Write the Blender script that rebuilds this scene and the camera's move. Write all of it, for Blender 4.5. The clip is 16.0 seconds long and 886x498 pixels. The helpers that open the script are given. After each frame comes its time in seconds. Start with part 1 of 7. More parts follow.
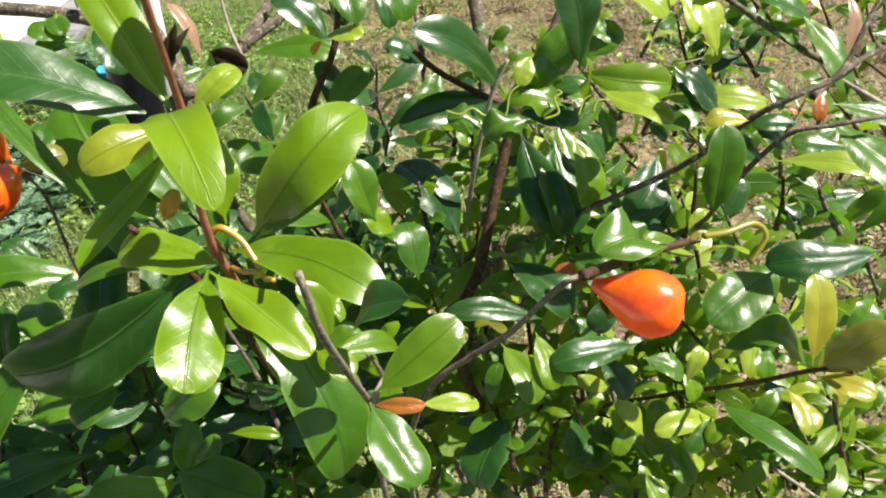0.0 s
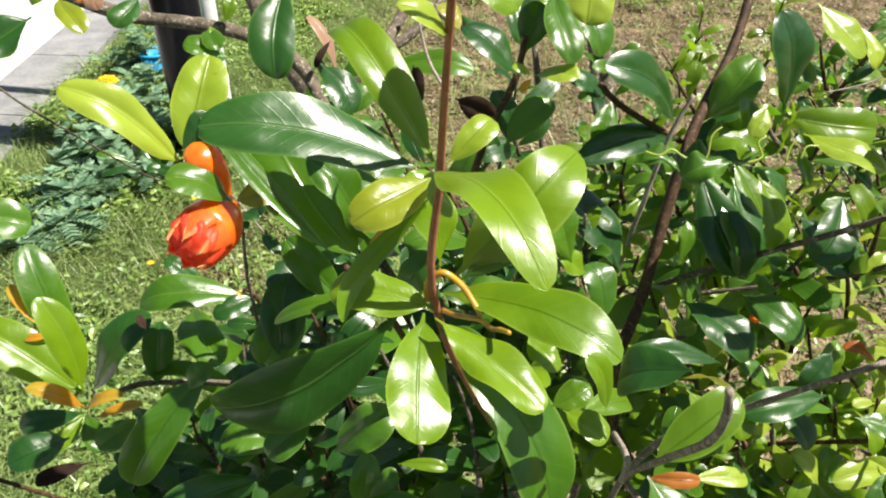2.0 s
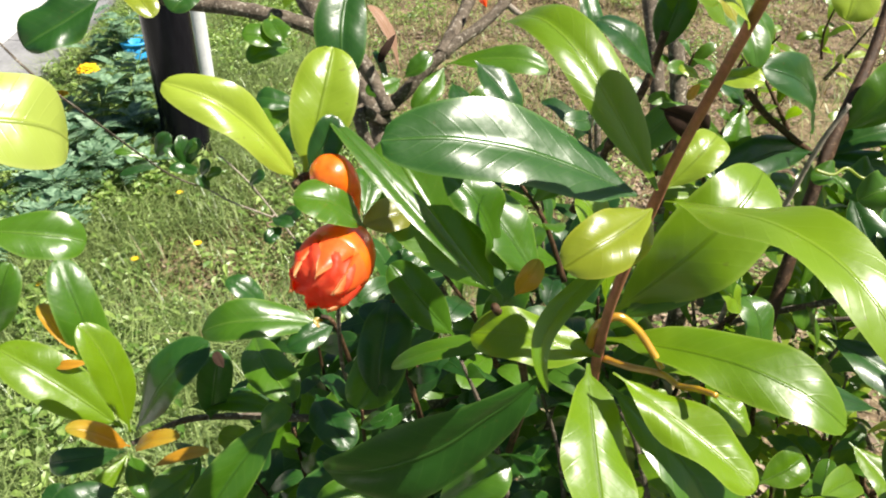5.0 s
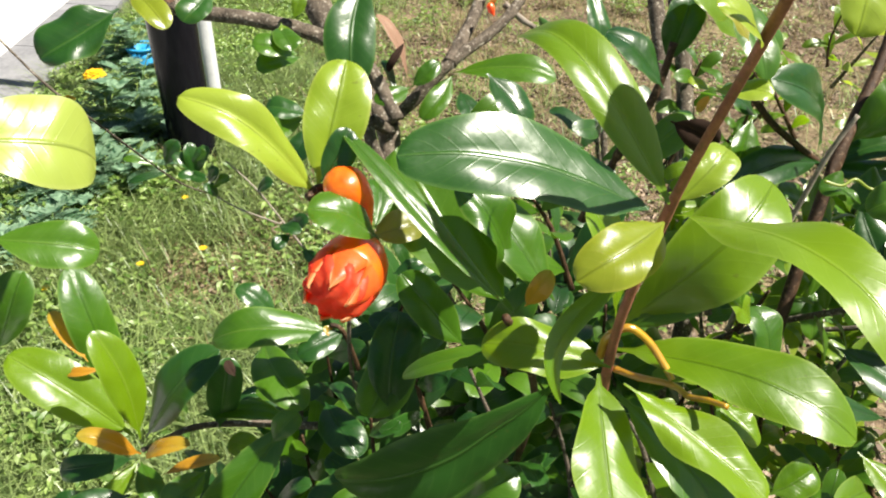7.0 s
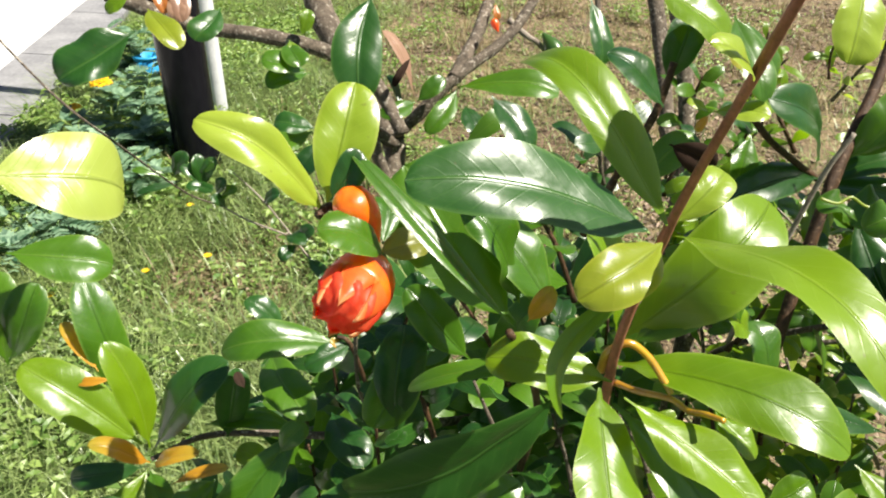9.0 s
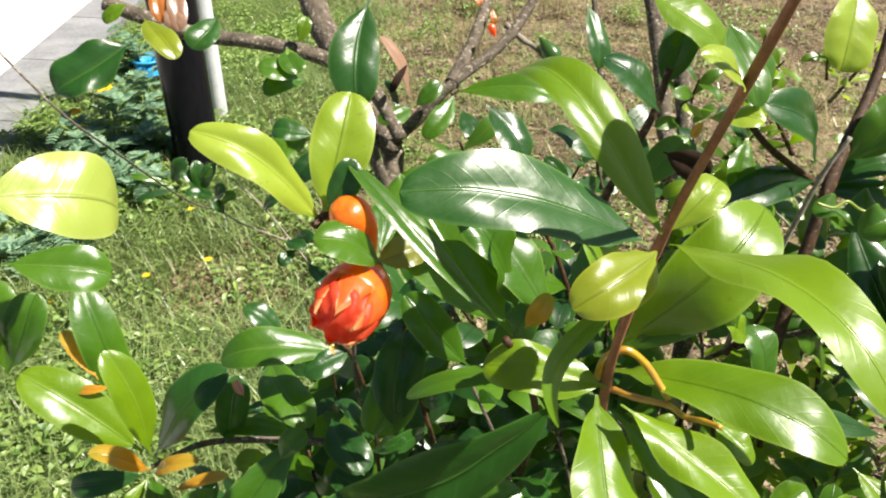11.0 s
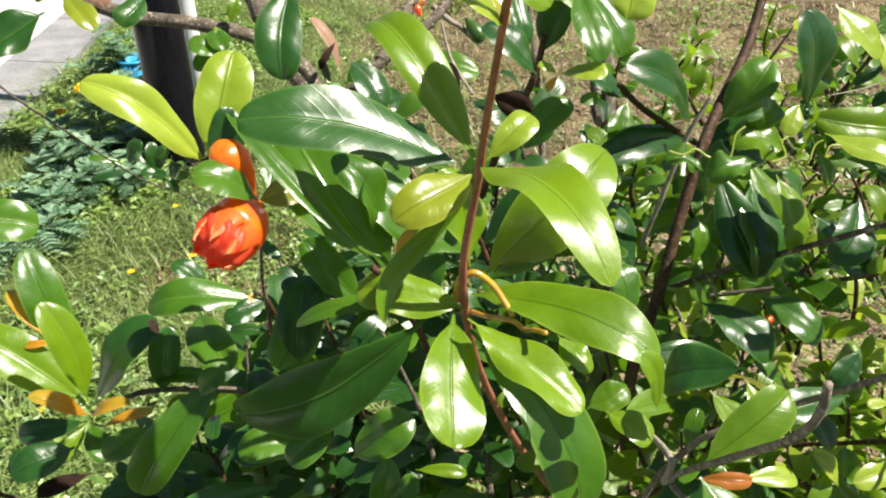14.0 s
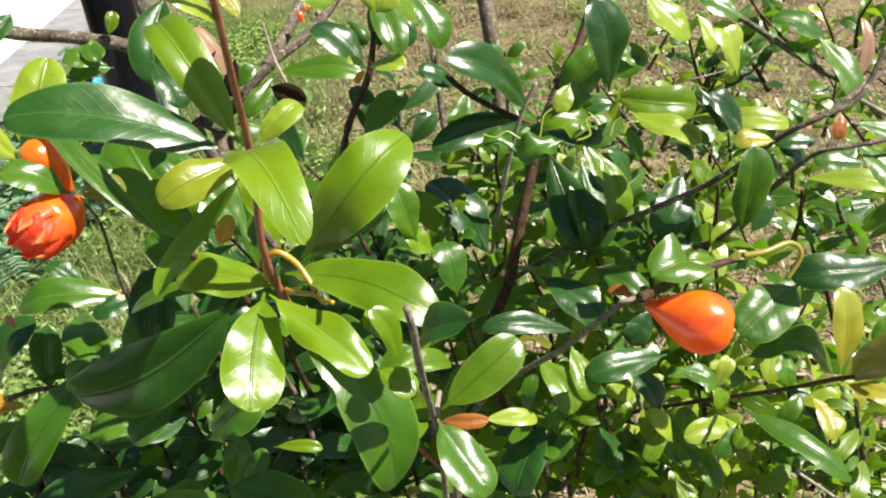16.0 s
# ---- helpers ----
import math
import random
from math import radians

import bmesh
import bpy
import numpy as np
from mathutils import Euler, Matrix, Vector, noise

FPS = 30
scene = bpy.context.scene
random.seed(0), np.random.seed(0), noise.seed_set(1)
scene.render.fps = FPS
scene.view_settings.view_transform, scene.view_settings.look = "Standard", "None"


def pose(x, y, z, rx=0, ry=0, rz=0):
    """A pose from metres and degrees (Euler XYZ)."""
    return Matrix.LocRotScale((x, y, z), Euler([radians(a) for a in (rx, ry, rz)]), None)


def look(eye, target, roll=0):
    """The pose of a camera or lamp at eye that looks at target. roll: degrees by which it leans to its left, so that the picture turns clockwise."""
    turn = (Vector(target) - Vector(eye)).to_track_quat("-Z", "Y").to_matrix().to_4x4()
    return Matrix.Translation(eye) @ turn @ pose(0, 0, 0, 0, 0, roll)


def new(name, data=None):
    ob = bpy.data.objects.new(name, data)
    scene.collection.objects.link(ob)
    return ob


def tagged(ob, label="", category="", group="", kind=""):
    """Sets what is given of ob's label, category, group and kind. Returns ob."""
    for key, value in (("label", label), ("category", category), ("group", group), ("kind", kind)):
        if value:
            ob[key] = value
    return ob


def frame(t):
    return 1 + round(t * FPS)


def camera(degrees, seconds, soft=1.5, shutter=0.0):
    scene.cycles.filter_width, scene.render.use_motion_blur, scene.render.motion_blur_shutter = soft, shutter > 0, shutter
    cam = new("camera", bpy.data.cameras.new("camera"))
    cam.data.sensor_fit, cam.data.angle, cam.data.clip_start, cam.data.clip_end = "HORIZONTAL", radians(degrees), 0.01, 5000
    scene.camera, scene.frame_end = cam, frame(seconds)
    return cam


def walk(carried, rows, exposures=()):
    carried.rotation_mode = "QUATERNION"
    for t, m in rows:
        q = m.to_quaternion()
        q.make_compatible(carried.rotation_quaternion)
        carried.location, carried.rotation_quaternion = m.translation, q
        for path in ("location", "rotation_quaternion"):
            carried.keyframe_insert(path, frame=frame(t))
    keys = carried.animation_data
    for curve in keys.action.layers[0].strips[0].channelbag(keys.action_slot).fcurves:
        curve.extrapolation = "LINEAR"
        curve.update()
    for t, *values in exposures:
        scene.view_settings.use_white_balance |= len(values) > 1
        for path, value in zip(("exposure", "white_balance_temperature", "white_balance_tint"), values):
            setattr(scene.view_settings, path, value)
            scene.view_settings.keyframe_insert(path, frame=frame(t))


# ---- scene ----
cam = camera(61.2, 16.0, soft=2.05)
PATH = [
    (0, (0.05401, 0.05187, 1.38539), (-0.0892, 1.7311, 0.3085), -1.23),
    (0.5, (0.03564, 0.05080, 1.39220), (-0.1072, 1.7216, 0.3022), -0.65),
    (1, (0.01244, 0.05483, 1.39801), (-0.1464, 1.7028, 0.2760), -0.72),
    (1.5, (-0.00335, 0.05806, 1.39928), (-0.1997, 1.7165, 0.2988), -0.62),
    (2, (-0.01724, 0.06082, 1.40132), (-0.2296, 1.7176, 0.3013), -0.49),
    (2.5, (-0.03413, 0.06334, 1.40157), (-0.2537, 1.7273, 0.3139), 0.05),
    (3, (-0.05560, 0.07271, 1.39536), (-0.2455, 1.7362, 0.3013), 1.36),
    (3.5, (-0.06825, 0.08545, 1.39064), (-0.2287, 1.7539, 0.2995), 1.52),
    (4, (-0.07593, 0.09260, 1.38722), (-0.2228, 1.7542, 0.2839), 1.52),
    (4.5, (-0.07998, 0.09510, 1.38629), (-0.2298, 1.7561, 0.2823), 1.42),
    (5, (-0.08135, 0.09935, 1.38573), (-0.2270, 1.7570, 0.2762), 1.55),
    (7.5, (-0.08377, 0.09797, 1.38887), (-0.2453, 1.7618, 0.2909), 1.34),
    (8, (-0.08307, 0.09636, 1.38934), (-0.2474, 1.7595, 0.2907), 1.25),
    (8.5, (-0.08328, 0.09464, 1.39118), (-0.2459, 1.7620, 0.2988), 1.31),
    (9, (-0.08393, 0.09464, 1.39447), (-0.2518, 1.7672, 0.3109), 1.42),
    (11.5, (-0.08151, 0.09532, 1.39667), (-0.2520, 1.7701, 0.3168), 0.89),
    (12, (-0.07838, 0.09080, 1.39506), (-0.2419, 1.7640, 0.3116), 1.30),
    (12.5, (-0.07235, 0.08383, 1.39561), (-0.2423, 1.7581, 0.3149), 1.17),
    (13, (-0.06294, 0.07610, 1.39581), (-0.2357, 1.7489, 0.3132), 0.81),
    (13.5, (-0.05112, 0.06946, 1.39677), (-0.2232, 1.7433, 0.3157), 0.22),
    (14, (-0.03573, 0.06146, 1.39613), (-0.1929, 1.7360, 0.3139), 0.36),
    (14.5, (-0.01822, 0.05422, 1.39645), (-0.1585, 1.7300, 0.3138), -0.24),
    (15, (-0.00251, 0.04928, 1.39900), (-0.1212, 1.7291, 0.3200), 0.05),
    (15.5, (0.01685, 0.04628, 1.40088), (-0.0860, 1.7258, 0.3199), -0.59),
    (16, (0.03537, 0.04250, 1.39813), (-0.0933, 1.7293, 0.3314), -1.85),
]
walk(cam, [(t, look(eye, target, roll)) for t, eye, target, roll in PATH])

# ---- daylight ----
SUN = Vector((0.543, -0.047, 0.839)).normalized()
world = bpy.data.worlds.new("sky")
scene.world = world
world.use_nodes = True
wn = world.node_tree.nodes
sky = wn.new("ShaderNodeTexSky")
sky.sky_type = 'NISHITA'
sky.sun_disc = False
sky.sun_elevation = math.asin(SUN.z)
sky.sun_rotation = math.atan2(SUN.x, SUN.y)
wn["Background"].inputs["Strength"].default_value = 0.034
world.node_tree.links.new(sky.outputs[0], wn["Background"].inputs["Color"])
sun_data = bpy.data.lights.new("sun", 'SUN')
sun_data.energy = 5.0
sun_data.angle = radians(0.53)
sun_data.color = (1.0, 0.935, 0.82)
sun = new("sun", sun_data)
sun.matrix_world = look(SUN * 20, (0, 0, 0))
scene.view_settings.exposure = 1.16


# ---- materials ----
def material(name):
    m = bpy.data.materials.new(name)
    m.use_nodes = True
    nt = m.node_tree
    return m, nt, nt.nodes["Principled BSDF"], nt.nodes["Material Output"]


def node(nt, kind, **values):
    n = nt.nodes.new(kind)
    for key, value in values.items():
        n.inputs[key].default_value = value
    return n


def maths(nt, op, a, b=None):
    n = nt.nodes.new("ShaderNodeMath")
    n.operation = op
    for i, v in enumerate((a, b)):
        if v is None:
            continue
        if isinstance(v, (int, float)):
            n.inputs[i].default_value = v
        else:
            nt.links.new(v, n.inputs[i])
    return n.outputs[0]


def ramp(nt, fac, *stops):
    n = nt.nodes.new("ShaderNodeValToRGB")
    while len(n.color_ramp.elements) < len(stops):
        n.color_ramp.elements.new(0.5)
    for e, (pos, col) in zip(n.color_ramp.elements, stops):
        e.position, e.color = pos, (*col, 1)
    nt.links.new(fac, n.inputs[0])
    return n.outputs[0]


def mix(nt, fac, a, b, blend='MIX'):
    n = nt.nodes.new("ShaderNodeMix")
    n.data_type, n.blend_type = 'RGBA', blend
    for sock, v in ((n.inputs[0], fac), (n.inputs[6], a), (n.inputs[7], b)):
        if isinstance(v, (int, float)):
            sock.default_value = v
        elif isinstance(v, tuple):
            sock.default_value = (*v, 1)
        else:
            nt.links.new(v, sock)
    return n.outputs[2]


def noise_tex(nt, scale, detail=3.0, rough=0.55, vec=None):
    n = node(nt, "ShaderNodeTexNoise", Scale=scale, Detail=detail, Roughness=rough)
    if vec is not None:
        nt.links.new(vec, n.inputs["Vector"])
    return n.outputs["Fac"]


def leaf_material(name, dark, light, rib, glow, gloss=0.24, see=0.34, islands=False, edge=None):
    """Leathery leaf blade: mottled green, pale midrib, side veins, waxy gloss, light shining in."""
    m, nt, p, out = material(name)
    uv = nt.nodes.new("ShaderNodeUVMap").outputs[0]
    sep = nt.nodes.new("ShaderNodeSeparateXYZ")
    nt.links.new(uv, sep.inputs[0])
    obj = nt.nodes.new("ShaderNodeTexCoord").outputs["Object"]
    if islands:
        rnd = nt.nodes.new("ShaderNodeNewGeometry").outputs["Random Per Island"]
    else:
        rnd = nt.nodes.new("ShaderNodeObjectInfo").outputs["Random"]
    across = maths(nt, 'ABSOLUTE', maths(nt, 'SUBTRACT', sep.outputs[1], 0.5))
    mottle = noise_tex(nt, 95, 4, 0.6, obj)
    broad = noise_tex(nt, 28, 2, 0.5, obj)
    col = mix(nt, ramp(nt, maths(nt, 'ADD', maths(nt, 'MULTIPLY', broad, 0.65), maths(nt, 'MULTIPLY', rnd, 0.4)), (0.25, (0, 0, 0)), (0.8, (1, 1, 1))), dark, light)
    col = mix(nt, maths(nt, 'MULTIPLY', mottle, 0.32), col, light)
    # side veins run forward from the rib
    vein = maths(nt, 'SINE', maths(nt, 'MULTIPLY', maths(nt, 'SUBTRACT', sep.outputs[0], maths(nt, 'ADD', maths(nt, 'MULTIPLY', across, 0.35), maths(nt, 'MULTIPLY', broad, 0.16))), 75.0))
    vmask = ramp(nt, vein, (0.86, (0, 0, 0)), (1.0, (1, 1, 1)))
    col = mix(nt, maths(nt, 'MULTIPLY', vmask, 0.09), col, rib)
    ribmask = ramp(nt, across, (0.008, (1, 1, 1)), (0.03, (0, 0, 0)))
    col = mix(nt, maths(nt, 'MULTIPLY', ribmask, 0.34), col, mix(nt, ramp(nt, rnd, (0.55, (0, 0, 0)), (0.6, (1, 1, 1))), tuple(0.35 * c for c in dark), rib))
    rim = ramp(nt, across, (0.445, (0, 0, 0)), (0.495, (1, 1, 1)))
    col = mix(nt, maths(nt, 'MULTIPLY', rim, 0.55), col, rib)
    if edge:
        col = mix(nt, ramp(nt, maths(nt, 'ADD', maths(nt, 'MULTIPLY', sep.outputs[0], 0.75), maths(nt, 'MULTIPLY', broad, 0.5)), (0.72, (0, 0, 0)), (1.0, (1, 1, 1))), col, edge)
    # a few brown specks
    speck = ramp(nt, noise_tex(nt, 420, 1, 0.5, obj), (0.74, (0, 0, 0)), (0.78, (1, 1, 1)))
    col = mix(nt, maths(nt, 'MULTIPLY', speck, 0.35), col, (0.10, 0.07, 0.02))
    nt.links.new(col, p.inputs["Base Color"])
    rough = maths(nt, 'ADD', gloss + 0.12, maths(nt, 'MULTIPLY', mottle, 0.2))
    nt.links.new(rough, p.inputs["Roughness"])
    p.inputs["Coat Weight"].default_value = 0.0 if gloss > 0.5 else (0.85 if see < 0.3 else 1.0)
    p.inputs["Coat Roughness"].default_value = 0.36 if islands else 0.31
    p.inputs["Coat IOR"].default_value = 1.66
    p.inputs["Specular IOR Level"].default_value = 0.06
    bump = node(nt, "ShaderNodeBump", Strength=0.42, Distance=0.0010)
    height = maths(nt, 'SUBTRACT', maths(nt, 'ADD', maths(nt, 'MULTIPLY', noise_tex(nt, 62, 2, 0.45, obj), 1.3), maths(nt, 'ADD', maths(nt, 'MULTIPLY', noise_tex(nt, 170, 2, 0.5, obj), 0.40), maths(nt, 'MULTIPLY', noise_tex(nt, 520, 2, 0.5, obj), 0.06))),
                   maths(nt, 'ADD', maths(nt, 'MULTIPLY', vmask, 0.045), maths(nt, 'MULTIPLY', ribmask, 0.9)))
    nt.links.new(height, bump.inputs["Height"])
    nt.links.new(bump.outputs[0], p.inputs["Normal"])
    nt.links.new(bump.outputs[0], p.inputs["Coat Normal"])
    tr = node(nt, "ShaderNodeBsdfTranslucent")
    nt.links.new(mix(nt, 0.35, mix(nt, 0.6, col, glow), col), tr.inputs["Color"])
    sh = node(nt, "ShaderNodeMixShader", Fac=see)
    nt.links.new(p.outputs[0], sh.inputs[1])
    nt.links.new(tr.outputs[0], sh.inputs[2])
    nt.links.new(sh.outputs[0], out.inputs["Surface"])
    return m


LEAF = {
    # mature dark green; on inner sprigs it also stands in for shade
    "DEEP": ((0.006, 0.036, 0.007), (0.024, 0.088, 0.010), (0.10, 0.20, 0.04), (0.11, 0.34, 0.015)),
    "MID": ((0.024, 0.092, 0.005), (0.080, 0.185, 0.007), (0.18, 0.29, 0.05), (0.22, 0.50, 0.007)),
    "YOUNG": ((0.056, 0.142, 0.002), (0.155, 0.262, 0.004), (0.24, 0.34, 0.05), (0.34, 0.58, 0.006)),
    "FRESH": ((0.086, 0.188, 0.002), (0.205, 0.325, 0.005), (0.27, 0.38, 0.05), (0.42, 0.64, 0.008)),
    "LIME": ((0.210, 0.320, 0.015), (0.345, 0.440, 0.045), (0.44, 0.50, 0.10), (0.55, 0.67, 0.04)),
    "YELLOW": ((0.260, 0.265, 0.022), (0.400, 0.360, 0.035), (0.45, 0.42, 0.09), (0.66, 0.55, 0.04)),
    "GOLD": ((0.160, 0.230, 0.012), (0.300, 0.340, 0.020), (0.42, 0.42, 0.06), (0.66, 0.62, 0.02)),
    "PALE": ((0.290, 0.390, 0.050), (0.410, 0.490, 0.090), (0.45, 0.51, 0.15), (0.68, 0.72, 0.16)),
    "OLIVE": ((0.130, 0.150, 0.018), (0.230, 0.230, 0.026), (0.28, 0.28, 0.06), (0.45, 0.42, 0.03)),
    "ORANGE": ((0.420, 0.170, 0.012), (0.620, 0.330, 0.020), (0.55, 0.36, 0.08), (0.85, 0.40, 0.03)),
    "RUST": ((0.330, 0.090, 0.020), (0.450, 0.160, 0.025), (0.45, 0.20, 0.06), (0.70, 0.22, 0.03)),
    "PINK": ((0.300, 0.170, 0.110), (0.400, 0.240, 0.150), (0.42, 0.28, 0.16), (0.60, 0.34, 0.5)),
    "DRY": ((0.018, 0.011, 0.009), (0.040, 0.025, 0.018), (0.06, 0.04, 0.03), (0.06, 0.03, 0.02)),
}
LEAF_MAT, FOLIAGE_MAT = {}, {}
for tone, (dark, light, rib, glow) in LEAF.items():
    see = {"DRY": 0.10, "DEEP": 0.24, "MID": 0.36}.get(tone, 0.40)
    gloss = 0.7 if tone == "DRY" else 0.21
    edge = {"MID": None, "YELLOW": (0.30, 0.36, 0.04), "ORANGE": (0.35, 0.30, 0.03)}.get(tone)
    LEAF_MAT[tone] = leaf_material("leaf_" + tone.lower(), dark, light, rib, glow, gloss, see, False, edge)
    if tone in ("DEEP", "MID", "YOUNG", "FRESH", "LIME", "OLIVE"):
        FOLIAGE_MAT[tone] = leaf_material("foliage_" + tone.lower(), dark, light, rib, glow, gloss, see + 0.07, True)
DEEP, MID, YOUNG, FRESH, LIME, YELLOW, GOLD, PALE, OLIVE, ORANGE, RUST, PINK, DRY = LEAF


def rough_material(name, dark, light, scale, rough=0.8, bump=0.4, depth=0.001, spots=None, stretch=None):
    """Matt surface with colour and relief at two scales."""
    m, nt, p, out = material(name)
    vec = nt.nodes.new("ShaderNodeTexCoord").outputs["Object"]
    if stretch:
        mp = nt.nodes.new("ShaderNodeMapping")
        mp.inputs["Scale"].default_value = stretch
        nt.links.new(vec, mp.inputs["Vector"])
        vec = mp.outputs[0]
    big, fine = noise_tex(nt, scale, 4, 0.6, vec), noise_tex(nt, scale * 7, 4, 0.65, vec)
    both = maths(nt, 'ADD', maths(nt, 'MULTIPLY', big, 0.6), maths(nt, 'MULTIPLY', fine, 0.4))
    col = ramp(nt, both, (0.34, dark), (0.66, light))
    if spots:
        col = mix(nt, ramp(nt, noise_tex(nt, scale * 2.7, 3, 0.6, vec), (0.56, (0, 0, 0)), (0.66, (1, 1, 1))), col, spots)
    nt.links.new(col, p.inputs["Base Color"])
    p.inputs["Roughness"].default_value = rough
    b = node(nt, "ShaderNodeBump", Strength=bump, Distance=depth)
    nt.links.new(both, b.inputs["Height"])
    nt.links.new(b.outputs[0], p.inputs["Normal"])
    p.inputs["Specular IOR Level"].default_value = 0.3
    return m


GREY_BARK = rough_material("grey_bark", (0.040, 0.031, 0.022), (0.205, 0.165, 0.125), 130, 0.85, 1.0, 0.0028, (0.36, 0.32, 0.26))
RED_BARK = rough_material("red_bark", (0.020, 0.011, 0.006), (0.090, 0.046, 0.022), 170, 0.6, 0.8, 0.0012, (0.16, 0.10, 0.06))
NEW_BARK = rough_material("new_bark", (0.19, 0.065, 0.040), (0.38, 0.145, 0.085), 200, 0.5, 0.3, 0.0006, (0.22, 0.10, 0.05))
PALE_BARK = rough_material("pale_bark", (0.14, 0.11, 0.085), (0.42, 0.37, 0.31), 180, 0.85, 0.6, 0.001)
TWIG_BARK = rough_material("twig_bark", (0.075, 0.058, 0.042), (0.27, 0.225, 0.175), 220, 0.85, 0.8, 0.001, (0.36, 0.32, 0.26))
SOIL = rough_material("soil", (0.018, 0.011, 0.007), (0.240, 0.165, 0.108), 14.0, 0.95, 1.0, 0.03, (0.36, 0.28, 0.18))
CONCRETE = rough_material("concrete", (0.46, 0.45, 0.43), (0.66, 0.65, 0.63), 5.0, 0.9, 0.3, 0.004)


def ground_material():
    """Brown soil round the bush; unseen dark lawn added behind the camera to tint reflections."""
    m = SOIL.copy()
    m.name = "soil_and_lawn"
    nt = m.node_tree
    p = nt.nodes["Principled BSDF"]
    soil_colour = p.inputs["Base Color"].links[0].from_socket
    pos = nt.nodes.new("ShaderNodeTexCoord").outputs["Object"]
    sep = nt.nodes.new("ShaderNodeSeparateXYZ")
    nt.links.new(pos, sep.inputs[0])
    # green put behind the camera, never in view, to replace brown bounce on leaves
    unseen_turf = ramp(nt, noise_tex(nt, 30, 4, 0.7, pos), (0.3, (0.022, 0.045, 0.012)), (0.7, (0.075, 0.115, 0.035)))
    far = maths(nt, 'ADD', maths(nt, 'MULTIPLY', sep.outputs[1], -0.5), maths(nt, 'MULTIPLY', noise_tex(nt, 1.5, 3, 0.6, pos), 1.0))
    patch = ramp(nt, noise_tex(nt, 1.7, 5, 0.65, pos), (0.42, (0, 0, 0)), (0.60, (1, 1, 1)))
    soil_colour = mix(nt, maths(nt, 'MULTIPLY', patch, 0.55), soil_colour, ramp(nt, noise_tex(nt, 45, 4, 0.7, pos), (0.35, (0.14, 0.115, 0.050)), (0.65, (0.48, 0.40, 0.21))))
    clod = ramp(nt, noise_tex(nt, 5.5, 4, 0.7, pos), (0.56, (0, 0, 0)), (0.66, (1, 1, 1)))
    soil_colour = mix(nt, maths(nt, 'MULTIPLY', clod, 0.6), soil_colour, (0.045, 0.035, 0.020))
    nt.links.new(mix(nt, ramp(nt, far, (0.15, (0, 0, 0)), (0.55, (1, 1, 1))), soil_colour, unseen_turf), p.inputs["Base Color"])
    return m


GROUND = ground_material()
KERB = rough_material("kerb_concrete", (0.155, 0.155, 0.165), (0.290, 0.290, 0.295), 7.0, 0.92, 0.4, 0.003)
BLACK_PAINT = rough_material("black_paint", (0.004, 0.004, 0.006), (0.010, 0.010, 0.013), 9.0, 0.12, 0.10, 0.002, stretch=(1, 1, 0.3))
BLACK_PAINT.node_tree.nodes["Principled BSDF"].inputs["Specular IOR Level"].default_value = 0.12
GREY_PIPE = rough_material("grey_pipe", (0.46, 0.47, 0.49), (0.66, 0.67, 0.68), 14.0, 0.45, 0.2, 0.001)
BLUE_PLASTIC = rough_material("blue_plastic", (0.02, 0.22, 0.50), (0.04, 0.36, 0.70), 20.0, 0.35, 0.2, 0.002)


def petal_material(name, dark, light, tip, rough=0.3, see=0.15):
    m, nt, p, out = material(name)
    uv = nt.nodes.new("ShaderNodeUVMap").outputs[0]
    sep = nt.nodes.new("ShaderNodeSeparateXYZ")
    nt.links.new(uv, sep.inputs[0])
    obj = nt.nodes.new("ShaderNodeTexCoord").outputs["Object"]
    n = noise_tex(nt, 160, 4, 0.6, obj)
    col = mix(nt, ramp(nt, maths(nt, 'ADD', maths(nt, 'MULTIPLY', n, 0.5), maths(nt, 'MULTIPLY', noise_tex(nt, 55, 2, 0.5, obj), 0.5)), (0.36, (0, 0, 0)), (0.62, (1, 1, 1))), dark, light)
    col = mix(nt, ramp(nt, maths(nt, 'ADD', sep.outputs[0], maths(nt, 'MULTIPLY', n, 0.14)), (0.70, (0, 0, 0)), (1.02, (1, 1, 1))), col, tip)
    nt.links.new(col, p.inputs["Base Color"])
    p.inputs["Roughness"].default_value = rough
    p.inputs["Specular IOR Level"].default_value = 0.6
    p.inputs["Coat Weight"].default_value = 1.0 if rough < 0.3 else 0.0
    p.inputs["Coat IOR"].default_value = 1.7
    p.inputs["Coat Roughness"].default_value = 0.29
    b = node(nt, "ShaderNodeBump", Strength=0.5, Distance=0.0009)
    nt.links.new(maths(nt, 'ADD', noise_tex(nt, 110, 3, 0.6, obj), maths(nt, 'MULTIPLY', noise_tex(nt, 520, 2, 0.5, obj), 0.25)), b.inputs["Height"])
    nt.links.new(b.outputs[0], p.inputs["Normal"])
    tr = node(nt, "ShaderNodeBsdfTranslucent")
    nt.links.new(col, tr.inputs["Color"])
    sh = node(nt, "ShaderNodeMixShader", Fac=see)
    nt.links.new(p.outputs[0], sh.inputs[1])
    nt.links.new(tr.outputs[0], sh.inputs[2])
    nt.links.new(sh.outputs[0], out.inputs["Surface"])
    return m


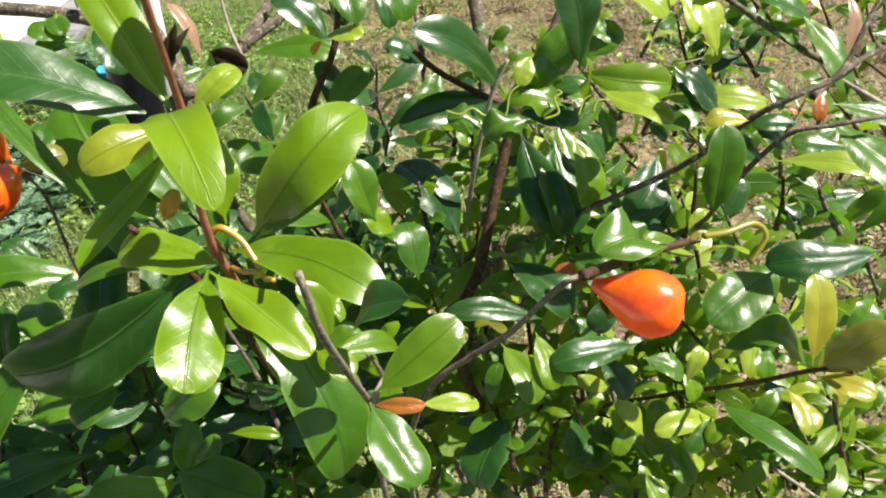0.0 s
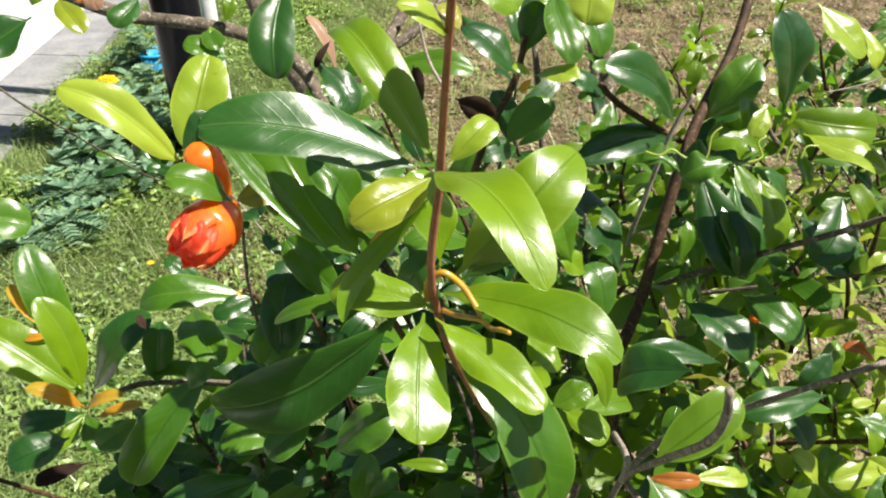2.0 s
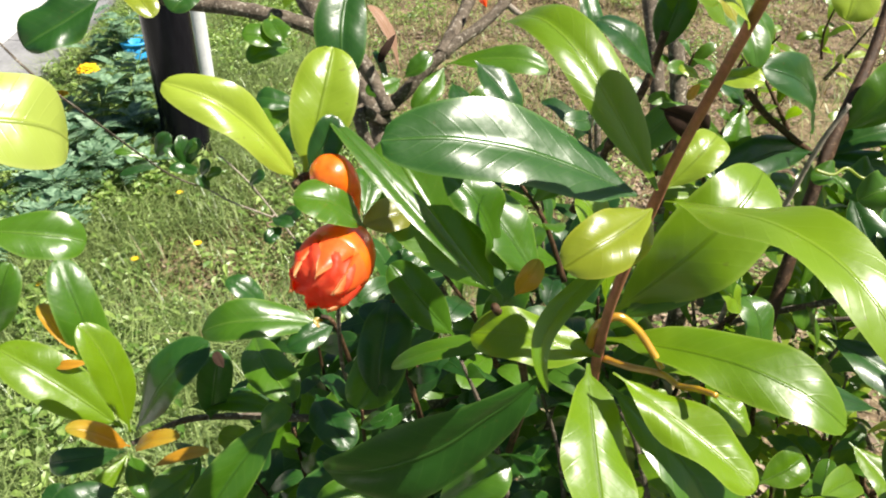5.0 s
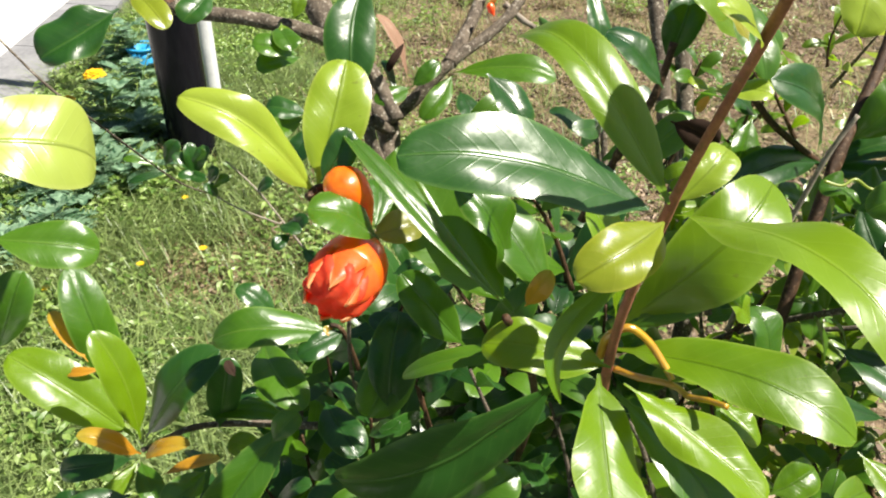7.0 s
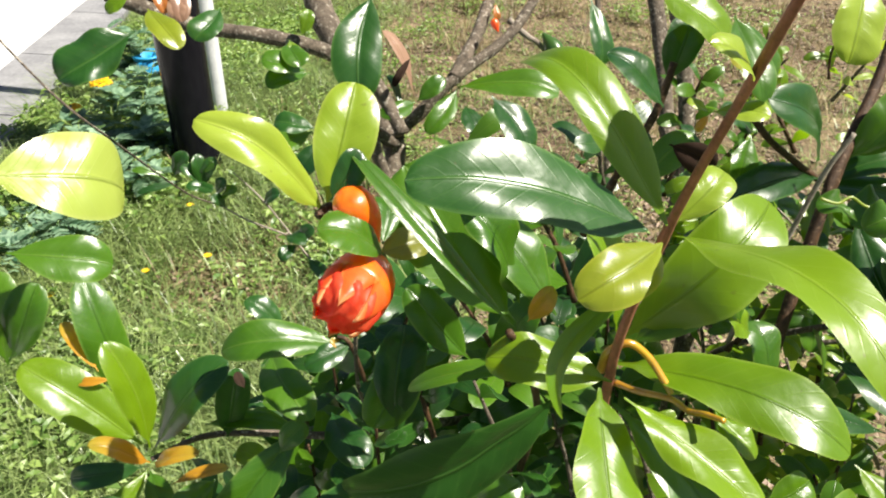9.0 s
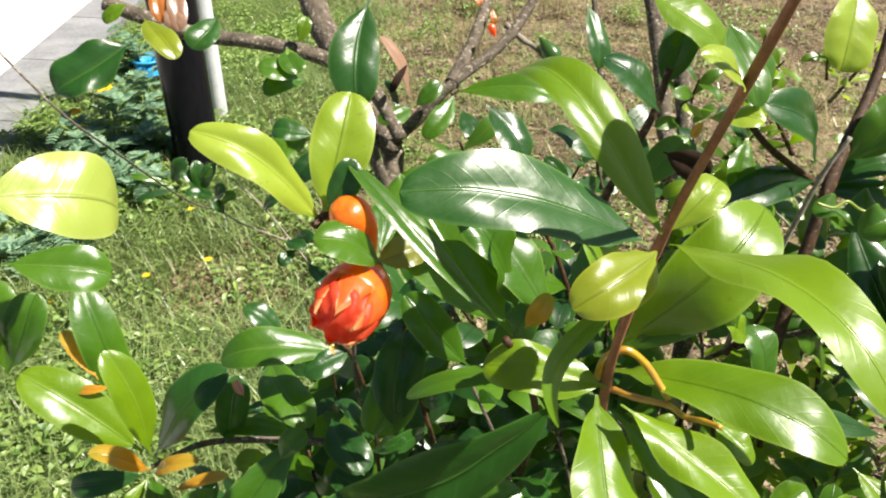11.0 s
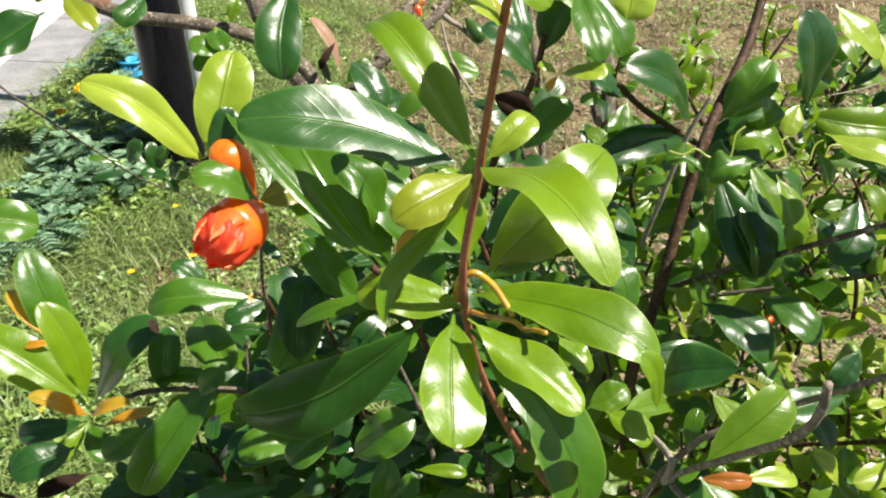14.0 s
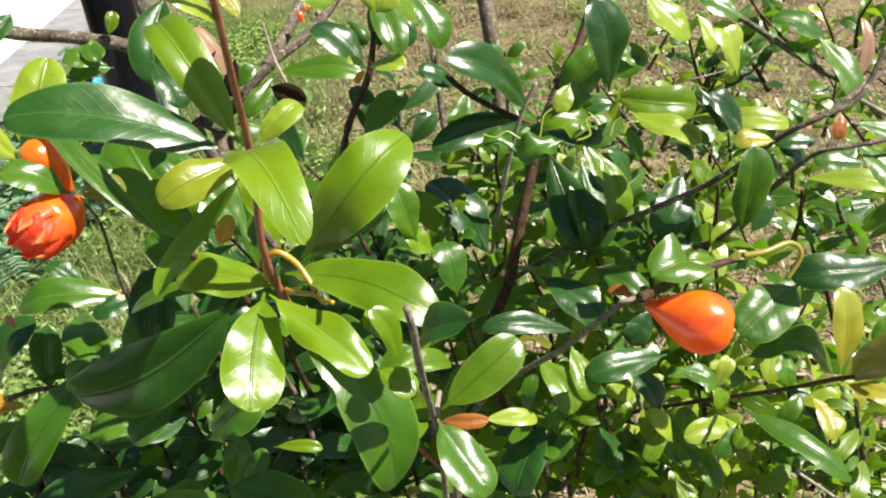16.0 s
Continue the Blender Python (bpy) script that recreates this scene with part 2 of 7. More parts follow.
CALYX = petal_material("calyx_skin", (0.92, 0.055, 0.006), (0.98, 0.25, 0.008), (0.98, 0.24, 0.010), 0.29, 0.36)
SEPAL = petal_material("sepal_skin", (0.94, 0.180, 0.040), (0.96, 0.300, 0.060), (0.94, 0.58, 0.26), 0.34, 0.62)
PETAL = petal_material("petal_skin", (0.92, 0.080, 0.035), (0.95, 0.170, 0.060), (0.92, 0.16, 0.03), 0.5, 0.6)
MARIGOLD = petal_material("marigold_petal", (0.92, 0.50, 0.006), (0.95, 0.66, 0.015), (0.95, 0.66, 0.02), 0.7, 0.35)
WEED_FLOWER = petal_material("weed_petal", (0.85, 0.55, 0.01), (0.90, 0.65, 0.02), (0.9, 0.65, 0.02), 0.6, 0.3)


def blade_material(name, dark, light, glow, see=0.3, rough=0.5):
    m, nt, p, out = material(name)
    rnd = nt.nodes.new("ShaderNodeNewGeometry").outputs["Random Per Island"]
    pos = nt.nodes.new("ShaderNodeTexCoord").outputs["Object"]
    col = mix(nt, rnd, dark, light)
    col = mix(nt, maths(nt, 'MULTIPLY', noise_tex(nt, 2.2, 3, 0.6, pos), 0.5), col, dark)
    nt.links.new(col, p.inputs["Base Color"])
    p.inputs["Roughness"].default_value = rough
    tr = node(nt, "ShaderNodeBsdfTranslucent", Color=(*glow, 1))
    sh = node(nt, "ShaderNodeMixShader", Fac=see)
    nt.links.new(p.outputs[0], sh.inputs[1])
    nt.links.new(tr.outputs[0], sh.inputs[2])
    nt.links.new(sh.outputs[0], out.inputs["Surface"])
    return m


GRASS = blade_material("grass_blade", (0.036, 0.078, 0.016), (0.410, 0.510, 0.190), (0.42, 0.48, 0.17), 0.3, 0.36)
STRAW = blade_material("dry_grass_blade", (0.11, 0.08, 0.035), (0.46, 0.375, 0.20), (0.42, 0.34, 0.16), 0.2)
WEED = blade_material("weed_leaf", (0.065, 0.145, 0.024), (0.360, 0.470, 0.130), (0.36, 0.52, 0.09), 0.3, 0.4)
LITTER = blade_material("dead_leaf", (0.035, 0.020, 0.013), (0.54, 0.41, 0.30), (0.25, 0.14, 0.06), 0.1, 0.8)
FERNY = blade_material("marigold_leaf", (0.024, 0.078, 0.042), (0.330, 0.490, 0.310), (0.28, 0.46, 0.14), 0.25)


# ---- mesh helpers ----
def mesh_object(name, verts, faces, mat, uvs=None, smooth=True):
    me = bpy.data.meshes.new(name)
    me.from_pydata(verts, [], faces)
    if uvs is not None:
        layer = me.uv_layers.new(name="UVMap")
        loops = np.empty(len(me.loops), dtype=np.int32)
        me.loops.foreach_get("vertex_index", loops)
        layer.data.foreach_set("uv", np.asarray(uvs, dtype=np.float32)[loops].ravel())
    me.polygons.foreach_set("use_smooth", [smooth] * len(me.polygons))
    me.materials.append(mat)
    me.update()
    return new(name, me)


def under(ob, parent, label=""):
    """Makes ob a part of parent, keeping its place."""
    ob.parent = parent
    if parent.parent is None:
        ob.matrix_parent_inverse = parent.matrix_basis.inverted()
    return tagged(ob, label)


def tube(points, r0, r1, sides=8, knots=0.0, steps=5):
    """Vertices and faces of a smooth tapering stem along the points, slightly knotty."""
    pts = [Vector(p) for p in points]
    line = []
    for i in range(len(pts) - 1):
        p0, p1, p2, p3 = pts[max(i - 1, 0)], pts[i], pts[i + 1], pts[min(i + 2, len(pts) - 1)]
        for k in range(steps):
            s = k / steps
            line.append(0.5 * (2 * p1 + (p2 - p0) * s + (2 * p0 - 5 * p1 + 4 * p2 - p3) * s * s + (3 * p1 - p0 - 3 * p2 + p3) * s ** 3))
    line.append(pts[-1])
    verts, faces = [], []
    side = Vector((0.3, 0.2, 1))
    n = len(line)
    for i, p in enumerate(line):
        d = (line[min(i + 1, n - 1)] - line[max(i - 1, 0)]).normalized()
        a = d.cross(side if abs(d.dot(side.normalized())) < 0.95 else Vector((1, 0, 0))).normalized()
        b = d.cross(a)
        r = r0 + (r1 - r0) * i / (n - 1)
        r *= 1 + knots * (noise.noise(p * 90) + (0.9 if i % steps == 0 else 0))
        for k in range(sides):
            w = 2 * math.pi * k / sides
            rr = r * (1 + 0.12 * noise.noise(p * 140 + Vector((k, 0, 0))))
            verts.append(p + rr * (math.cos(w) * a + math.sin(w) * b))
    for i in range(n - 1):
        for k in range(sides):
            k2 = (k + 1) % sides
            faces.append((i * sides + k, i * sides + k2, (i + 1) * sides + k2, (i + 1) * sides + k))
    faces.append(tuple(range(sides))[::-1])
    faces.append(tuple((n - 1) * sides + k for k in range(sides)))
    return verts, faces


FACE = Vector((0.33, -0.43, 0.84)).normalized()
blade_rng = random.Random(7)


def blade(base, tip, width, roll=0, arch=0.07, fold=0.18, wave=0.3, long=14, wide=6, strap=0.0):
    """Vertices, faces and uvs of one leaf blade from its stalk to its tip: tapered foot, blunt tip, bowed along and folded across."""
    base, tip = Vector(base), Vector(tip)
    axis = tip - base
    length = axis.length
    axis.normalize()
    n = FACE - FACE.dot(axis) * axis
    if n.length < 1e-3:
        n = Vector((1, 0, 0)) - axis.x * axis
    n.normalize()
    n = Matrix.Rotation(radians(roll), 3, axis) @ n
    side = n.cross(axis)
    ph, sway, peak = blade_rng.uniform(0, 6.28), blade_rng.uniform(-0.07, 0.07), blade_rng.uniform(0.50, 0.64)
    twist, blunt, skew = blade_rng.uniform(-0.4, 0.4), blade_rng.uniform(2.5, 3.8), blade_rng.uniform(-0.09, 0.09)
    verts, faces, uvs = [], [], []
    for i in range(long + 1):
        s = 1 - (1 - i / long) ** 1.5
        if s < 0.07:
            h = 0.045 + 0.02 * s / 0.07
        else:
            q = (s - 0.07) / 0.93
            h = math.sin(math.pi / 2 * min(1.0, q / peak)) ** 0.74
            if q > peak:
                h = max(0.0, 1 - ((q - peak) / (1 - peak)) ** blunt) ** 0.50
            h += (max(0.0, math.sin(math.pi * q)) ** 0.36 - h) * strap
            h = max(h, 0.06 * (1 - q), 0.012)
        bow = (arch + 0.025) * length * 2.16 * (s - s ** 4)
        drift = sway * length * math.sin(math.pi * s)
        for j in range(wide + 1):
            v = 2 * j / wide - 1
            y = v * h * width / 2 * (1 + (skew if v > 0 else -skew))
            a = abs(v)
            z = (0.7 * fold + 0.03) * h * width * (1.45 * a - 1.15 * a ** 2.2)
            z += wave * 0.11 * width * a * a * math.sin(s * 9.5 + ph + (1.3 if v > 0 else 0)) * math.sin(math.pi * s)
            z += twist * y * (s - 0.3)
            z += 0.030 * width * noise.noise(Vector((s * length * 70, y * 90, ph * 9))) * min(1, 6 * s)
            z += 0.012 * width * a * (1 - a) * 4 * math.sin(s * 26 - a * 3 + ph)
            verts.append(base + axis * (s * length) + side * (y + drift) + n * (bow + z))
            uvs.append((s, (v + 1) / 2))
    w = wide + 1
    for i in range(long):
        for j in range(wide):
            faces.append((i * w + j, i * w + j + 1, (i + 1) * w + j + 1, (i + 1) * w + j))
    return verts, faces, uvs


# ---- the ground ----
rng = np.random.default_rng(3)


def ground_height(x, y):
    return 0.035 * noise.noise(Vector((x * 0.9, y * 0.9, 0))) + 0.012 * noise.noise(Vector((x * 4, y * 4, 5)))


def build_ground():
    xs = np.concatenate([np.linspace(-60, -6, 10), np.linspace(-5, 5, 101), np.linspace(6, 60, 10)])
    ys = np.concatenate([np.linspace(-60, -2, 8), np.linspace(-1, 8, 91), np.linspace(9, 90, 12)])
    verts = [(x, y, ground_height(x, y) - 0.03) for y in ys for x in xs]
    w = len(xs)
    faces = [(r * w + c, r * w + c + 1, (r + 1) * w + c + 1, (r + 1) * w + c) for r in range(len(ys) - 1) for c in range(w - 1)]
    tagged(mesh_object("ground", verts, faces, GROUND), "sunlit brown soil with dry patches", "ground", kind="structure")


def scatter(name, mat, count, area, height, width, label, lean=0.6, dense=None, broad=False):
    """Blades of grass or small weed leaves as one mesh."""
    x0, x1, y0, y1 = area
    verts, faces = [], []
    made = 0
    while made < count:
        x, y = rng.uniform(x0, x1), rng.uniform(y0, y1)
        if dense and rng.random() > dense(x, y):
            continue
        made += 1
        z = ground_height(x, y) - 0.03
        h = height * rng.uniform(0.45, 1.25)
        a = rng.uniform(0, 6.283)
        l = rng.uniform(0.1, lean) * h
        dx, dy = math.cos(a), math.sin(a)
        wx, wy = -dy * width * rng.uniform(0.6, 1.3), dx * width
        k = len(verts)
        if broad:
            zz = z + h * rng.uniform(0.2, 1.0)
            r = width * rng.uniform(0.7, 1.4)
            t = rng.uniform(-0.5, 0.5)
            verts += [(x, y, zz), (x + dx * r + wx * .6, y + dy * r + wy * .6, zz + t * r), (x + dx * r * 2.2, y + dy * r * 2.2, zz + t * r * 1.3), (x + dx * r - wx * .6, y + dy * r - wy * .6, zz + t * r)]
            faces.append((k, k + 1, k + 2, k + 3))
        else:
            verts += [(x - wx, y - wy, z), (x + wx, y + wy, z), (x + dx * l * .4 + wx * .7, y + dy * l * .4 + wy * .7, z + h * .6),
                      (x + dx * l * .4 - wx * .7, y + dy * l * .4 - wy * .7, z + h * .6), (x + dx * l, y + dy * l, z + h)]
            faces += [(k, k + 1, k + 2, k + 3), (k + 3, k + 2, k + 4)]
    ob = mesh_object(name, verts, faces, mat, smooth=False)
    return tagged(ob, label, "grass", kind="stuff")


def path_edge(y):
    return -2.205 - 0.22 * (y - 2.817)


def thinning(x, y):
    """Cover gets sparse far from the bush."""
    d = math.hypot(x + 0.4, y - 2.2) + 0.9 * noise.noise(Vector((x, y, 40)))
    return min(1.0, max(0.0, (4.6 - d) / 2.2)) * (0.25 if y < 0.3 else 1.0)


def lushness(x, y):
    """Green cover near the path, giving way to dry ground with a ragged border."""
    wander = 0.5 * noise.noise(Vector((x * 0.8, y * 0.8, 60))) + 0.25 * noise.noise(Vector((x * 2.5, y * 2.5, 61)))
    reach = max(min(-1.0 - x, (5.2 - y) * 0.7), min(1.9 - y, -0.5 - x)) + wander
    return 0.05 + 0.95 * min(1.0, max(0.0, 0.5 + reach / 0.7))


def green_side(x, y):
    if x < path_edge(y):
        return 0.0
    n = noise.noise(Vector((x * 1.6, y * 1.6, 2))) * 0.5 + 0.5
    return lushness(x, y) * (0.5 + 0.5 * n) * thinning(x, y)


def dry_side(x, y):
    if x < path_edge(y):
        return 0.0
    n = noise.noise(Vector((x * 1.3 + 5, y * 1.3, 9))) * 0.5 + 0.5
    clump = max(0.0, 0.75 + 2.6 * noise.noise(Vector((x * 5.5, y * 5.5, 15))))
    return clump * max(0.0, 2.2 * n - 0.55) * (0.35 + 0.65 * thinning(x, y * 0.6)) * (1.1 if -1.25 < x < -0.5 and y < 3.0 else 1.0)


def weed_side(x, y):
    if x < path_edge(y):
        return 0.0
    n = noise.noise(Vector((x * 2.2 + 3, y * 2.2, 21))) * 0.5 + 0.5
    return thinning(x, y) * max(0.05, (n - 0.40) * 3.0) * (0.45 if y < 1.95 else 1.0 if y < 3.1 else 0.3) * max(0.1, 1.35 * lushness(x, y) - 0.35)


build_ground()
scatter("green_grass", GRASS, 90000, (-4.0, 4.5, -2.5, 7.5), 0.06, 0.0024, "thin green lawn grass on the soil", 2.8, green_side)
scatter("tall_grass", GRASS, 30000, (-2.4, 0.2, 0.6, 3.8), 0.11, 0.0024, "longer pale green grass blades among the lawn", 2.8, green_side)
scatter("dry_grass", STRAW, 60000, (-2.2, 5.0, 0.2, 8.5), 0.024, 0.0022, "straw-coloured dry grass lying on the soil", 7.0, dry_side)
scatter("small_weeds", WEED, 30000, (-3.0, 2.0, -1.5, 6.0), 0.07, 0.011, "low leafy green weeds among grass", 0.6, weed_side, True)

scatter("dry_tufts", STRAW, 3000, (-1.6, 4.0, 1.5, 7.0), 0.14, 0.0030, "upright tufts of tall dry grass", 1.2, lambda x, y: dry_side(x, y) * max(0.0, 3.0 * noise.noise(Vector((x * 3.1, y * 3.1, 77))) - 0.3))
scatter("dry_stalks", STRAW, 4000, (-1.2, 4.0, 1.6, 7.0), 0.03, 0.0018, "tangled straw-coloured dry stalks on soil", 4.0, dry_side)
tagged(scatter("leaf_litter", LITTER, 26000, (-1.5, 3.6, 1.0, 7.5), 0.016, 0.015, "brown dead leaves lying on soil", 0.6, dry_side, True), category="litter")


def weed_clumps(name, label, count, area, dense):
    """Low leafy weeds: rosettes of small folded leaves on short stalks, as one mesh."""
    x0, x1, y0, y1 = area
    verts, faces = [], []
    made = 0
    while made < count:
        x, y = rng.uniform(x0, x1), rng.uniform(y0, y1)
        if rng.random() > dense(x, y):
            continue
        made += 1
        z = ground_height(x, y) - 0.03
        size = rng.uniform(0.6, 1.3)
        for _ in range(int(rng.integers(9, 17))):
            a = rng.uniform(0, 6.283)
            out = rng.uniform(0.005, 0.05) * size
            up = z + rng.uniform(0.02, 0.10) * size
            l, w, t = rng.uniform(0.016, 0.034) * size, rng.uniform(0.005, 0.009) * size, rng.uniform(-0.5, 0.5)
            d, s = np.array((math.cos(a), math.sin(a), t)), np.array((-math.sin(a), math.cos(a), 0.35))
            p = np.array((x + math.cos(a) * out, y + math.sin(a) * out, up))
            drop = np.array((0, 0, -0.25 * l))
            k = len(verts)
            for q in (p, p + d * l * 0.35 + s * w, p + d * l * 0.75 + s * w * 0.8, p + d * l + drop, p + d * l * 0.75 - s * w * 0.8 * (1, 1, -1), p + d * l * 0.35 - s * w * (1, 1, -1), p + d * l * 0.5 + drop * 0.4):
                verts.append(tuple(q))
            faces += [(k, k + 1, k + 6), (k + 1, k + 2, k + 6), (k + 2, k + 3, k + 6), (k + 3, k + 4, k + 6), (k + 4, k + 5, k + 6), (k + 5, k, k + 6)]
    tagged(mesh_object(name, verts, faces, WEED, smooth=False), label, "weeds", kind="stuff")


weed_clumps("leafy_weeds", "bright green leafy weeds growing through the grass", 3000, (-2.4, -0.5, 0.8, 5.0), weed_side)
weed_clumps("soil_weeds", "low green weeds scattered over the bare soil", 420, (-0.9, 3.2, 1.9, 6.5), lambda x, y: max(0.02, 2.2 * noise.noise(Vector((x * 1.4, y * 1.4, 33))) - 0.1))


def strip(bm, near, far, y0, y1, z0, z1):
    """A slab between two lines that run along the lawn."""
    pts = [(near(y0), y0), (near(y1), y1), (far(y1), y1), (far(y0), y0)]
    lower = [bm.verts.new((x, y, z0)) for x, y in pts]
    upper = [bm.verts.new((x, y, z1)) for x, y in pts]
    bm.faces.new(upper)
    for i in range(4):
        bm.faces.new((lower[i], lower[(i + 1) % 4], upper[(i + 1) % 4], upper[i]))


def kerb_edge(y):
    return -2.78 - 0.19 * (y - 3.8)


def slab(name, near, far, y0, y1, z0, z1, mat):
    bm = bmesh.new()
    strip(bm, near, far, y0, y1, z0, z1)
    bmesh.ops.recalc_face_normals(bm, faces=bm.faces)
    me = bpy.data.meshes.new(name)
    bm.to_mesh(me)
    bm.free()
    me.materials.append(mat)
    return new(name, me)


def build_path():
    """Pale sunlit concrete road with a row of grey kerb slabs along the lawn."""
    tagged(slab("road", lambda y: kerb_edge(y) - 0.006, lambda y: kerb_edge(y) - 2.4, -12.0, 22.0, -0.06, 0.030, CONCRETE), "pale concrete road bleached by sun", "road", kind="structure")
    kerb = tagged(slab("kerb", lambda y: path_edge(y) - 0.01, lambda y: kerb_edge(y) + 0.01, -12.0, 22.0, -0.07, 0.026, KERB), "row of grey concrete kerb slabs along the lawn", "kerb", kind="structure")
    for k in range(14):
        y0 = -1.0 + 0.8 * k
        under(slab("kerb_slab", path_edge, kerb_edge, y0 + 0.004, y0 + 0.796, 0.0, 0.040, KERB), kerb)


build_path()


def lathe(profile, sides=24):
    verts, faces = [], []
    for r, z in profile:
        for k in range(sides):
            a = 2 * math.pi * k / sides
            verts.append(Vector((r * math.cos(a), r * math.sin(a), z)))
    for i in range(len(profile) - 1):
        for k in range(sides):
            k2 = (k + 1) % sides
            faces.append((i * sides + k, i * sides + k2, (i + 1) * sides + k2, (i + 1) * sides + k))
    return verts, faces


def thing(name, label, category, at=(0, 0, 0), group=""):
    ob = new(name)
    ob.location = at
    ob.empty_display_size = 0.05
    return tagged(ob, label, category, group)


def post(name, label, x, y, radius, height, mat, cap):
    ob = thing(name, label, "post", (x, y, -0.03))
    v, f = lathe([(radius * 1.0, 0), (radius, height), (radius * 0.9, height + 0.01), (0.001, height + 0.012)], 28)
    under(mesh_object("shaft", [p + Vector((x, y, -0.03)) for p in v], f, mat), ob)
    v, f = lathe([(radius * cap, 0.0), (radius * cap, 0.05), (radius * 1.0, 0.07)], 28)
    under(mesh_object("base_collar", [p + Vector((x, y, -0.03)) for p in v], f, mat), ob)
    return ob


post("black_post", "glossy black metal post standing in grass", -1.345, 2.712, 0.089, 2.6, BLACK_PAINT, 1.0)
post("grey_pipe", "pale grey metal pipe standing beside the black post", -1.440, 3.200, 0.036, 2.6, GREY_PIPE, 1.0)


# ---- the pomegranate bush ----
bush = thing("pomegranate_bush", "glossy green pomegranate bush with orange-red buds, growing from soil", "bush", (0.16, 0.72, 0.0))


def branch(points, r0, r1, mat, label=""):
    sides = 10 if max(r0, r1) > 0.002 else 7
    v, f = tube(points, r0, r1, sides, 0.10, 6)
    return under(mesh_object("branch", v, f, mat), bush, label)


LEAF_LABEL = {YELLOW: "yellowing leaf", ORANGE: "orange young leaf", RUST: "rust-coloured young leaf", PINK: "dull pink young leaf", DRY: "dry dark brown leaf", LIME: "pale lime-green leaf"}


def leaf(parent, base, tip, width, roll, arch, fold, tone, wave, strap=0.0):
    v, f, uv = blade(base, tip, width, roll, arch, fold, wave, long=18, wide=10, strap=strap)
    return under(mesh_object("leaf", v, f, LEAF_MAT[tone], uv), parent, LEAF_LABEL.get(tone, ""))


sprig_rng = random.Random(11)


def sprig(start, end, pairs, size, tones, joined=True, thick=0.0012):
    """A leafy shoot: a thin stem with pairs of leaves along it."""
    a, b = Vector(start), Vector(end)
    mid = (a + b) / 2 + Vector([sprig_rng.uniform(-1, 1) for _ in range(3)]) * (b - a).length * 0.07
    stem = branch([a, mid, b], thick * 1.5, thick * 0.6, RED_BARK if sprig_rng.random() < 0.6 else GREY_BARK)
    d = (b - a).normalized()
    verts, faces, uvs = [], [], []
    tone = sprig_rng.choice(tones)
    turn = sprig_rng.uniform(0, 6.28)
    for i in range(pairs):
        s = (i + 0.6) / pairs
        p = a.lerp(mid, s * 2) if s < 0.5 else mid.lerp(b, s * 2 - 1)
        turn += 1.57 + sprig_rng.uniform(-0.4, 0.4)
        u = d.cross(Vector((0.2, 0.9, 0.3))).normalized()
        w = d.cross(u)
        for k in (0, math.pi):
            out = math.cos(turn + k) * u + math.sin(turn + k) * w
            way = (out + d * sprig_rng.uniform(0.2, 0.8) + Vector((0, -0.15, sprig_rng.uniform(-0.35, 0.25)))).normalized()
            l = size * sprig_rng.uniform(0.6, 1.15) * (1.0 - 0.25 * s)
            args = (p, p + way * l, l * sprig_rng.uniform(0.30, 0.42), sprig_rng.uniform(-40, 40), sprig_rng.uniform(0.02, 0.16), sprig_rng.uniform(0.08, 0.3), sprig_rng.uniform(0.1, 1.0))
            if joined:
                v, f, uv = blade(*args, long=7, wide=4)
                k0 = len(verts)
                verts += v
                uvs += uv
                faces += [tuple(q + k0 for q in face) for face in f]
            else:
                v, f, uv = blade(*args, long=9, wide=4)
                t2 = tone if sprig_rng.random() < 0.7 else sprig_rng.choice(tones)
                under(mesh_object("leaf", v, f, LEAF_MAT[t2], uv), stem)
    if joined:
        tagged(under(mesh_object("foliage", verts, faces, FOLIAGE_MAT[tone], uvs), stem), kind="stuff")
    return stem


main_shoot = branch([(-0.030, 0.211, 1.417), (-0.038, 0.240, 1.349), (-0.044, 0.264, 1.293), (-0.048, 0.279, 1.230), (-0.028, 0.339, 1.110), (0.050, 0.450, 0.850), (0.120, 0.620, 0.400), (0.160, 0.720, 0.000)], 0.0008, 0.0026, NEW_BARK)
right_stem = branch([(0.0945, 0.4820, 1.3110), (0.0840, 0.4560, 1.2750), (0.0626, 0.4195, 1.2377), (0.0460, 0.3850, 1.1650), (0.0370, 0.3690, 1.1010), (0.1000, 0.5500, 0.7500), (0.1800, 0.7200, 0.0000)], 0.0024, 0.0037, RED_BARK)
side_shoot = branch([(0.060, 0.427, 1.234), (0.026, 0.400, 1.262), (0.013, 0.396, 1.275)], 0.0016, 0.0014, RED_BARK)
branch([(0.027, 0.704, 1.255), (0.032, 0.663, 1.230), (0.040, 0.636, 1.188), (0.049, 0.581, 1.105), (0.048, 0.523, 0.982), (0.110, 0.770, 0.000)], 0.0055, 0.0070, GREY_BARK)
branch([(0.021, 0.760, 1.243), (0.029, 0.740, 1.212), (0.042, 0.695, 1.142), (0.054, 0.645, 1.029), (0.080, 0.740, 0.000)], 0.0062, 0.0070, GREY_BARK)
branch([(-0.028, 0.734, 1.247), (-0.021, 0.709, 1.209), (-0.015, 0.687, 1.175), (-0.002, 0.656, 1.090)], 0.0022, 0.0030, GREY_BARK)
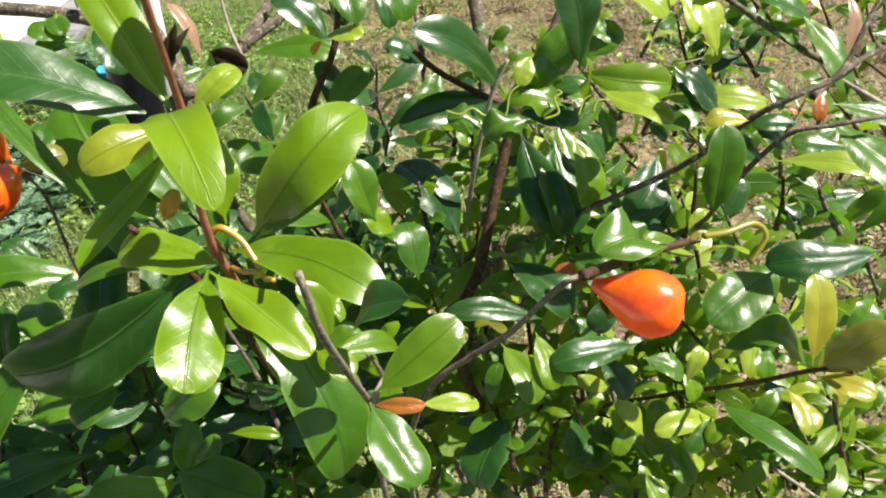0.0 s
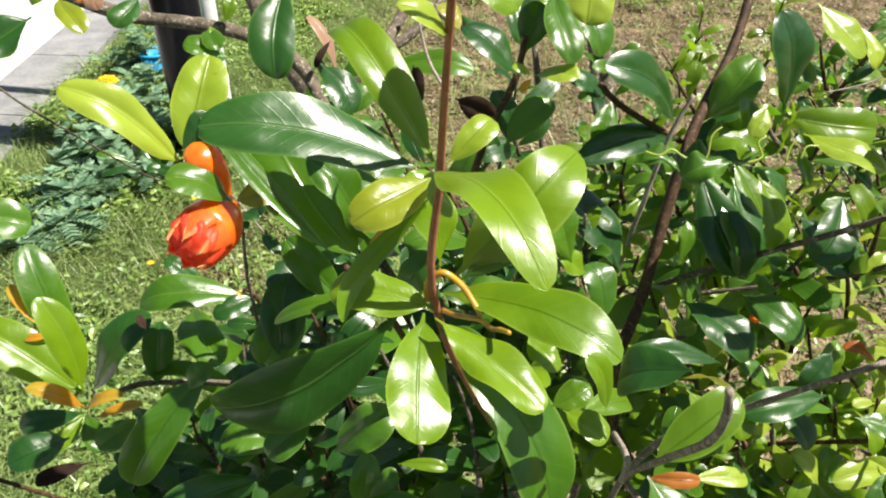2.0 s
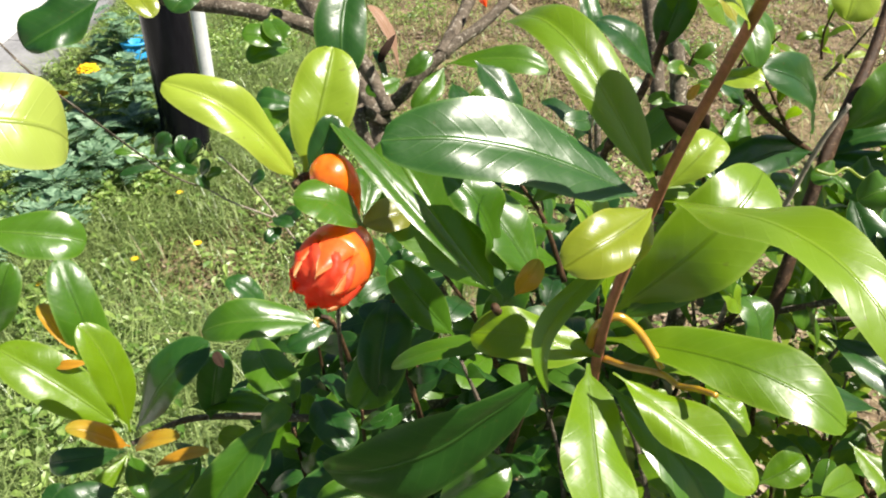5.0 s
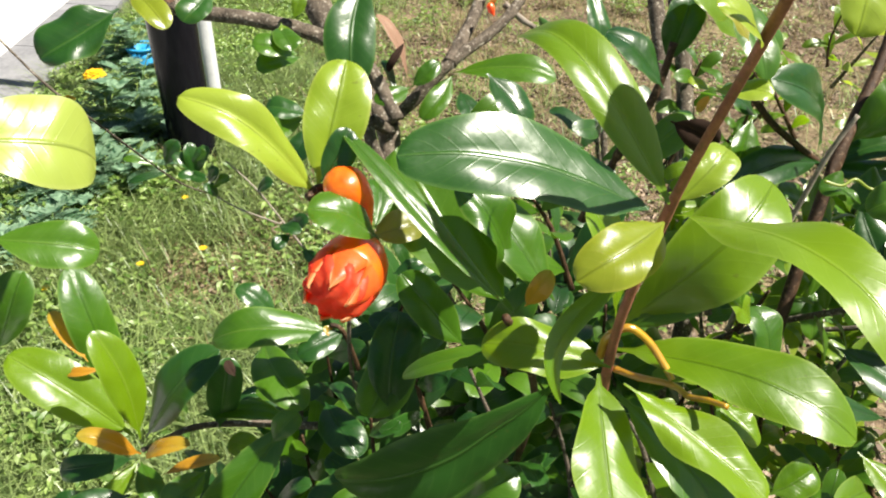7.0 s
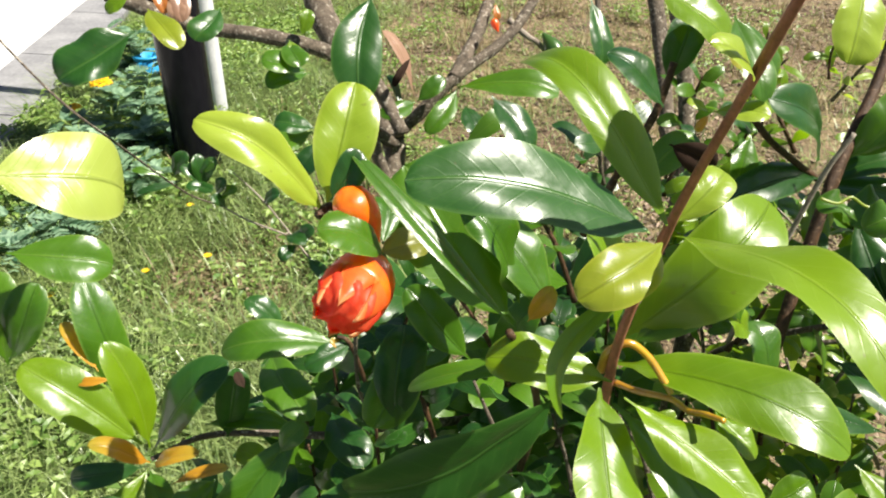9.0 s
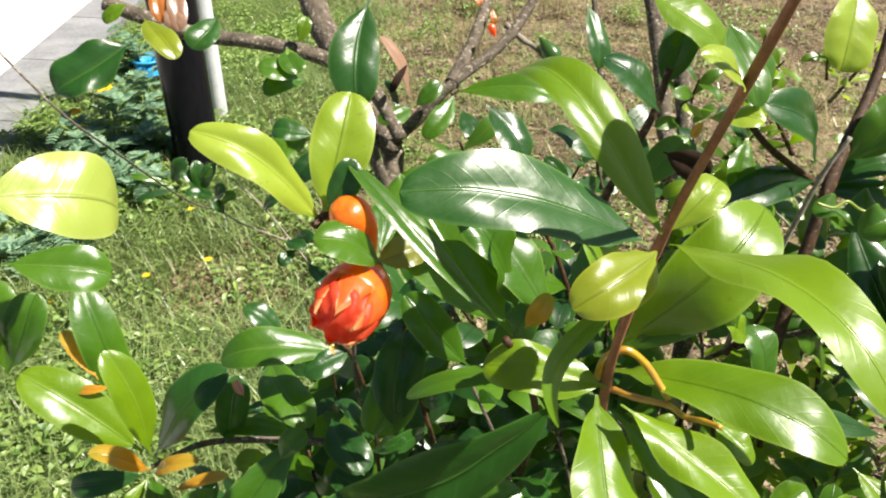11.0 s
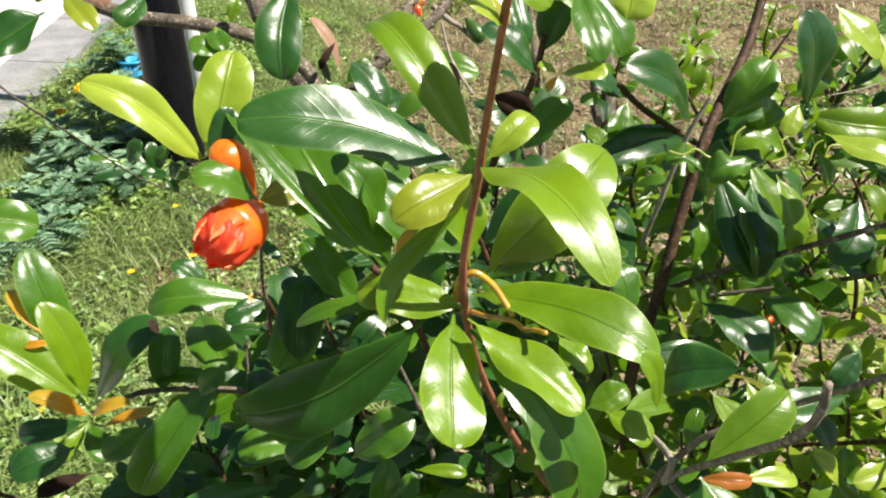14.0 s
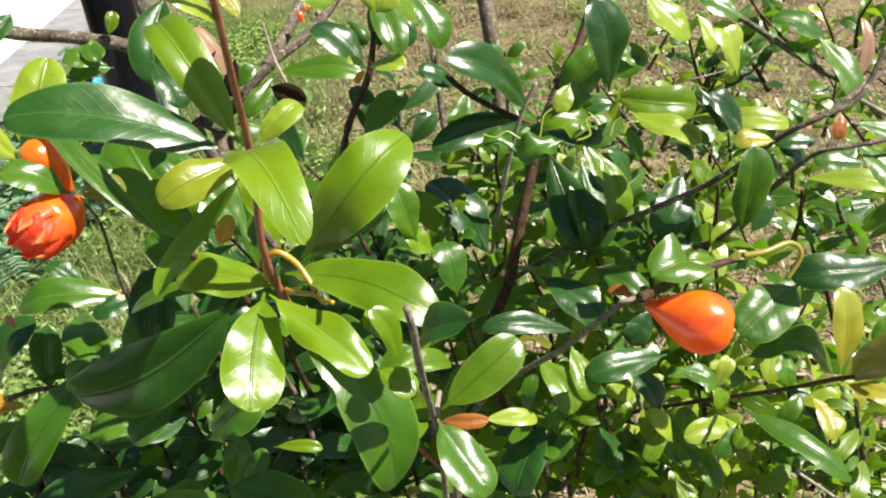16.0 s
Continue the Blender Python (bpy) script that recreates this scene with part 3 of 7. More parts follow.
upper_branch = branch([(-0.0736, 0.6167, 1.2712), (-0.0900, 0.5893, 1.2501), (-0.1045, 0.5746, 1.2390), (-0.1257, 0.5579, 1.2258), (-0.1459, 0.5485, 1.2053), (-0.1608, 0.5408, 1.1867), (-0.1623, 0.5303, 1.1525), (0.0000, 0.6000, 0.7000), (0.1300, 0.7000, 0.0000)], 0.0032, 0.0046, GREY_BARK)
upper_fork = branch([(-0.1083, 0.6338, 1.2658), (-0.1128, 0.5979, 1.2483), (-0.1212, 0.5697, 1.2340), (-0.1257, 0.5579, 1.2258)], 0.004, 0.0044, GREY_BARK)
branch([(-0.2330, 0.6200, 1.2634), (-0.2191, 0.6014, 1.2420), (-0.1968, 0.5798, 1.2148), (-0.1766, 0.5624, 1.1946), (-0.1640, 0.5477, 1.1793), (-0.1623, 0.5303, 1.1525)], 0.0095, 0.0065, GREY_BARK)
branch([(-0.0942, 0.5923, 1.2553), (-0.0824, 0.5931, 1.2456), (-0.0745, 0.5963, 1.2402), (-0.0661, 0.6026, 1.2303)], 0.0022, 0.0016, PALE_BARK)
left_branch = branch([(-0.314, 0.495, 1.285), (-0.275, 0.500, 1.270), (-0.262, 0.510, 1.264), (-0.228, 0.510, 1.261), (-0.196, 0.518, 1.251), (-0.172, 0.530, 1.229), (-0.153, 0.515, 1.204)], 0.0042, 0.0046, GREY_BARK)
low_branch = branch([(-0.252, 0.335, 1.100), (-0.229, 0.349, 1.105), (-0.198, 0.359, 1.101), (-0.163, 0.369, 1.094), (-0.116, 0.399, 1.079), (-0.020, 0.520, 0.950), (0.080, 0.640, 0.500)], 0.0012, 0.0032, GREY_BARK)
bud_shoot = branch([(-0.123, 0.285, 1.268), (-0.133, 0.312, 1.240), (-0.143, 0.330, 1.195), (-0.144, 0.344, 1.144), (-0.132, 0.381, 1.090)], 0.0006, 0.0011, GREY_BARK)
cluster_shoot = branch([(-0.157, 0.352, 1.176), (-0.151, 0.354, 1.169), (-0.143, 0.365, 1.121), (-0.133, 0.387, 1.081)], 0.0010, 0.0014, RED_BARK)
bud_leaf_shoot = branch([(-0.141, 0.284, 1.280), (-0.137, 0.290, 1.280), (-0.123, 0.285, 1.268)], 0.0013, 0.0013, RED_BARK)
inner_shoot = branch([(-0.081, 0.279, 1.246), (-0.074, 0.293, 1.222), (-0.066, 0.320, 1.171), (-0.068, 0.362, 1.090)], 0.0013, 0.0018, RED_BARK)
bud_twig = branch([(0.080, 0.221, 1.269), (0.072, 0.215, 1.271), (0.059, 0.236, 1.237), (0.047, 0.243, 1.221), (0.032, 0.247, 1.202), (0.022, 0.255, 1.162), (0.021, 0.273, 1.081)], 0.0008, 0.0013, TWIG_BARK)
dry_twig = branch([(0.019, 0.159, 1.311), (0.020, 0.160, 1.304), (0.020, 0.165, 1.292), (0.019, 0.186, 1.263), (0.018, 0.217, 1.219), (0.021, 0.200, 1.224), (0.022, 0.204, 1.194), (0.025, 0.207, 1.143)], 0.0008, 0.0011, TWIG_BARK)
dry_stub = branch([(0.017, 0.243, 1.210), (0.018, 0.221, 1.223), (0.018, 0.223, 1.211)], 0.0010, 0.0012, PALE_BARK)
flower_twig = branch([(0.116, 0.252, 1.263), (0.109, 0.250, 1.262), (0.094, 0.235, 1.267), (0.076, 0.210, 1.277)], 0.0011, 0.0015, RED_BARK)
low_shoot = branch([(0.190, 0.270, 1.201), (0.174, 0.275, 1.192), (0.164, 0.301, 1.161), (0.146, 0.335, 1.122), (0.113, 0.365, 1.081), (0.084, 0.376, 1.047), (0.052, 0.386, 0.993)], 0.0008, 0.0016, RED_BARK)
low_spur = branch([(0.103, 0.368, 1.105), (0.112, 0.365, 1.081), (0.137, 0.348, 1.071)], 0.0012, 0.0016, RED_BARK)
cross_branch = branch([(0.203, 0.362, 1.319), (0.193, 0.350, 1.302), (0.182, 0.338, 1.285), (0.166, 0.332, 1.279), (0.153, 0.336, 1.268), (0.143, 0.339, 1.256), (0.126, 0.349, 1.236), (0.086, 0.378, 1.194), (0.046, 0.436, 1.124), (0.017, 0.458, 1.069)], 0.0009, 0.0017, GREY_BARK)
cross_branch_low = branch([(0.195, 0.320, 1.276), (0.174, 0.317, 1.273), (0.162, 0.319, 1.269), (0.153, 0.326, 1.252), (0.154, 0.354, 1.222), (0.149, 0.396, 1.178), (0.080, 0.433, 1.132)], 0.0008, 0.0014, GREY_BARK)
top_right_shoot = branch([(0.141, 0.432, 1.305), (0.155, 0.426, 1.295), (0.176, 0.425, 1.282), (0.201, 0.424, 1.267), (0.229, 0.427, 1.251), (0.277, 0.444, 1.200)], 0.0012, 0.0020, GREY_BARK)
upper_mid_shoot = branch([(-0.022, 0.401, 1.295), (-0.026, 0.399, 1.274), (-0.038, 0.393, 1.248), (-0.048, 0.402, 1.210)], 0.0016, 0.0020, RED_BARK)
ghost_twig = branch([(-0.066, 0.370, 1.308), (-0.061, 0.362, 1.295), (-0.051, 0.345, 1.287)], 0.0006, 0.0008, PALE_BARK)
peel_twig = branch([(0.057, 0.402, 1.269), (0.049, 0.400, 1.249), (0.042, 0.400, 1.214), (0.037, 0.409, 1.174), (0.035, 0.413, 1.144)], 0.0010, 0.0014, PALE_BARK)
bare_twig = branch([(-0.318, 0.605, 1.089), (-0.297, 0.601, 1.080), (-0.266, 0.598, 1.071), (-0.260, 0.612, 1.055), (-0.206, 0.607, 0.969)], 0.0006, 0.0010, PALE_BARK)
bare_twig_b = branch([(-0.311, 0.621, 1.112), (-0.284, 0.611, 1.093), (-0.260, 0.612, 1.055)], 0.0005, 0.0009, PALE_BARK)
corner_twig = branch([(-0.324, 0.411, 1.286), (-0.308, 0.404, 1.274), (-0.290, 0.397, 1.261), (-0.285, 0.417, 1.236), (-0.326, 0.566, 1.121), (-0.318, 0.605, 1.089)], 0.0005, 0.0007, GREY_BARK)
edge_shoot = branch([(-0.2356, 0.2723, 1.3006), (-0.2795, 0.3133, 1.2324), (-0.3154, 0.3313, 1.1554), (-0.3742, 0.3431, 1.0265), (0.0300, 0.6000, 0.5000)], 0.0012, 0.0016, RED_BARK)
branch([(0.212, 0.406, 1.260), (0.226, 0.402, 1.253), (0.256, 0.405, 1.237)], 0.0009, 0.0016, PALE_BARK)
top_twig = branch([(0.249, 0.420, 1.277), (0.228, 0.413, 1.269), (0.212, 0.402, 1.264), (0.197, 0.390, 1.256)], 0.0010, 0.0018, GREY_BARK)
low_dead_twig = branch([(0.186, 0.346, 1.075), (0.204, 0.341, 1.066), (0.237, 0.347, 1.036), (0.306, 0.374, 0.961)], 0.0007, 0.0012, PALE_BARK)
branch([(0.205, 0.368, 1.034), (0.230, 0.368, 1.033), (0.293, 0.382, 1.012)], 0.0006, 0.0010, PALE_BARK)
branch([(0.169, 0.544, 1.219), (0.195, 0.550, 1.224), (0.218, 0.557, 1.234)], 0.0004, 0.0006, PALE_BARK)
branch([(0.152, 0.488, 1.234), (0.170, 0.492, 1.221), (0.182, 0.505, 1.202)], 0.0005, 0.0010, RED_BARK)
branch([(0.163, 0.508, 1.200), (0.186, 0.505, 1.174), (0.204, 0.510, 1.143)], 0.0005, 0.0010, RED_BARK)
branch([(0.150, 0.521, 1.182), (0.174, 0.526, 1.169), (0.194, 0.539, 1.150)], 0.0005, 0.0010, PALE_BARK)
branch([(0.077, 0.628, 1.214), (0.092, 0.628, 1.194), (0.098, 0.636, 1.170)], 0.0005, 0.0010, RED_BARK)
branch([(0.136, 0.459, 1.205), (0.165, 0.478, 1.211), (0.191, 0.506, 1.214)], 0.0005, 0.0010, RED_BARK)
branch([(0.270, 0.569, 1.136), (0.296, 0.567, 1.112), (0.316, 0.573, 1.082)], 0.0005, 0.0010, GREY_BARK)
branch([(0.280, 0.640, 1.205), (0.303, 0.643, 1.187), (0.321, 0.654, 1.166)], 0.0005, 0.0010, GREY_BARK)
fine_twig_h = branch([(0.238, 0.526, 1.249), (0.273, 0.529, 1.232), (0.307, 0.541, 1.210)], 0.0005, 0.0010, RED_BARK)
fine_twig_i = branch([(0.061, 0.468, 1.196), (0.080, 0.470, 1.178), (0.094, 0.479, 1.155)], 0.0005, 0.0010, PALE_BARK)
branch([(0.154, 0.361, 1.034), (0.166, 0.356, 1.008), (0.174, 0.356, 0.971)], 0.0005, 0.0009, PALE_BARK)
branch([(0.196, 0.404, 1.069), (0.226, 0.408, 1.054), (0.254, 0.419, 1.031)], 0.0005, 0.0009, PALE_BARK)
low_twig_c = branch([(0.241, 0.347, 1.086), (0.267, 0.347, 1.066), (0.293, 0.354, 1.036)], 0.0005, 0.0009, PALE_BARK)
branch([(0.241, 0.383, 1.044), (0.277, 0.388, 1.030), (0.312, 0.400, 1.008)], 0.0005, 0.0009, RED_BARK)
branch([(0.270, 0.416, 1.084), (0.299, 0.423, 1.073), (0.328, 0.436, 1.054)], 0.0005, 0.0009, PALE_BARK)
branch([(0.271, 0.445, 1.078), (0.292, 0.445, 1.058), (0.312, 0.452, 1.030)], 0.0005, 0.0009, PALE_BARK)
# unseen twig above the view, added to hold a shade-casting leaf
shade_twig = branch([(-0.0330, 0.2220, 1.3920), (-0.0120, 0.2380, 1.3890), (0.0060, 0.2560, 1.3790)], 0.0006, 0.0004, NEW_BARK)
leaf(main_shoot, (-0.0505, 0.2535, 1.3015), (-0.1075, 0.2402, 1.3172), 0.0200, -2, 0.04, 0.10, DEEP, 0.5, 0.90)
leaf(main_shoot, (-0.0450, 0.2584, 1.3004), (-0.0833, 0.2992, 1.3261), 0.0150, -14, 0.2, 0.20, YOUNG, 0.5, 0.50)
leaf(main_shoot, (-0.0458, 0.2564, 1.2965), (-0.0664, 0.2385, 1.2898), 0.0145, 6, 0.10, 0.22, GOLD, 0.5, 0.40)
leaf(main_shoot, (-0.0420, 0.2650, 1.2970), (-0.0290, 0.2770, 1.3070), 0.0098, -1, 0.12, 0.18, LIME, 0.5)
leaf(main_shoot, (-0.0430, 0.2570, 1.2985), (-0.0111, 0.1981, 1.3004), 0.0164, 6, 0.18, 0.05, FRESH, 1.1, 0.35)
leaf(main_shoot, (-0.0430, 0.2990, 1.2310), (0.0010, 0.3213, 1.2763), 0.0273, 4, 0.22, 0.08, FRESH, 1.1)
leaf(main_shoot, (-0.041, 0.296, 1.231), (-0.006, 0.304, 1.257), 0.0127, 0, 0.07, 0.18, MID, 0.5)
leaf(main_shoot, (-0.0460, 0.2830, 1.2340), (0.0178, 0.2542, 1.2329), 0.0210, 4, 0.11, 0.05, FRESH, 1.1)
leaf(main_shoot, (-0.0516, 0.2727, 1.2322), (-0.0477, 0.2274, 1.2136), 0.0228, 0, 0.02, 0.05, FRESH, 1.1)
leaf(main_shoot, (-0.0460, 0.2620, 1.2390), (-0.0070, 0.2400, 1.2210), 0.0160, -2, 0.01, 0.14, FRESH, 1.8)
leaf(dry_stub, (-0.005, 0.244, 1.219), (0.008, 0.251, 1.224), 0.0101, 0, 0.07, 0.18, YOUNG, 0.5)
leaf(main_shoot, (-0.0620, 0.2730, 1.2290), (-0.1304, 0.2543, 1.1933), 0.0330, -55, 0.05, 0.16, DEEP, 0.5)
leaf(main_shoot, (-0.0460, 0.2750, 1.2240), (-0.0020, 0.2440, 1.1580), 0.0296, 0, 0.12, 0.18, MID, 0.5)
leaf(main_shoot, (-0.0476, 0.2759, 1.2323), (-0.0879, 0.2790, 1.2350), 0.0175, 0, 0.08, 0.20, FRESH, 1.1)
leaf(main_shoot, (-0.0441, 0.2568, 1.2922), (-0.0678, 0.2245, 1.2652), 0.0072, 150, 0.26, 0.12, YOUNG, 0.5)
leaf(inner_shoot, (-0.0790, 0.2645, 1.2592), (-0.1315, 0.2922, 1.2974), 0.0090, 12, 0.02, 0.30, MID, 0.5)
leaf(inner_shoot, (-0.0788, 0.2991, 1.2334), (-0.1221, 0.3294, 1.2759), 0.0335, -16, 0.05, 0.10, MID, 0.5)
leaf(inner_shoot, (-0.078, 0.304, 1.239), (-0.100, 0.308, 1.275), 0.0156, 4, 0.12, 0.25, MID, 2.2)
leaf(inner_shoot, (-0.065, 0.303, 1.236), (-0.093, 0.319, 1.263), 0.0216, 0, 0.07, 0.18, MID, 0.5)
leaf(main_shoot, (-0.047, 0.286, 1.244), (-0.059, 0.295, 1.278), 0.0201, 10, 0.07, 0.18, FRESH, 1.1)
leaf(inner_shoot, (-0.075, 0.293, 1.240), (-0.068, 0.296, 1.253), 0.0075, 0, 0.07, 0.18, ORANGE, 0.5)
leaf(main_shoot, (-0.014, 0.275, 1.224), (-0.002, 0.265, 1.216), 0.0108, 0, 0.07, 0.18, FRESH, 1.1)
leaf(inner_shoot, (-0.068, 0.286, 1.229), (-0.114, 0.284, 1.213), 0.0075, 0, 0.07, 0.18, MID, 0.5)
leaf(bud_leaf_shoot, (-0.1405, 0.2880, 1.2800), (-0.1717, 0.2774, 1.3118), 0.0141, -5, 0.13, 0.30, LIME, 1.0, 0.60)
leaf(bud_leaf_shoot, (-0.1395, 0.2900, 1.2810), (-0.1348, 0.3148, 1.3109), 0.0190, 0, 0.05, 0.15, LIME, 0.5, 0.30)
leaf(bud_leaf_shoot, (-0.1370, 0.2845, 1.2853), (-0.1295, 0.2923, 1.2989), 0.0092, 0, 0.03, 0.15, DEEP, 0.5)
leaf(bud_shoot, (-0.119, 0.277, 1.272), (-0.137, 0.269, 1.285), 0.0140, 0, 0.10, 0.18, MID, 0.5)
leaf(bud_shoot, (-0.124, 0.289, 1.265), (-0.110, 0.300, 1.264), 0.0113, 0, 0.07, 0.18, OLIVE, 0.5)
leaf(bud_shoot, (-0.125, 0.302, 1.260), (-0.127, 0.319, 1.268), 0.0095, 0, 0.07, 0.18, MID, 0.5)
leaf(edge_shoot, (-0.216, 0.337, 1.316), (-0.238, 0.321, 1.303), 0.0165, -11, 0.03, 0.35, DEEP, 1.5)
leaf(corner_twig, (-0.235, 0.385, 1.310), (-0.216, 0.368, 1.300), 0.0110, 0, 0.07, 0.18, GOLD, 0.5)
leaf(left_branch, (-0.230, 0.447, 1.294), (-0.237, 0.428, 1.284), 0.0141, 0, 0.07, 0.18, DEEP, 0.5)
leaf(corner_twig, (-0.237, 0.420, 1.309), (-0.236, 0.412, 1.297), 0.0080, 0, 0.07, 0.18, PINK, 0.5)
leaf(corner_twig, (-0.258, 0.416, 1.307), (-0.268, 0.411, 1.300), 0.0077, 0, 0.07, 0.18, YOUNG, 0.5)
leaf(bud_leaf_shoot, (-0.1547, 0.1764, 1.3472), (-0.1433, 0.1906, 1.3382), 0.0132, 12, 0.16, 0.05, PALE, 0.5)
leaf(edge_shoot, (-0.271, 0.311, 1.237), (-0.237, 0.323, 1.227), 0.0188, 0, 0.06, 0.18, MID, 0.5)
leaf(edge_shoot, (-0.305, 0.330, 1.162), (-0.289, 0.344, 1.198), 0.0185, 0, 0.07, 0.18, MID, 0.5)
leaf(edge_shoot, (-0.305, 0.329, 1.161), (-0.308, 0.345, 1.202), 0.0179, 0, 0.07, 0.18, MID, 0.5)
leaf(low_branch, (-0.2720, 0.3652, 1.1005), (-0.2982, 0.3852, 1.1715), 0.0221, 0, 0.07, 0.18, MID, 0.5)
leaf(low_branch, (-0.244, 0.325, 1.120), (-0.260, 0.336, 1.174), 0.0184, 19, 0.04, 0.18, YOUNG, 0.5)
leaf(low_branch, (-0.2652, 0.3500, 1.0928), (-0.3211, 0.3531, 1.1381), 0.0261, -5, 0.05, 0.18, YOUNG, 0.5)
leaf(low_branch, (-0.246, 0.325, 1.110), (-0.265, 0.312, 1.133), 0.0130, 27, 0.12, 0.18, ORANGE, 0.5)
leaf(low_branch, (-0.244, 0.325, 1.110), (-0.215, 0.316, 1.130), 0.0103, -13, 0.12, 0.18, ORANGE, 0.5)
leaf(low_branch, (-0.250, 0.338, 1.106), (-0.211, 0.352, 1.155), 0.0236, -20, 0.10, 0.18, DEEP, 0.5)
leaf(low_branch, (-0.229, 0.351, 1.111), (-0.184, 0.348, 1.120), 0.0095, 0, 0.07, 0.18, MID, 0.5)
leaf(low_branch, (-0.217, 0.349, 1.106), (-0.209, 0.355, 1.148), 0.0164, 0, 0.07, 0.18, DEEP, 0.5)
leaf(low_branch, (-0.285, 0.360, 1.132), (-0.306, 0.372, 1.152), 0.0085, 0, 0.07, 0.18, ORANGE, 0.5)
leaf(low_branch, (-0.278, 0.359, 1.129), (-0.296, 0.356, 1.127), 0.0052, 0, 0.07, 0.18, ORANGE, 0.5)
leaf(low_branch, (-0.251, 0.330, 1.100), (-0.264, 0.309, 1.089), 0.0097, 0, 0.07, 0.18, YOUNG, 0.5)
leaf(low_branch, (-0.250, 0.329, 1.099), (-0.235, 0.312, 1.090), 0.0123, 0, 0.07, 0.18, MID, 0.5)
leaf(low_branch, (-0.257, 0.336, 1.093), (-0.295, 0.329, 1.086), 0.0130, 0, 0.07, 0.18, DEEP, 0.5)
leaf(low_branch, (-0.257, 0.309, 1.088), (-0.280, 0.302, 1.098), 0.0157, 0, 0.07, 0.18, DEEP, 0.5)
leaf(cluster_shoot, (-0.155, 0.354, 1.170), (-0.207, 0.339, 1.172), 0.0188, 3, 0.14, 0.18, MID, 0.5)
leaf(cluster_shoot, (-0.1965, 0.3696, 1.1478), (-0.1666, 0.3304, 1.1432), 0.0209, 5, 0.08, 0.18, MID, 0.6)
leaf(cluster_shoot, (-0.151, 0.355, 1.171), (-0.169, 0.339, 1.167), 0.0116, 0, 0.07, 0.18, DEEP, 0.5)
leaf(cluster_shoot, (-0.187, 0.366, 1.165), (-0.205, 0.368, 1.180), 0.0121, 0, 0.07, 0.18, DEEP, 0.5)
leaf(bud_shoot, (-0.1230, 0.3340, 1.1990), (-0.1310, 0.3030, 1.1720), 0.0210, 0, 0.07, 0.18, MID, 0.5)
leaf(inner_shoot, (-0.095, 0.322, 1.196), (-0.121, 0.327, 1.225), 0.0156, -20, 0.07, 0.18, MID, 0.5)
leaf(bud_shoot, (-0.110, 0.330, 1.192), (-0.135, 0.332, 1.198), 0.0112, 0, 0.07, 0.18, DEEP, 0.5)
leaf(cluster_shoot, (-0.154, 0.353, 1.168), (-0.160, 0.351, 1.175), 0.0043, 0, 0.07, 0.18, ORANGE, 0.5)
leaf(cluster_shoot, (-0.131, 0.367, 1.196), (-0.117, 0.371, 1.200), 0.0098, 0, 0.07, 0.18, DEEP, 0.5)
leaf(bud_shoot, (-0.161, 0.347, 1.133), (-0.140, 0.321, 1.127), 0.0188, 0, 0.07, 0.18, DEEP, 0.5)
leaf(bud_shoot, (-0.1643, 0.3191, 1.1533), (-0.2040, 0.2880, 1.0980), 0.0215, -14, 0.10, 0.18, MID, 0.5)
leaf(inner_shoot, (-0.098, 0.270, 1.176), (-0.114, 0.256, 1.166), 0.0128, 0, 0.07, 0.18, MID, 0.5)
leaf(inner_shoot, (-0.098, 0.290, 1.133), (-0.071, 0.299, 1.154), 0.0197, 0, 0.12, 0.18, MID, 1.2)
leaf(bud_shoot, (-0.125, 0.310, 1.140), (-0.151, 0.282, 1.137), 0.0213, 0, 0.07, 0.18, DEEP, 0.5)
leaf(low_branch, (-0.188, 0.333, 1.109), (-0.206, 0.334, 1.114), 0.0119, 0, 0.07, 0.18, YOUNG, 0.5)
leaf(inner_shoot, (-0.111, 0.277, 1.155), (-0.139, 0.266, 1.160), 0.0155, 0, 0.07, 0.18, MID, 0.5)
leaf(bud_shoot, (-0.133, 0.285, 1.116), (-0.176, 0.256, 1.113), 0.0187, 0, 0.07, 0.18, DEEP, 0.5)
leaf(inner_shoot, (-0.083, 0.268, 1.121), (-0.114, 0.248, 1.131), 0.0175, 0, 0.07, 0.18, MID, 0.5)
leaf(inner_shoot, (-0.086, 0.270, 1.124), (-0.041, 0.253, 1.129), 0.0239, 0, 0.07, 0.18, MID, 0.5)
leaf(inner_shoot, (-0.084, 0.272, 1.118), (-0.080, 0.283, 1.143), 0.0130, 0, 0.07, 0.18, MID, 0.5)
leaf(inner_shoot, (-0.081, 0.274, 1.121), (-0.067, 0.280, 1.137), 0.0104, 0, 0.07, 0.18, MID, 0.5)
leaf(inner_shoot, (-0.070, 0.295, 1.123), (-0.046, 0.296, 1.122), 0.0061, 0, 0.07, 0.18, YOUNG, 0.5)
leaf(bare_twig, (-0.3605, 0.6118, 1.1060), (-0.3880, 0.6040, 1.1165), 0.0069, -12, 0.06, 0.18, MID, 0.8)
leaf(bare_twig, (-0.3584, 0.6133, 1.1079), (-0.3464, 0.6168, 1.1298), 0.0129, 8, 0.06, 0.18, DEEP, 0.8)
leaf(bare_twig, (-0.3380, 0.6168, 1.1102), (-0.3228, 0.6144, 1.1227), 0.0101, 20, 0.06, 0.18, MID, 0.8)
leaf(bare_twig, (-0.3491, 0.6131, 1.1062), (-0.3821, 0.5942, 1.1006), 0.0060, -5, 0.06, 0.18, DEEP, 0.8)
leaf(bare_twig, (-0.3205, 0.6074, 1.0932), (-0.3024, 0.6050, 1.1052), 0.0101, 0, 0.06, 0.18, MID, 0.8)
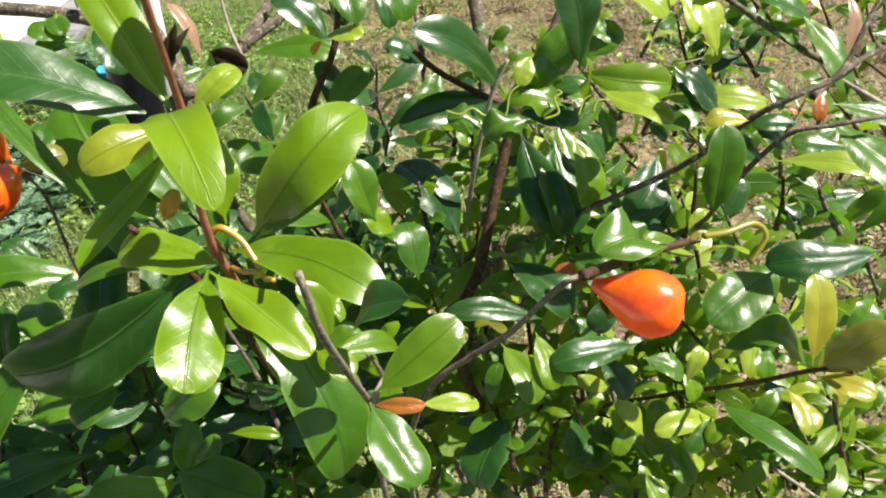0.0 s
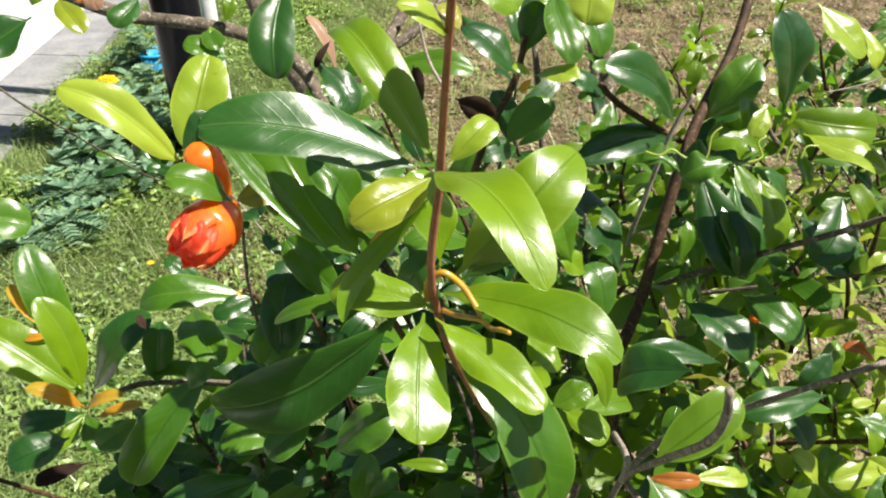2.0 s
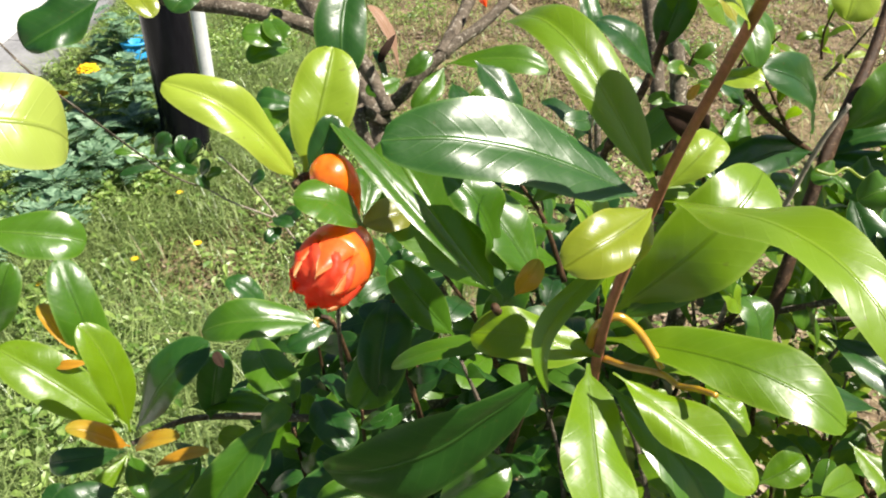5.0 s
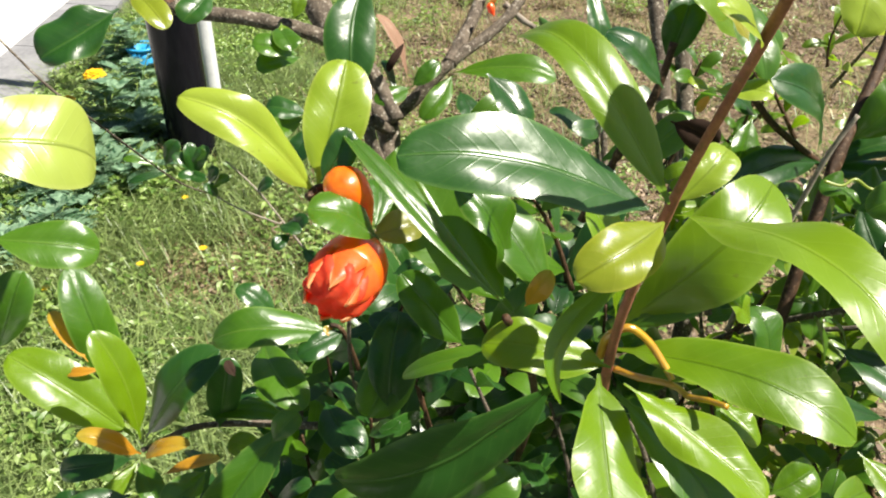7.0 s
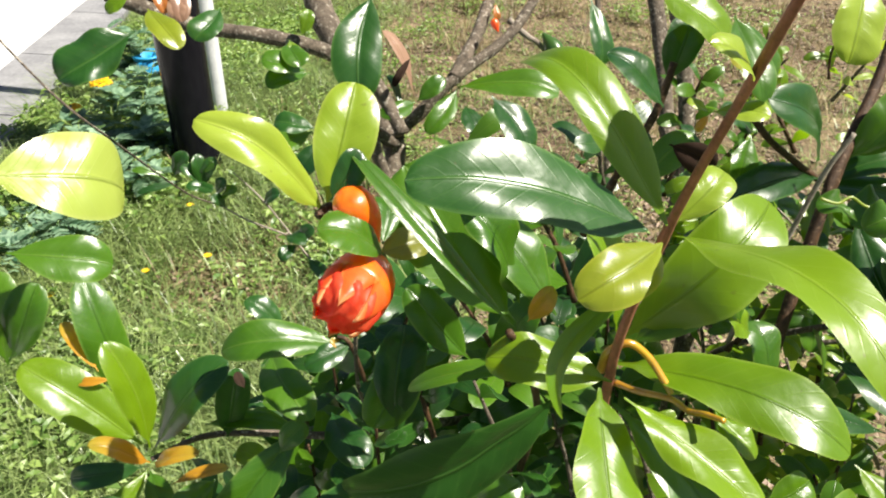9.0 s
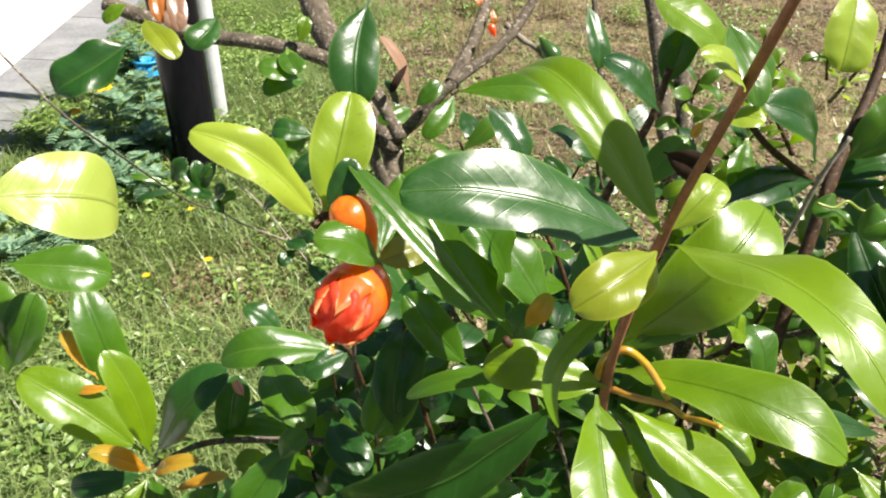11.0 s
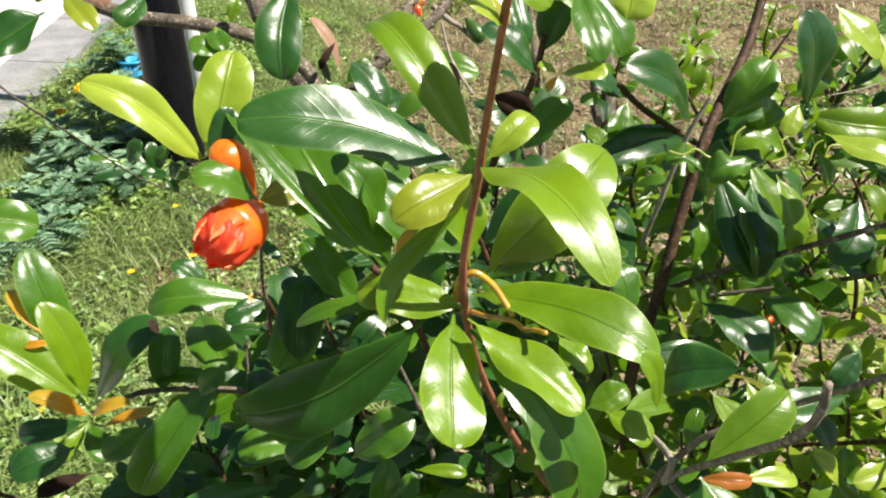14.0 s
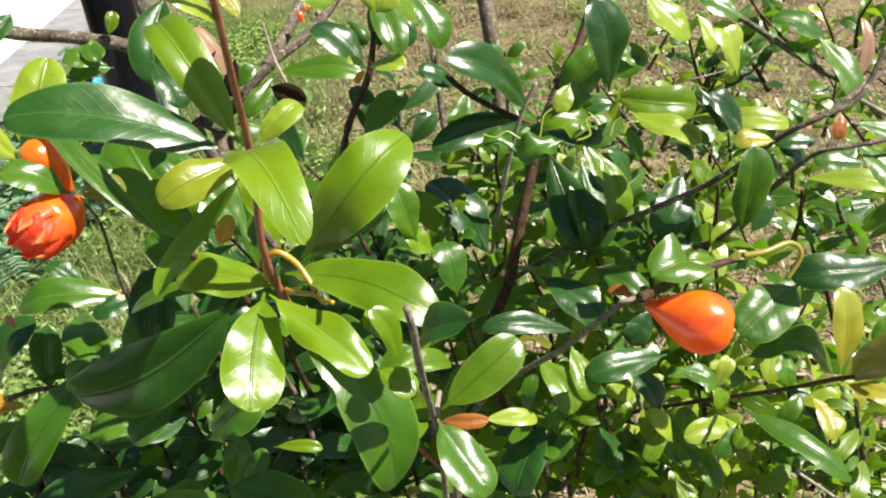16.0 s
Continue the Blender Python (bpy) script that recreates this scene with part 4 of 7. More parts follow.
leaf(bare_twig, (-0.3398, 0.6128, 1.1044), (-0.3216, 0.6021, 1.1037), 0.0092, 14, 0.06, 0.18, DEEP, 0.8)
leaf(left_branch, (-0.168, 0.510, 1.289), (-0.170, 0.474, 1.241), 0.0277, 10, 0.07, 0.18, DEEP, 0.5)
leaf(left_branch, (-0.209, 0.481, 1.268), (-0.198, 0.464, 1.261), 0.0130, 0, 0.07, 0.18, MID, 0.5)
leaf(left_branch, (-0.198, 0.473, 1.256), (-0.219, 0.464, 1.263), 0.0152, 0, 0.07, 0.18, MID, 0.5)
leaf(left_branch, (-0.199, 0.482, 1.251), (-0.217, 0.462, 1.250), 0.0122, 0, 0.07, 0.18, MID, 0.5)
leaf(left_branch, (-0.208, 0.503, 1.265), (-0.205, 0.511, 1.278), 0.0081, 0, 0.07, 0.18, YOUNG, 0.5)
leaf(upper_branch, (-0.149, 0.538, 1.220), (-0.170, 0.548, 1.257), 0.0117, 30, 0.07, 0.18, PINK, 0.5)
leaf(upper_branch, (-0.148, 0.536, 1.217), (-0.167, 0.519, 1.213), 0.0126, 0, 0.07, 0.18, MID, 0.5)
leaf(upper_branch, (-0.147, 0.536, 1.217), (-0.131, 0.546, 1.230), 0.0115, 0, 0.07, 0.18, MID, 0.5)
leaf(left_branch, (-0.155, 0.532, 1.211), (-0.168, 0.553, 1.227), 0.0055, 0, 0.07, 0.18, DEEP, 0.5)
leaf(upper_fork, (-0.124, 0.562, 1.218), (-0.058, 0.558, 1.220), 0.0212, 0, 0.07, 0.18, MID, 0.5)
leaf(upper_branch, (-0.118, 0.547, 1.212), (-0.106, 0.527, 1.198), 0.0168, 0, 0.07, 0.18, DEEP, 0.5)
leaf(upper_fork, (-0.124, 0.562, 1.217), (-0.140, 0.535, 1.196), 0.0144, 0, 0.07, 0.18, MID, 0.5)
leaf(left_branch, (-0.193, 0.466, 1.226), (-0.216, 0.465, 1.228), 0.0142, 0, 0.07, 0.18, DEEP, 0.5)
leaf(left_branch, (-0.200, 0.483, 1.216), (-0.223, 0.474, 1.206), 0.0163, 0, 0.07, 0.18, MID, 0.5)
leaf(left_branch, (-0.190, 0.462, 1.220), (-0.200, 0.451, 1.205), 0.0135, 0, 0.07, 0.18, DEEP, 0.5)
leaf(upper_mid_shoot, (-0.025, 0.390, 1.280), (-0.050, 0.393, 1.300), 0.0193, 0, 0.07, 0.18, DEEP, 0.5)
leaf(ghost_twig, (-0.018, 0.347, 1.296), (-0.026, 0.348, 1.299), 0.0050, 0, 0.07, 0.18, LIME, 0.5)
leaf(ghost_twig, (-0.017, 0.347, 1.296), (0.000, 0.339, 1.299), 0.0107, 0, 0.07, 0.18, LIME, 0.5)
leaf(ghost_twig, (-0.018, 0.346, 1.295), (-0.022, 0.343, 1.290), 0.0032, 0, 0.07, 0.18, ORANGE, 0.5)
leaf(side_shoot, (0.056, 0.426, 1.242), (0.013, 0.385, 1.288), 0.0208, -20, 0.10, 0.18, DEEP, 0.5)
leaf(side_shoot, (0.058, 0.423, 1.237), (0.006, 0.385, 1.241), 0.0166, -15, 0.07, 0.18, DEEP, 0.5)
leaf(upper_mid_shoot, (-0.029, 0.386, 1.246), (-0.008, 0.399, 1.265), 0.0148, 0, 0.07, 0.18, MID, 0.5)
leaf(upper_mid_shoot, (-0.028, 0.396, 1.243), (-0.035, 0.409, 1.265), 0.0129, 0, 0.07, 0.18, DEEP, 0.5)
leaf(side_shoot, (0.017, 0.402, 1.266), (-0.001, 0.396, 1.277), 0.0140, 0, 0.07, 0.18, DEEP, 0.5)
leaf(side_shoot, (0.022, 0.421, 1.257), (0.017, 0.408, 1.238), 0.0147, 0, 0.07, 0.18, MID, 0.5)
leaf(upper_mid_shoot, (-0.012, 0.366, 1.324), (-0.003, 0.341, 1.303), 0.0140, 10, 0.07, 0.18, MID, 0.5)
leaf(upper_mid_shoot, (-0.003, 0.396, 1.315), (0.011, 0.383, 1.292), 0.0187, 0, 0.07, 0.18, MID, 0.5)
leaf(upper_mid_shoot, (-0.022, 0.410, 1.283), (-0.016, 0.416, 1.310), 0.0162, 0, 0.07, 0.18, DEEP, 0.5)
leaf(main_shoot, (-0.042, 0.288, 1.309), (-0.029, 0.286, 1.304), 0.0087, 60, 0.07, 0.30, DRY, 0.5)
leaf(main_shoot, (-0.058, 0.303, 1.314), (-0.053, 0.286, 1.307), 0.0094, 60, 0.07, 0.18, DRY, 0.5)
leaf(main_shoot, (-0.0382, 0.2421, 1.3438), (-0.0500, 0.2345, 1.3530), 0.0085, 0, 0.10, 0.18, LIME, 0.5)
# unseen leaf, added only to shade the foot of the tall YOUNG leaf
leaf(shade_twig, (0.0060, 0.2560, 1.3790), (-0.0240, 0.2670, 1.3790), 0.0125, 0, 0.05, 0.18, YOUNG, 0.5)
leaf(main_shoot, (-0.037, 0.255, 1.341), (-0.043, 0.258, 1.347), 0.0058, 0, 0.07, 0.18, YELLOW, 0.5)
leaf(main_shoot, (0.0010, 0.3000, 1.3520), (-0.0025, 0.2881, 1.3338), 0.0150, 0, 0.07, 0.18, LIME, 0.5)
leaf(side_shoot, (0.006, 0.408, 1.294), (-0.018, 0.407, 1.315), 0.0193, 0, 0.07, 0.18, YOUNG, 0.5)
leaf(ghost_twig, (-0.047, 0.328, 1.342), (-0.024, 0.322, 1.328), 0.0174, 0, 0.07, 0.18, YOUNG, 0.5)
leaf(bud_leaf_shoot, (-0.092, 0.310, 1.311), (-0.080, 0.301, 1.296), 0.0133, 0, 0.07, 0.18, DEEP, 0.5)
leaf(right_stem, (0.035, 0.392, 1.173), (0.000, 0.412, 1.208), 0.0298, 5, 0.07, 0.18, DEEP, 0.5)
leaf(main_shoot, (0.020, 0.321, 1.196), (0.012, 0.335, 1.217), 0.0162, 2, 0.12, 0.08, MID, 0.5)
leaf(main_shoot, (0.003, 0.321, 1.226), (-0.007, 0.325, 1.252), 0.0154, 0, 0.07, 0.18, MID, 0.5)
leaf(main_shoot, (0.010, 0.327, 1.217), (-0.004, 0.323, 1.231), 0.0116, 0, 0.07, 0.18, FRESH, 1.1)
leaf(right_stem, (0.081, 0.396, 1.230), (0.088, 0.368, 1.192), 0.0299, -10, 0.07, 0.18, DEEP, 0.5)
leaf(cross_branch, (0.088, 0.384, 1.239), (0.096, 0.365, 1.210), 0.0173, 0, 0.07, 0.18, YOUNG, 0.5)
leaf(peel_twig, (0.089, 0.376, 1.272), (0.129, 0.375, 1.267), 0.0174, 30, 0.12, 0.18, YOUNG, 0.5)
leaf(cross_branch, (0.097, 0.368, 1.267), (0.127, 0.352, 1.259), 0.0161, 0, 0.07, 0.18, LIME, 0.5)
leaf(cross_branch, (0.121, 0.367, 1.264), (0.166, 0.359, 1.264), 0.0120, 0, 0.07, 0.18, LIME, 0.5)
leaf(cross_branch_low, (0.138, 0.314, 1.236), (0.138, 0.320, 1.272), 0.0171, -20, 0.05, 0.18, MID, 0.5)
leaf(cross_branch_low, (0.145, 0.322, 1.230), (0.151, 0.333, 1.245), 0.0103, 0, 0.07, 0.18, DEEP, 0.5)
leaf(cross_branch, (0.152, 0.335, 1.267), (0.135, 0.334, 1.267), 0.0090, 0, 0.07, 0.18, YELLOW, 0.5)
leaf(peel_twig, (0.088, 0.372, 1.275), (0.078, 0.374, 1.316), 0.0234, -10, 0.07, 0.18, DEEP, 0.5)
leaf(peel_twig, (0.095, 0.404, 1.269), (0.109, 0.415, 1.282), 0.0136, 0, 0.07, 0.18, MID, 0.5)
leaf(peel_twig, (0.063, 0.369, 1.256), (0.074, 0.374, 1.279), 0.0163, 25, 0.15, 0.18, MID, 2.5)
leaf(peel_twig, (0.075, 0.376, 1.246), (0.049, 0.362, 1.247), 0.0177, 20, 0.15, 0.18, MID, 2.5)
leaf(cross_branch, (0.089, 0.370, 1.255), (0.091, 0.375, 1.279), 0.0111, 40, 0.07, 0.18, YOUNG, 2.0)
leaf(cross_branch, (0.099, 0.373, 1.257), (0.103, 0.364, 1.244), 0.0099, 0, 0.07, 0.18, MID, 0.5)
leaf(cross_branch, (0.118, 0.361, 1.255), (0.126, 0.357, 1.248), 0.0071, 0, 0.07, 0.18, DEEP, 0.5)
leaf(cross_branch, (0.146, 0.355, 1.262), (0.128, 0.354, 1.280), 0.0161, 0, 0.07, 0.18, DEEP, 0.5)
leaf(top_twig, (0.179, 0.370, 1.262), (0.168, 0.374, 1.269), 0.0090, 0, 0.07, 0.18, MID, 0.5)
leaf(cross_branch_low, (0.172, 0.365, 1.237), (0.150, 0.359, 1.248), 0.0140, 0, 0.07, 0.18, DEEP, 0.5)
leaf(top_twig, (0.184, 0.367, 1.239), (0.165, 0.363, 1.252), 0.0149, 0, 0.07, 0.18, DEEP, 0.5)
leaf(cross_branch_low, (0.131, 0.390, 1.226), (0.116, 0.364, 1.205), 0.0209, 0, 0.07, 0.18, DEEP, 0.5)
leaf(cross_branch_low, (0.123, 0.381, 1.195), (0.137, 0.378, 1.207), 0.0117, 0, 0.07, 0.18, MID, 0.5)
leaf(cross_branch, (0.114, 0.393, 1.214), (0.135, 0.370, 1.195), 0.0225, 0, 0.07, 0.18, DEEP, 0.5)
leaf(dry_twig, (0.031, 0.220, 1.261), (0.013, 0.229, 1.247), 0.0155, 0, 0.07, 0.18, DEEP, 0.5)
leaf(dry_twig, (0.021, 0.206, 1.238), (0.044, 0.220, 1.254), 0.0132, 0, 0.05, 0.10, YOUNG, 0.5)
leaf(dry_twig, (0.020, 0.204, 1.235), (0.035, 0.205, 1.235), 0.0047, 30, 0.07, 0.18, RUST, 0.5)
leaf(dry_twig, (0.0330, 0.2070, 1.2330), (0.0500, 0.2120, 1.2290), 0.0058, 0, 0.07, 0.18, LIME, 0.5)
leaf(dry_twig, (0.020, 0.202, 1.238), (0.035, 0.185, 1.225), 0.0148, -4, 0.03, 0.18, MID, 0.5)
leaf(dry_twig, (0.008, 0.212, 1.251), (0.001, 0.213, 1.270), 0.0082, 0, 0.07, 0.18, YOUNG, 0.5)
leaf(dry_stub, (0.003, 0.230, 1.231), (0.021, 0.247, 1.221), 0.0084, 0, 0.07, 0.18, YOUNG, 0.5)
leaf(dry_stub, (-0.002, 0.229, 1.233), (0.011, 0.221, 1.229), 0.0099, 0, 0.07, 0.18, YOUNG, 0.5)
leaf(cross_branch, (0.078, 0.334, 1.166), (0.031, 0.325, 1.175), 0.0113, 0, 0.07, 0.18, DEEP, 0.5)
leaf(bud_twig, (0.057, 0.311, 1.170), (0.073, 0.290, 1.155), 0.0148, 0, 0.07, 0.18, YOUNG, 0.5)
leaf(cross_branch, (0.072, 0.315, 1.174), (0.080, 0.294, 1.159), 0.0126, 0, 0.07, 0.18, YOUNG, 0.5)
leaf(bud_twig, (0.046, 0.283, 1.201), (0.056, 0.259, 1.218), 0.0086, 0, 0.07, 0.18, OLIVE, 0.5)
leaf(low_shoot, (0.117, 0.315, 1.169), (0.079, 0.300, 1.168), 0.0147, 0, 0.07, 0.18, DEEP, 0.5)
leaf(low_shoot, (0.103, 0.327, 1.152), (0.115, 0.309, 1.141), 0.0152, 0, 0.07, 0.18, DEEP, 0.5)
leaf(cross_branch, (0.102, 0.294, 1.211), (0.092, 0.286, 1.199), 0.0105, 0, 0.07, 0.18, DEEP, 0.5)
leaf(low_shoot, (0.112, 0.281, 1.190), (0.128, 0.278, 1.184), 0.0103, 0, 0.07, 0.18, MID, 0.5)
leaf(cross_branch_low, (0.168, 0.316, 1.209), (0.139, 0.294, 1.198), 0.0216, 14, 0.03, 0.18, MID, 0.5)
leaf(low_shoot, (0.176, 0.283, 1.186), (0.152, 0.289, 1.197), 0.0164, 10, 0.30, 0.18, MID, 0.5)
leaf(low_shoot, (0.174, 0.276, 1.193), (0.172, 0.291, 1.225), 0.0150, 0, 0.07, 0.18, YELLOW, 0.5)
leaf(low_shoot, (0.174, 0.274, 1.191), (0.195, 0.270, 1.218), 0.0144, 0, 0.07, 0.18, OLIVE, 0.5)
leaf(low_shoot, (0.175, 0.274, 1.191), (0.193, 0.263, 1.191), 0.0101, 0, 0.07, 0.18, YELLOW, 0.5)
leaf(low_shoot, (0.159, 0.319, 1.133), (0.201, 0.288, 1.118), 0.0169, -10, 0.07, 0.18, MID, 0.5)
leaf(low_shoot, (0.164, 0.321, 1.117), (0.130, 0.309, 1.122), 0.0116, 0, 0.07, 0.18, LIME, 0.5)
leaf(low_shoot, (0.155, 0.319, 1.116), (0.161, 0.304, 1.111), 0.0103, 0, 0.07, 0.18, OLIVE, 0.5)
leaf(low_shoot, (0.192, 0.324, 1.137), (0.198, 0.305, 1.127), 0.0137, 0, 0.07, 0.18, YELLOW, 0.5)
leaf(low_spur, (0.105, 0.357, 1.089), (0.096, 0.312, 1.094), 0.0287, 0, 0.07, 0.18, DEEP, 0.5)
leaf(low_shoot, (0.128, 0.346, 1.106), (0.131, 0.308, 1.103), 0.0223, 0, 0.07, 0.18, MID, 0.5)
leaf(low_shoot, (0.130, 0.318, 1.099), (0.134, 0.298, 1.087), 0.0146, 0, 0.07, 0.18, YOUNG, 0.5)
leaf(low_shoot, (0.136, 0.322, 1.104), (0.151, 0.303, 1.092), 0.0155, 0, 0.07, 0.18, MID, 0.5)
leaf(low_shoot, (0.153, 0.330, 1.151), (0.157, 0.323, 1.140), 0.0079, 30, 0.07, 0.18, MID, 0.5)
leaf(low_shoot, (0.143, 0.326, 1.146), (0.149, 0.318, 1.133), 0.0107, 0, 0.07, 0.18, YOUNG, 0.5)
leaf(cross_branch_low, (0.219, 0.337, 1.207), (0.170, 0.330, 1.203), 0.0186, 0, 0.07, 0.18, DEEP, 0.5)
leaf(cross_branch_low, (0.167, 0.337, 1.249), (0.201, 0.327, 1.249), 0.0106, 0, 0.07, 0.18, LIME, 0.5)
leaf(cross_branch_low, (0.192, 0.390, 1.199), (0.206, 0.386, 1.192), 0.0104, 0, 0.07, 0.18, DEEP, 0.5)
leaf(top_right_shoot, (0.198, 0.428, 1.283), (0.217, 0.403, 1.252), 0.0190, 10, 0.07, 0.18, MID, 0.5)
leaf(top_right_shoot, (0.206, 0.432, 1.279), (0.176, 0.431, 1.290), 0.0199, 0, 0.07, 0.18, MID, 0.5)
leaf(top_twig, (0.217, 0.415, 1.262), (0.220, 0.434, 1.290), 0.0075, 0, 0.07, 0.18, PINK, 0.5)
leaf(top_right_shoot, (0.156, 0.409, 1.269), (0.145, 0.419, 1.293), 0.0175, 0, 0.07, 0.18, LIME, 0.5)
leaf(top_right_shoot, (0.156, 0.410, 1.270), (0.160, 0.418, 1.282), 0.0091, 0, 0.07, 0.18, MID, 0.5)
leaf(top_right_shoot, (0.187, 0.428, 1.276), (0.209, 0.430, 1.277), 0.0061, 0, 0.07, 0.18, LIME, 0.5)
leaf(top_right_shoot, (0.181, 0.430, 1.279), (0.198, 0.425, 1.270), 0.0125, 0, 0.07, 0.18, MID, 0.5)
leaf(flower_twig, (0.0950, 0.2360, 1.2700), (0.0795, 0.2160, 1.2800), 0.0150, 10, 0.20, 0.25, MID, 2.0)
leaf(flower_twig, (0.095, 0.240, 1.266), (0.092, 0.240, 1.275), 0.0064, 0, 0.20, 0.18, MID, 2.0)
leaf(flower_twig, (0.109, 0.251, 1.263), (0.097, 0.246, 1.266), 0.0042, 0, 0.07, 0.18, YOUNG, 0.5)
leaf(flower_twig, (0.112, 0.252, 1.263), (0.119, 0.253, 1.264), 0.0033, 0, 0.07, 0.18, YELLOW, 0.5)
leaf(low_shoot, (0.192, 0.288, 1.192), (0.201, 0.299, 1.207), 0.0126, 0, 0.07, 0.18, MID, 0.5)
leaf(right_stem, (0.070, 0.429, 1.245), (0.092, 0.438, 1.275), 0.0207, -7, 0.12, 0.18, MID, 0.5)
leaf(right_stem, (0.062, 0.430, 1.231), (0.100, 0.432, 1.246), 0.0136, 0, 0.07, 0.18, DEEP, 0.5)
leaf(right_stem, (0.063, 0.430, 1.230), (0.095, 0.421, 1.230), 0.0177, 0, 0.07, 0.18, DEEP, 0.5)
leaf(right_stem, (0.065, 0.439, 1.225), (0.059, 0.413, 1.205), 0.0176, 0, 0.07, 0.18, YOUNG, 0.5)
leaf(upper_branch, (-0.040, 0.624, 1.263), (-0.029, 0.600, 1.226), 0.0183, 0, 0.07, 0.18, DEEP, 0.5)
leaf(low_branch, (-0.217, 0.294, 1.136), (-0.194, 0.301, 1.142), 0.0050, 0, 0.07, 0.18, ORANGE, 0.5)
leaf(bud_shoot, (-0.180, 0.299, 1.191), (-0.184, 0.302, 1.196), 0.0038, 0, 0.07, 0.18, DRY, 0.5)
leaf(low_branch, (-0.234, 0.294, 1.121), (-0.257, 0.277, 1.118), 0.0180, 0, 0.07, 0.18, DEEP, 0.5)
leaf(low_branch, (-0.206, 0.310, 1.122), (-0.220, 0.293, 1.116), 0.0140, 0, 0.07, 0.18, MID, 0.5)
leaf(low_branch, (-0.241, 0.307, 1.087), (-0.269, 0.298, 1.078), 0.0092, 0, 0.07, 0.18, DRY, 0.5)
leaf(bud_shoot, (-0.173, 0.307, 1.147), (-0.163, 0.315, 1.158), 0.0108, 0, 0.07, 0.18, MID, 0.5)
leaf(bud_shoot, (-0.122, 0.305, 1.172), (-0.122, 0.328, 1.206), 0.0207, 0, 0.07, 0.18, DEEP, 0.5)
leaf(corner_twig, (-0.333, 0.612, 1.101), (-0.338, 0.617, 1.128), 0.0119, 0, 0.07, 0.18, DEEP, 0.5)
leaf(corner_twig, (-0.332, 0.612, 1.101), (-0.349, 0.611, 1.120), 0.0117, 0, 0.07, 0.18, DEEP, 0.5)
leaf(corner_twig, (-0.325, 0.611, 1.098), (-0.344, 0.602, 1.106), 0.0110, 0, 0.07, 0.18, DEEP, 0.5)
leaf(corner_twig, (-0.323, 0.610, 1.097), (-0.313, 0.609, 1.112), 0.0106, 0, 0.07, 0.18, DEEP, 0.5)
leaf(corner_twig, (-0.335, 0.612, 1.101), (-0.323, 0.618, 1.126), 0.0110, 0, 0.07, 0.18, DEEP, 0.5)
leaf(bare_twig, (-0.314, 0.604, 1.087), (-0.323, 0.600, 1.100), 0.0100, 0, 0.07, 0.18, DEEP, 0.5)
leaf(bare_twig_b, (-0.284, 0.610, 1.091), (-0.268, 0.607, 1.103), 0.0125, 0, 0.07, 0.18, DEEP, 0.5)
leaf(bare_twig, (-0.264, 0.597, 1.069), (-0.243, 0.588, 1.071), 0.0143, 0, 0.07, 0.18, DEEP, 0.5)
leaf(bare_twig, (-0.254, 0.594, 1.064), (-0.264, 0.578, 1.059), 0.0117, 0, 0.07, 0.18, DEEP, 0.5)
leaf(bare_twig, (-0.252, 0.595, 1.066), (-0.239, 0.595, 1.082), 0.0120, 0, 0.07, 0.18, DEEP, 0.5)
leaf(bare_twig, (-0.244, 0.589, 1.055), (-0.223, 0.573, 1.046), 0.0127, 0, 0.07, 0.18, DEEP, 0.5)
leaf(peel_twig, (0.064, 0.393, 1.236), (0.086, 0.366, 1.194), 0.0218, 38, 0.06, 0.18, DEEP, 0.5)
leaf(right_stem, (0.082, 0.412, 1.235), (0.101, 0.394, 1.199), 0.0169, 0, 0.07, 0.18, YOUNG, 0.5)
leaf(peel_twig, (0.065, 0.320, 1.298), (0.060, 0.313, 1.289), 0.0074, -7, 0.03, 0.18, LIME, 0.5)
leaf(peel_twig, (0.067, 0.354, 1.259), (0.047, 0.349, 1.253), 0.0135, 0, 0.15, 0.18, MID, 2.6)
leaf(peel_twig, (0.083, 0.367, 1.259), (0.057, 0.363, 1.264), 0.0161, 0, 0.12, 0.18, YOUNG, 2.4)
leaf(peel_twig, (0.047, 0.355, 1.253), (0.031, 0.357, 1.258), 0.0108, 0, 0.12, 0.18, MID, 2.4)
leaf(cross_branch, (0.067, 0.409, 1.170), (0.068, 0.423, 1.191), 0.0124, 4, 0.12, 0.18, MID, 0.5)
leaf(cross_branch_low, (0.178, 0.327, 1.271), (0.204, 0.304, 1.253), 0.0199, 8, 0.04, 0.18, MID, 0.5)
leaf(top_twig, (0.197, 0.370, 1.261), (0.231, 0.364, 1.250), 0.0122, 5, 0.06, 0.18, MID, 0.5)
leaf(cross_branch_low, (0.199, 0.350, 1.250), (0.176, 0.350, 1.251), 0.0120, 4, 0.03, 0.18, MID, 0.5)
leaf(cross_branch, (0.126, 0.365, 1.279), (0.138, 0.355, 1.263), 0.0136, 0, 0.07, 0.18, DEEP, 0.5)
leaf(top_right_shoot, (0.164, 0.464, 1.279), (0.165, 0.452, 1.261), 0.0133, 0, 0.07, 0.18, DEEP, 0.5)
leaf(top_right_shoot, (0.147, 0.467, 1.284), (0.156, 0.455, 1.266), 0.0122, 0, 0.07, 0.18, LIME, 0.5)
leaf(top_right_shoot, (0.157, 0.455, 1.266), (0.167, 0.450, 1.257), 0.0085, 0, 0.07, 0.18, YELLOW, 0.5)
leaf(cross_branch, (0.188, 0.362, 1.269), (0.186, 0.355, 1.259), 0.0075, 0, 0.07, 0.18, RUST, 0.5)
